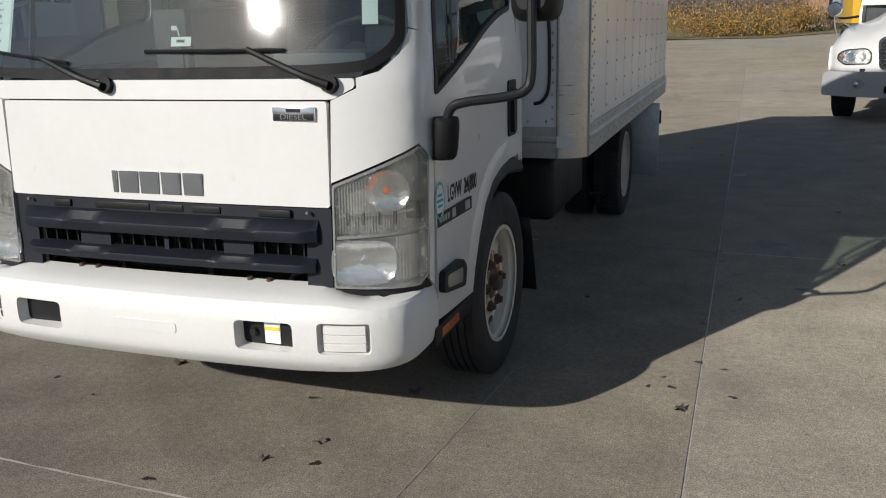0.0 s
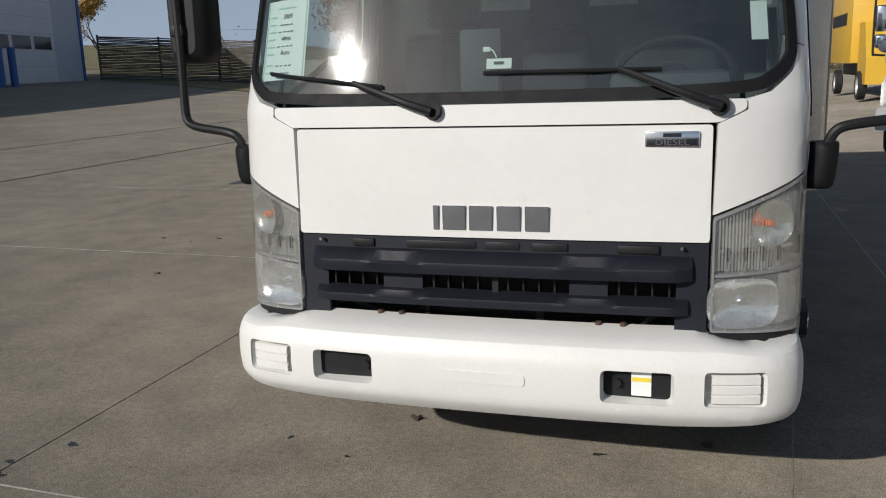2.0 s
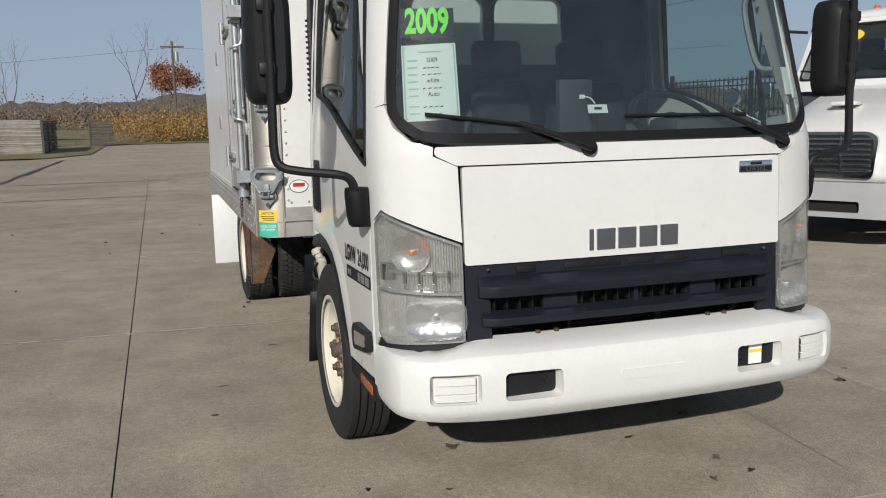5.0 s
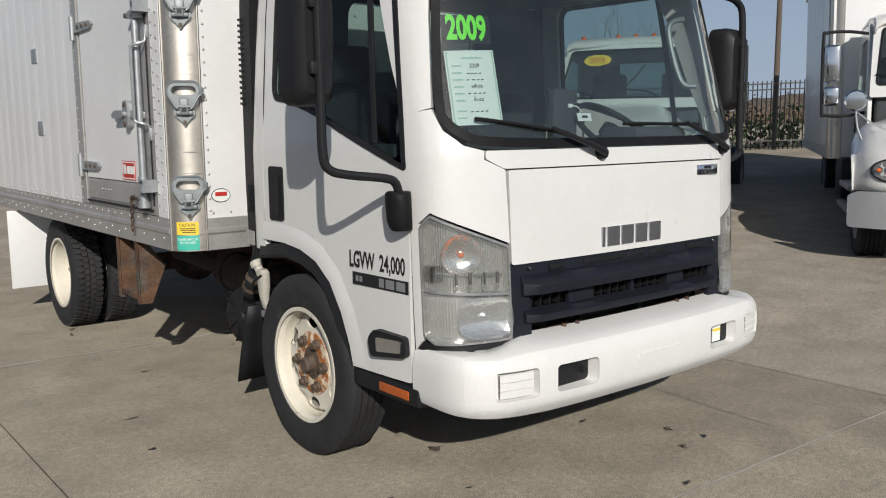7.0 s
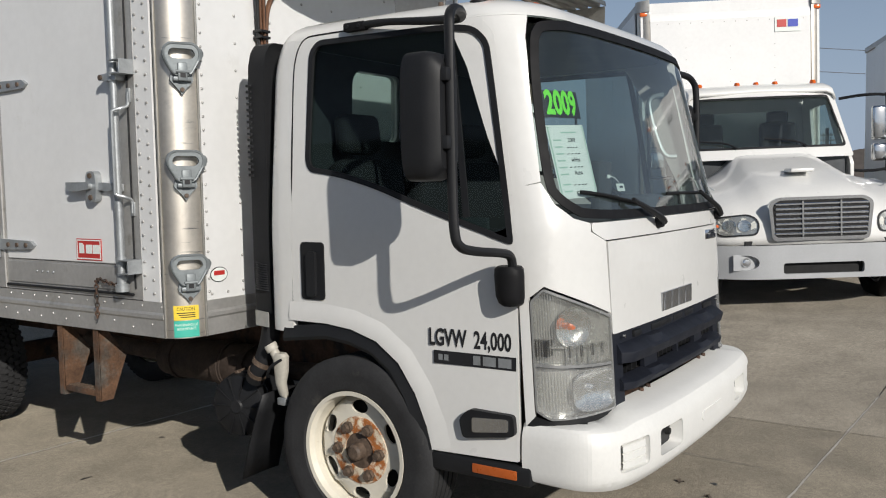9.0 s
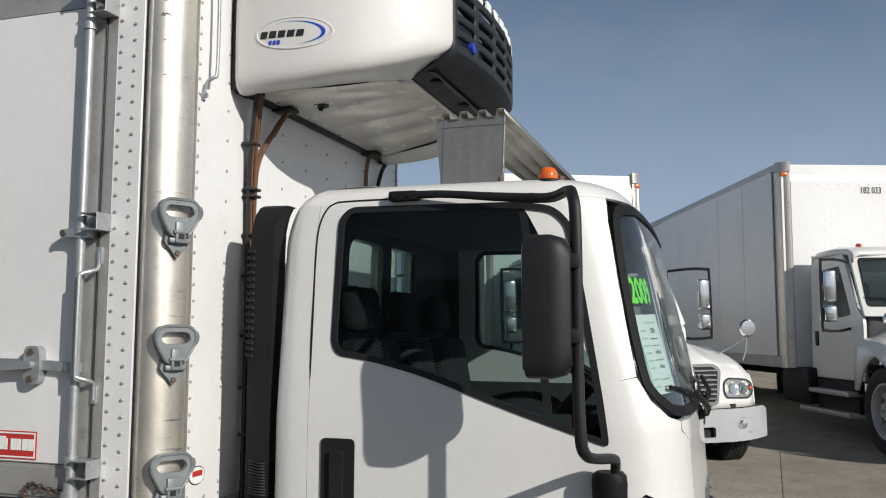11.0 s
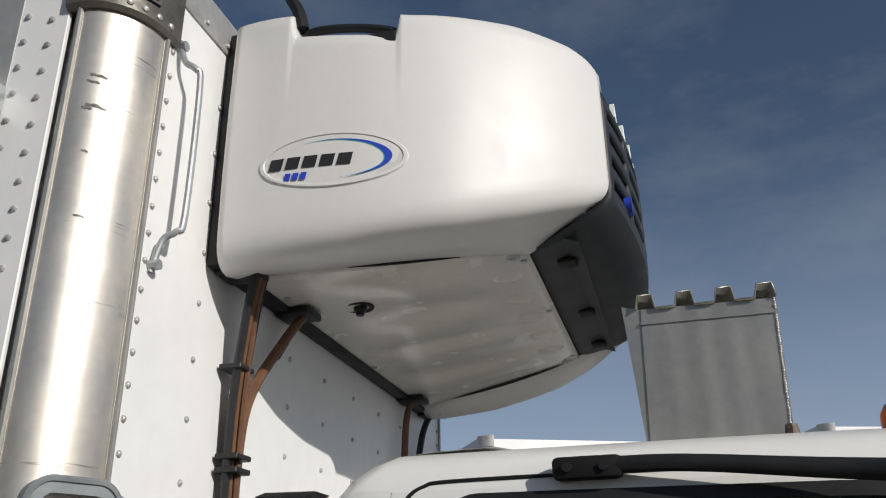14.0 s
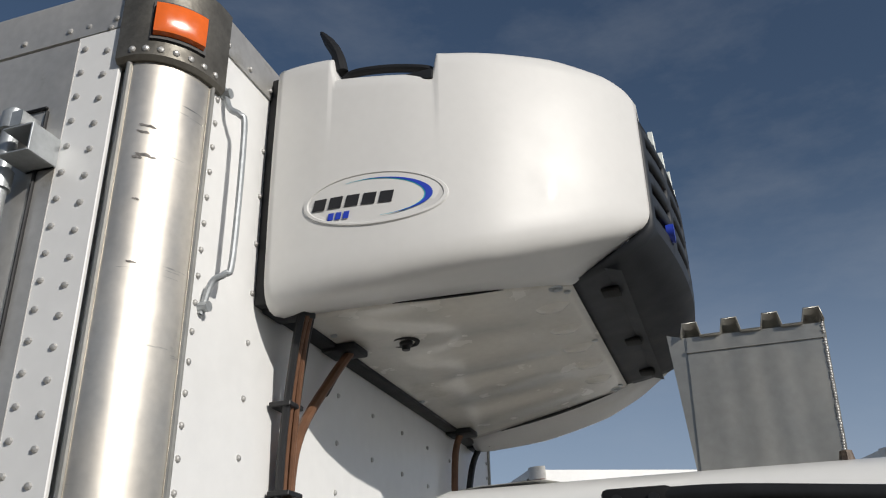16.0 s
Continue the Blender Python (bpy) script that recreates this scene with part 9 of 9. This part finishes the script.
part("roof", box(6.7, 40.3, 91.7, 104.3, 5.2, 5.5), ALU2, br)
for i in range(6):
    part("window", box(10.0 + i * 5, 11.8 + i * 5, 91.95, 92.02, 1.6, 3.0), DARKGL, br)
part("foundation", box(6.9, 40.1, 91.9, 92.0, 0.0, 0.7), STEELW, br)

# ---------- leaves and marks on the ground ----------
rnd = random.Random(77)
for i in range(46):
    x, y = rnd.uniform(-5, 5), rnd.uniform(-1.2, 11)
    lf = bmesh.new()
    s = rnd.uniform(0.012, 0.026)
    ring = [lf.verts.new((s * (1 + 0.35 * math.cos(5 * a)) * math.cos(a), 0.7 * s * (1 + 0.35 * math.cos(5 * a)) * math.sin(a), 0.006 + 0.010 * math.cos(a * 2 + i))) for a in (2 * math.pi * k / 10 for k in range(10))]
    c = lf.verts.new((0, 0, 0.004))
    for k in range(10):
        lf.faces.new((ring[k], ring[(k + 1) % 10], c))
    o = part("fallen_leaf", lf, BARK)
    o.matrix_world = pose(x, y, 0.002, 0, 0, rnd.uniform(0, 360))
    tagged(o, "small curled brown leaf on the concrete", "leaf", "fallen leaves")
for x, y in ((-0.535, 0.838), (1.858, 0.975), (0.72, 0.83)):
    lf = bmesh.new()
    ring = [lf.verts.new((0.03 * (1 + 0.4 * math.cos(5 * a)) * math.cos(a), 0.02 * (1 + 0.4 * math.cos(5 * a)) * math.sin(a), 0.010 + 0.012 * math.cos(a * 2))) for a in (2 * math.pi * k / 12 for k in range(12))]
    lf.faces.new(ring)
    o = part("fallen_leaf", lf, BARK)
    o.matrix_world = pose(x, y, 0.0, 0, 0, 40 * x)
    tagged(o, "small curled brown leaf on the concrete", "leaf", "fallen leaves")

# oil drops along the joint and under the rear of the row
rnd = random.Random(19)
drops = [(2.10, 9.36, 0.15, 0.10), (2.05, 8.21, 0.17, 0.10), (2.02, 6.96, 0.12, 0.08), (2.00, 7.2, 0.05, 0.05), (2.26, 4.0, 0.10, 0.05), (2.46, 2.87, 0.06, 0.045), (2.37, 3.73, 0.035, 0.06), (1.75, 3.48, 0.022, 0.02), (1.95, 3.43, 0.022, 0.02), (1.89, 2.11, 0.020, 0.016), (1.80, 1.21, 0.018, 0.014), (1.86, 1.0, 0.026, 0.018)]
drops += [(rnd.uniform(1.55, 2.3), rnd.uniform(0.6, 9.0), rnd.uniform(0.010, 0.022), rnd.uniform(0.008, 0.018)) for _ in range(26)]
drops += [(rnd.uniform(-6.5, 0.8), rnd.uniform(-0.8, 9.0), rnd.uniform(0.008, 0.030), rnd.uniform(0.008, 0.022)) for _ in range(60)]
ob_ = bmesh.new()
for x, y, a, b in drops:
    n = 14
    ph = [rnd.uniform(0, 6.28) for _ in range(3)]
    rim = []
    for k in range(n):
        q = 2 * math.pi * k / n
        m = 1 + 0.30 * math.sin(2 * q + ph[0]) + 0.22 * math.sin(3 * q + ph[1]) + 0.15 * math.sin(5 * q + ph[2])
        rim.append(ob_.verts.new((x + a * m * math.cos(q), y + b * m * math.sin(q), 0.0012)))
    ob_.faces.new(rim)
tagged(part("oil_drops", ob_, OIL), "dark oil drops spotted over the concrete", "oil stain", kind="stuff")
# pale sealant smeared over the cross joints
sm = bmesh.new()
for j in range(-1, 4):
    rows = []
    for k in range(121):
        x = -8.0 + (11.2 if j < 1 else 8.6) * k / 120
        y = GY + j * STEPY + SKEW * x
        h = rnd.uniform(0.004, 0.013) * (0.5 if j < 1 else 1.0)
        o = rnd.uniform(-0.003, 0.003)
        rows.append([Vector((x, y + o - h, 0.0018)), Vector((x, y + o + h, 0.0018))])
    add_ring_loft(sm, rows, closed=False, cap0=False, cap1=False)
part("sealant_smear", sm, JOINTP, pavement, "crumbly pale sealant over the cross joints")
# long pale scrape left by a dragged load
sc = bmesh.new()
rows = []
for k in range(31):
    c = Vector((0.97, -0.02)).lerp(Vector((1.08, 1.25)), k / 30)
    h = rnd.uniform(0.002, 0.006)
    rows.append([Vector((c.x - h, c.y, 0.0015)), Vector((c.x + h, c.y, 0.0015))])
add_ring_loft(sc, rows, closed=False, cap0=False, cap1=False)
tagged(part("scrape_mark", sc, SCRAPE), "faint pale scrape across the concrete", "scrape", kind="structure")

# ---------- slabs ----------
sb_ = bmesh.new()
g = 0.004
add_box(sb_, 0, STEP - 2 * g, 0, STEPY - 2 * g, -0.006, 0.0)
sb_.transform(Matrix(((1, 0, 0, 0), (SKEW, 1, 0, 0), (0, 0, 1, 0), (0, 0, 0, 1))))
slab_mesh = finish(sb_, "slab", CONC)
for i in range(-2, 5):
    for j in range(-3, 7):
        x0, y0 = GX + i * STEP + g, GY + j * STEPY + g
        if x0 + STEP > 3.2:
            bm2 = bmesh.new()
            n = 4
            vv = [[bm2.verts.new((x0 + (STEP - 2 * g) * a / n, y0 + (STEPY - 2 * g) * b / n + SKEW * (x0 + (STEP - 2 * g) * a / n), rise(x0 + (STEP - 2 * g) * a / n, 0))) for b in range(n + 1)] for a in range(n + 1)]
            for a in range(n):
                for b in range(n):
                    bm2.faces.new((vv[a][b], vv[a + 1][b], vv[a + 1][b + 1], vv[a][b + 1]))
            # Slabs on this side take the concrete with sunlight put into its colour.
            part("slab", bm2, CONC2 if x0 > 1.5 else CONC, pavement)
        else:
            s = new("slab", slab_mesh)
            s.location = (x0, y0 + SKEW * x0, 0)
            s.parent = pavement
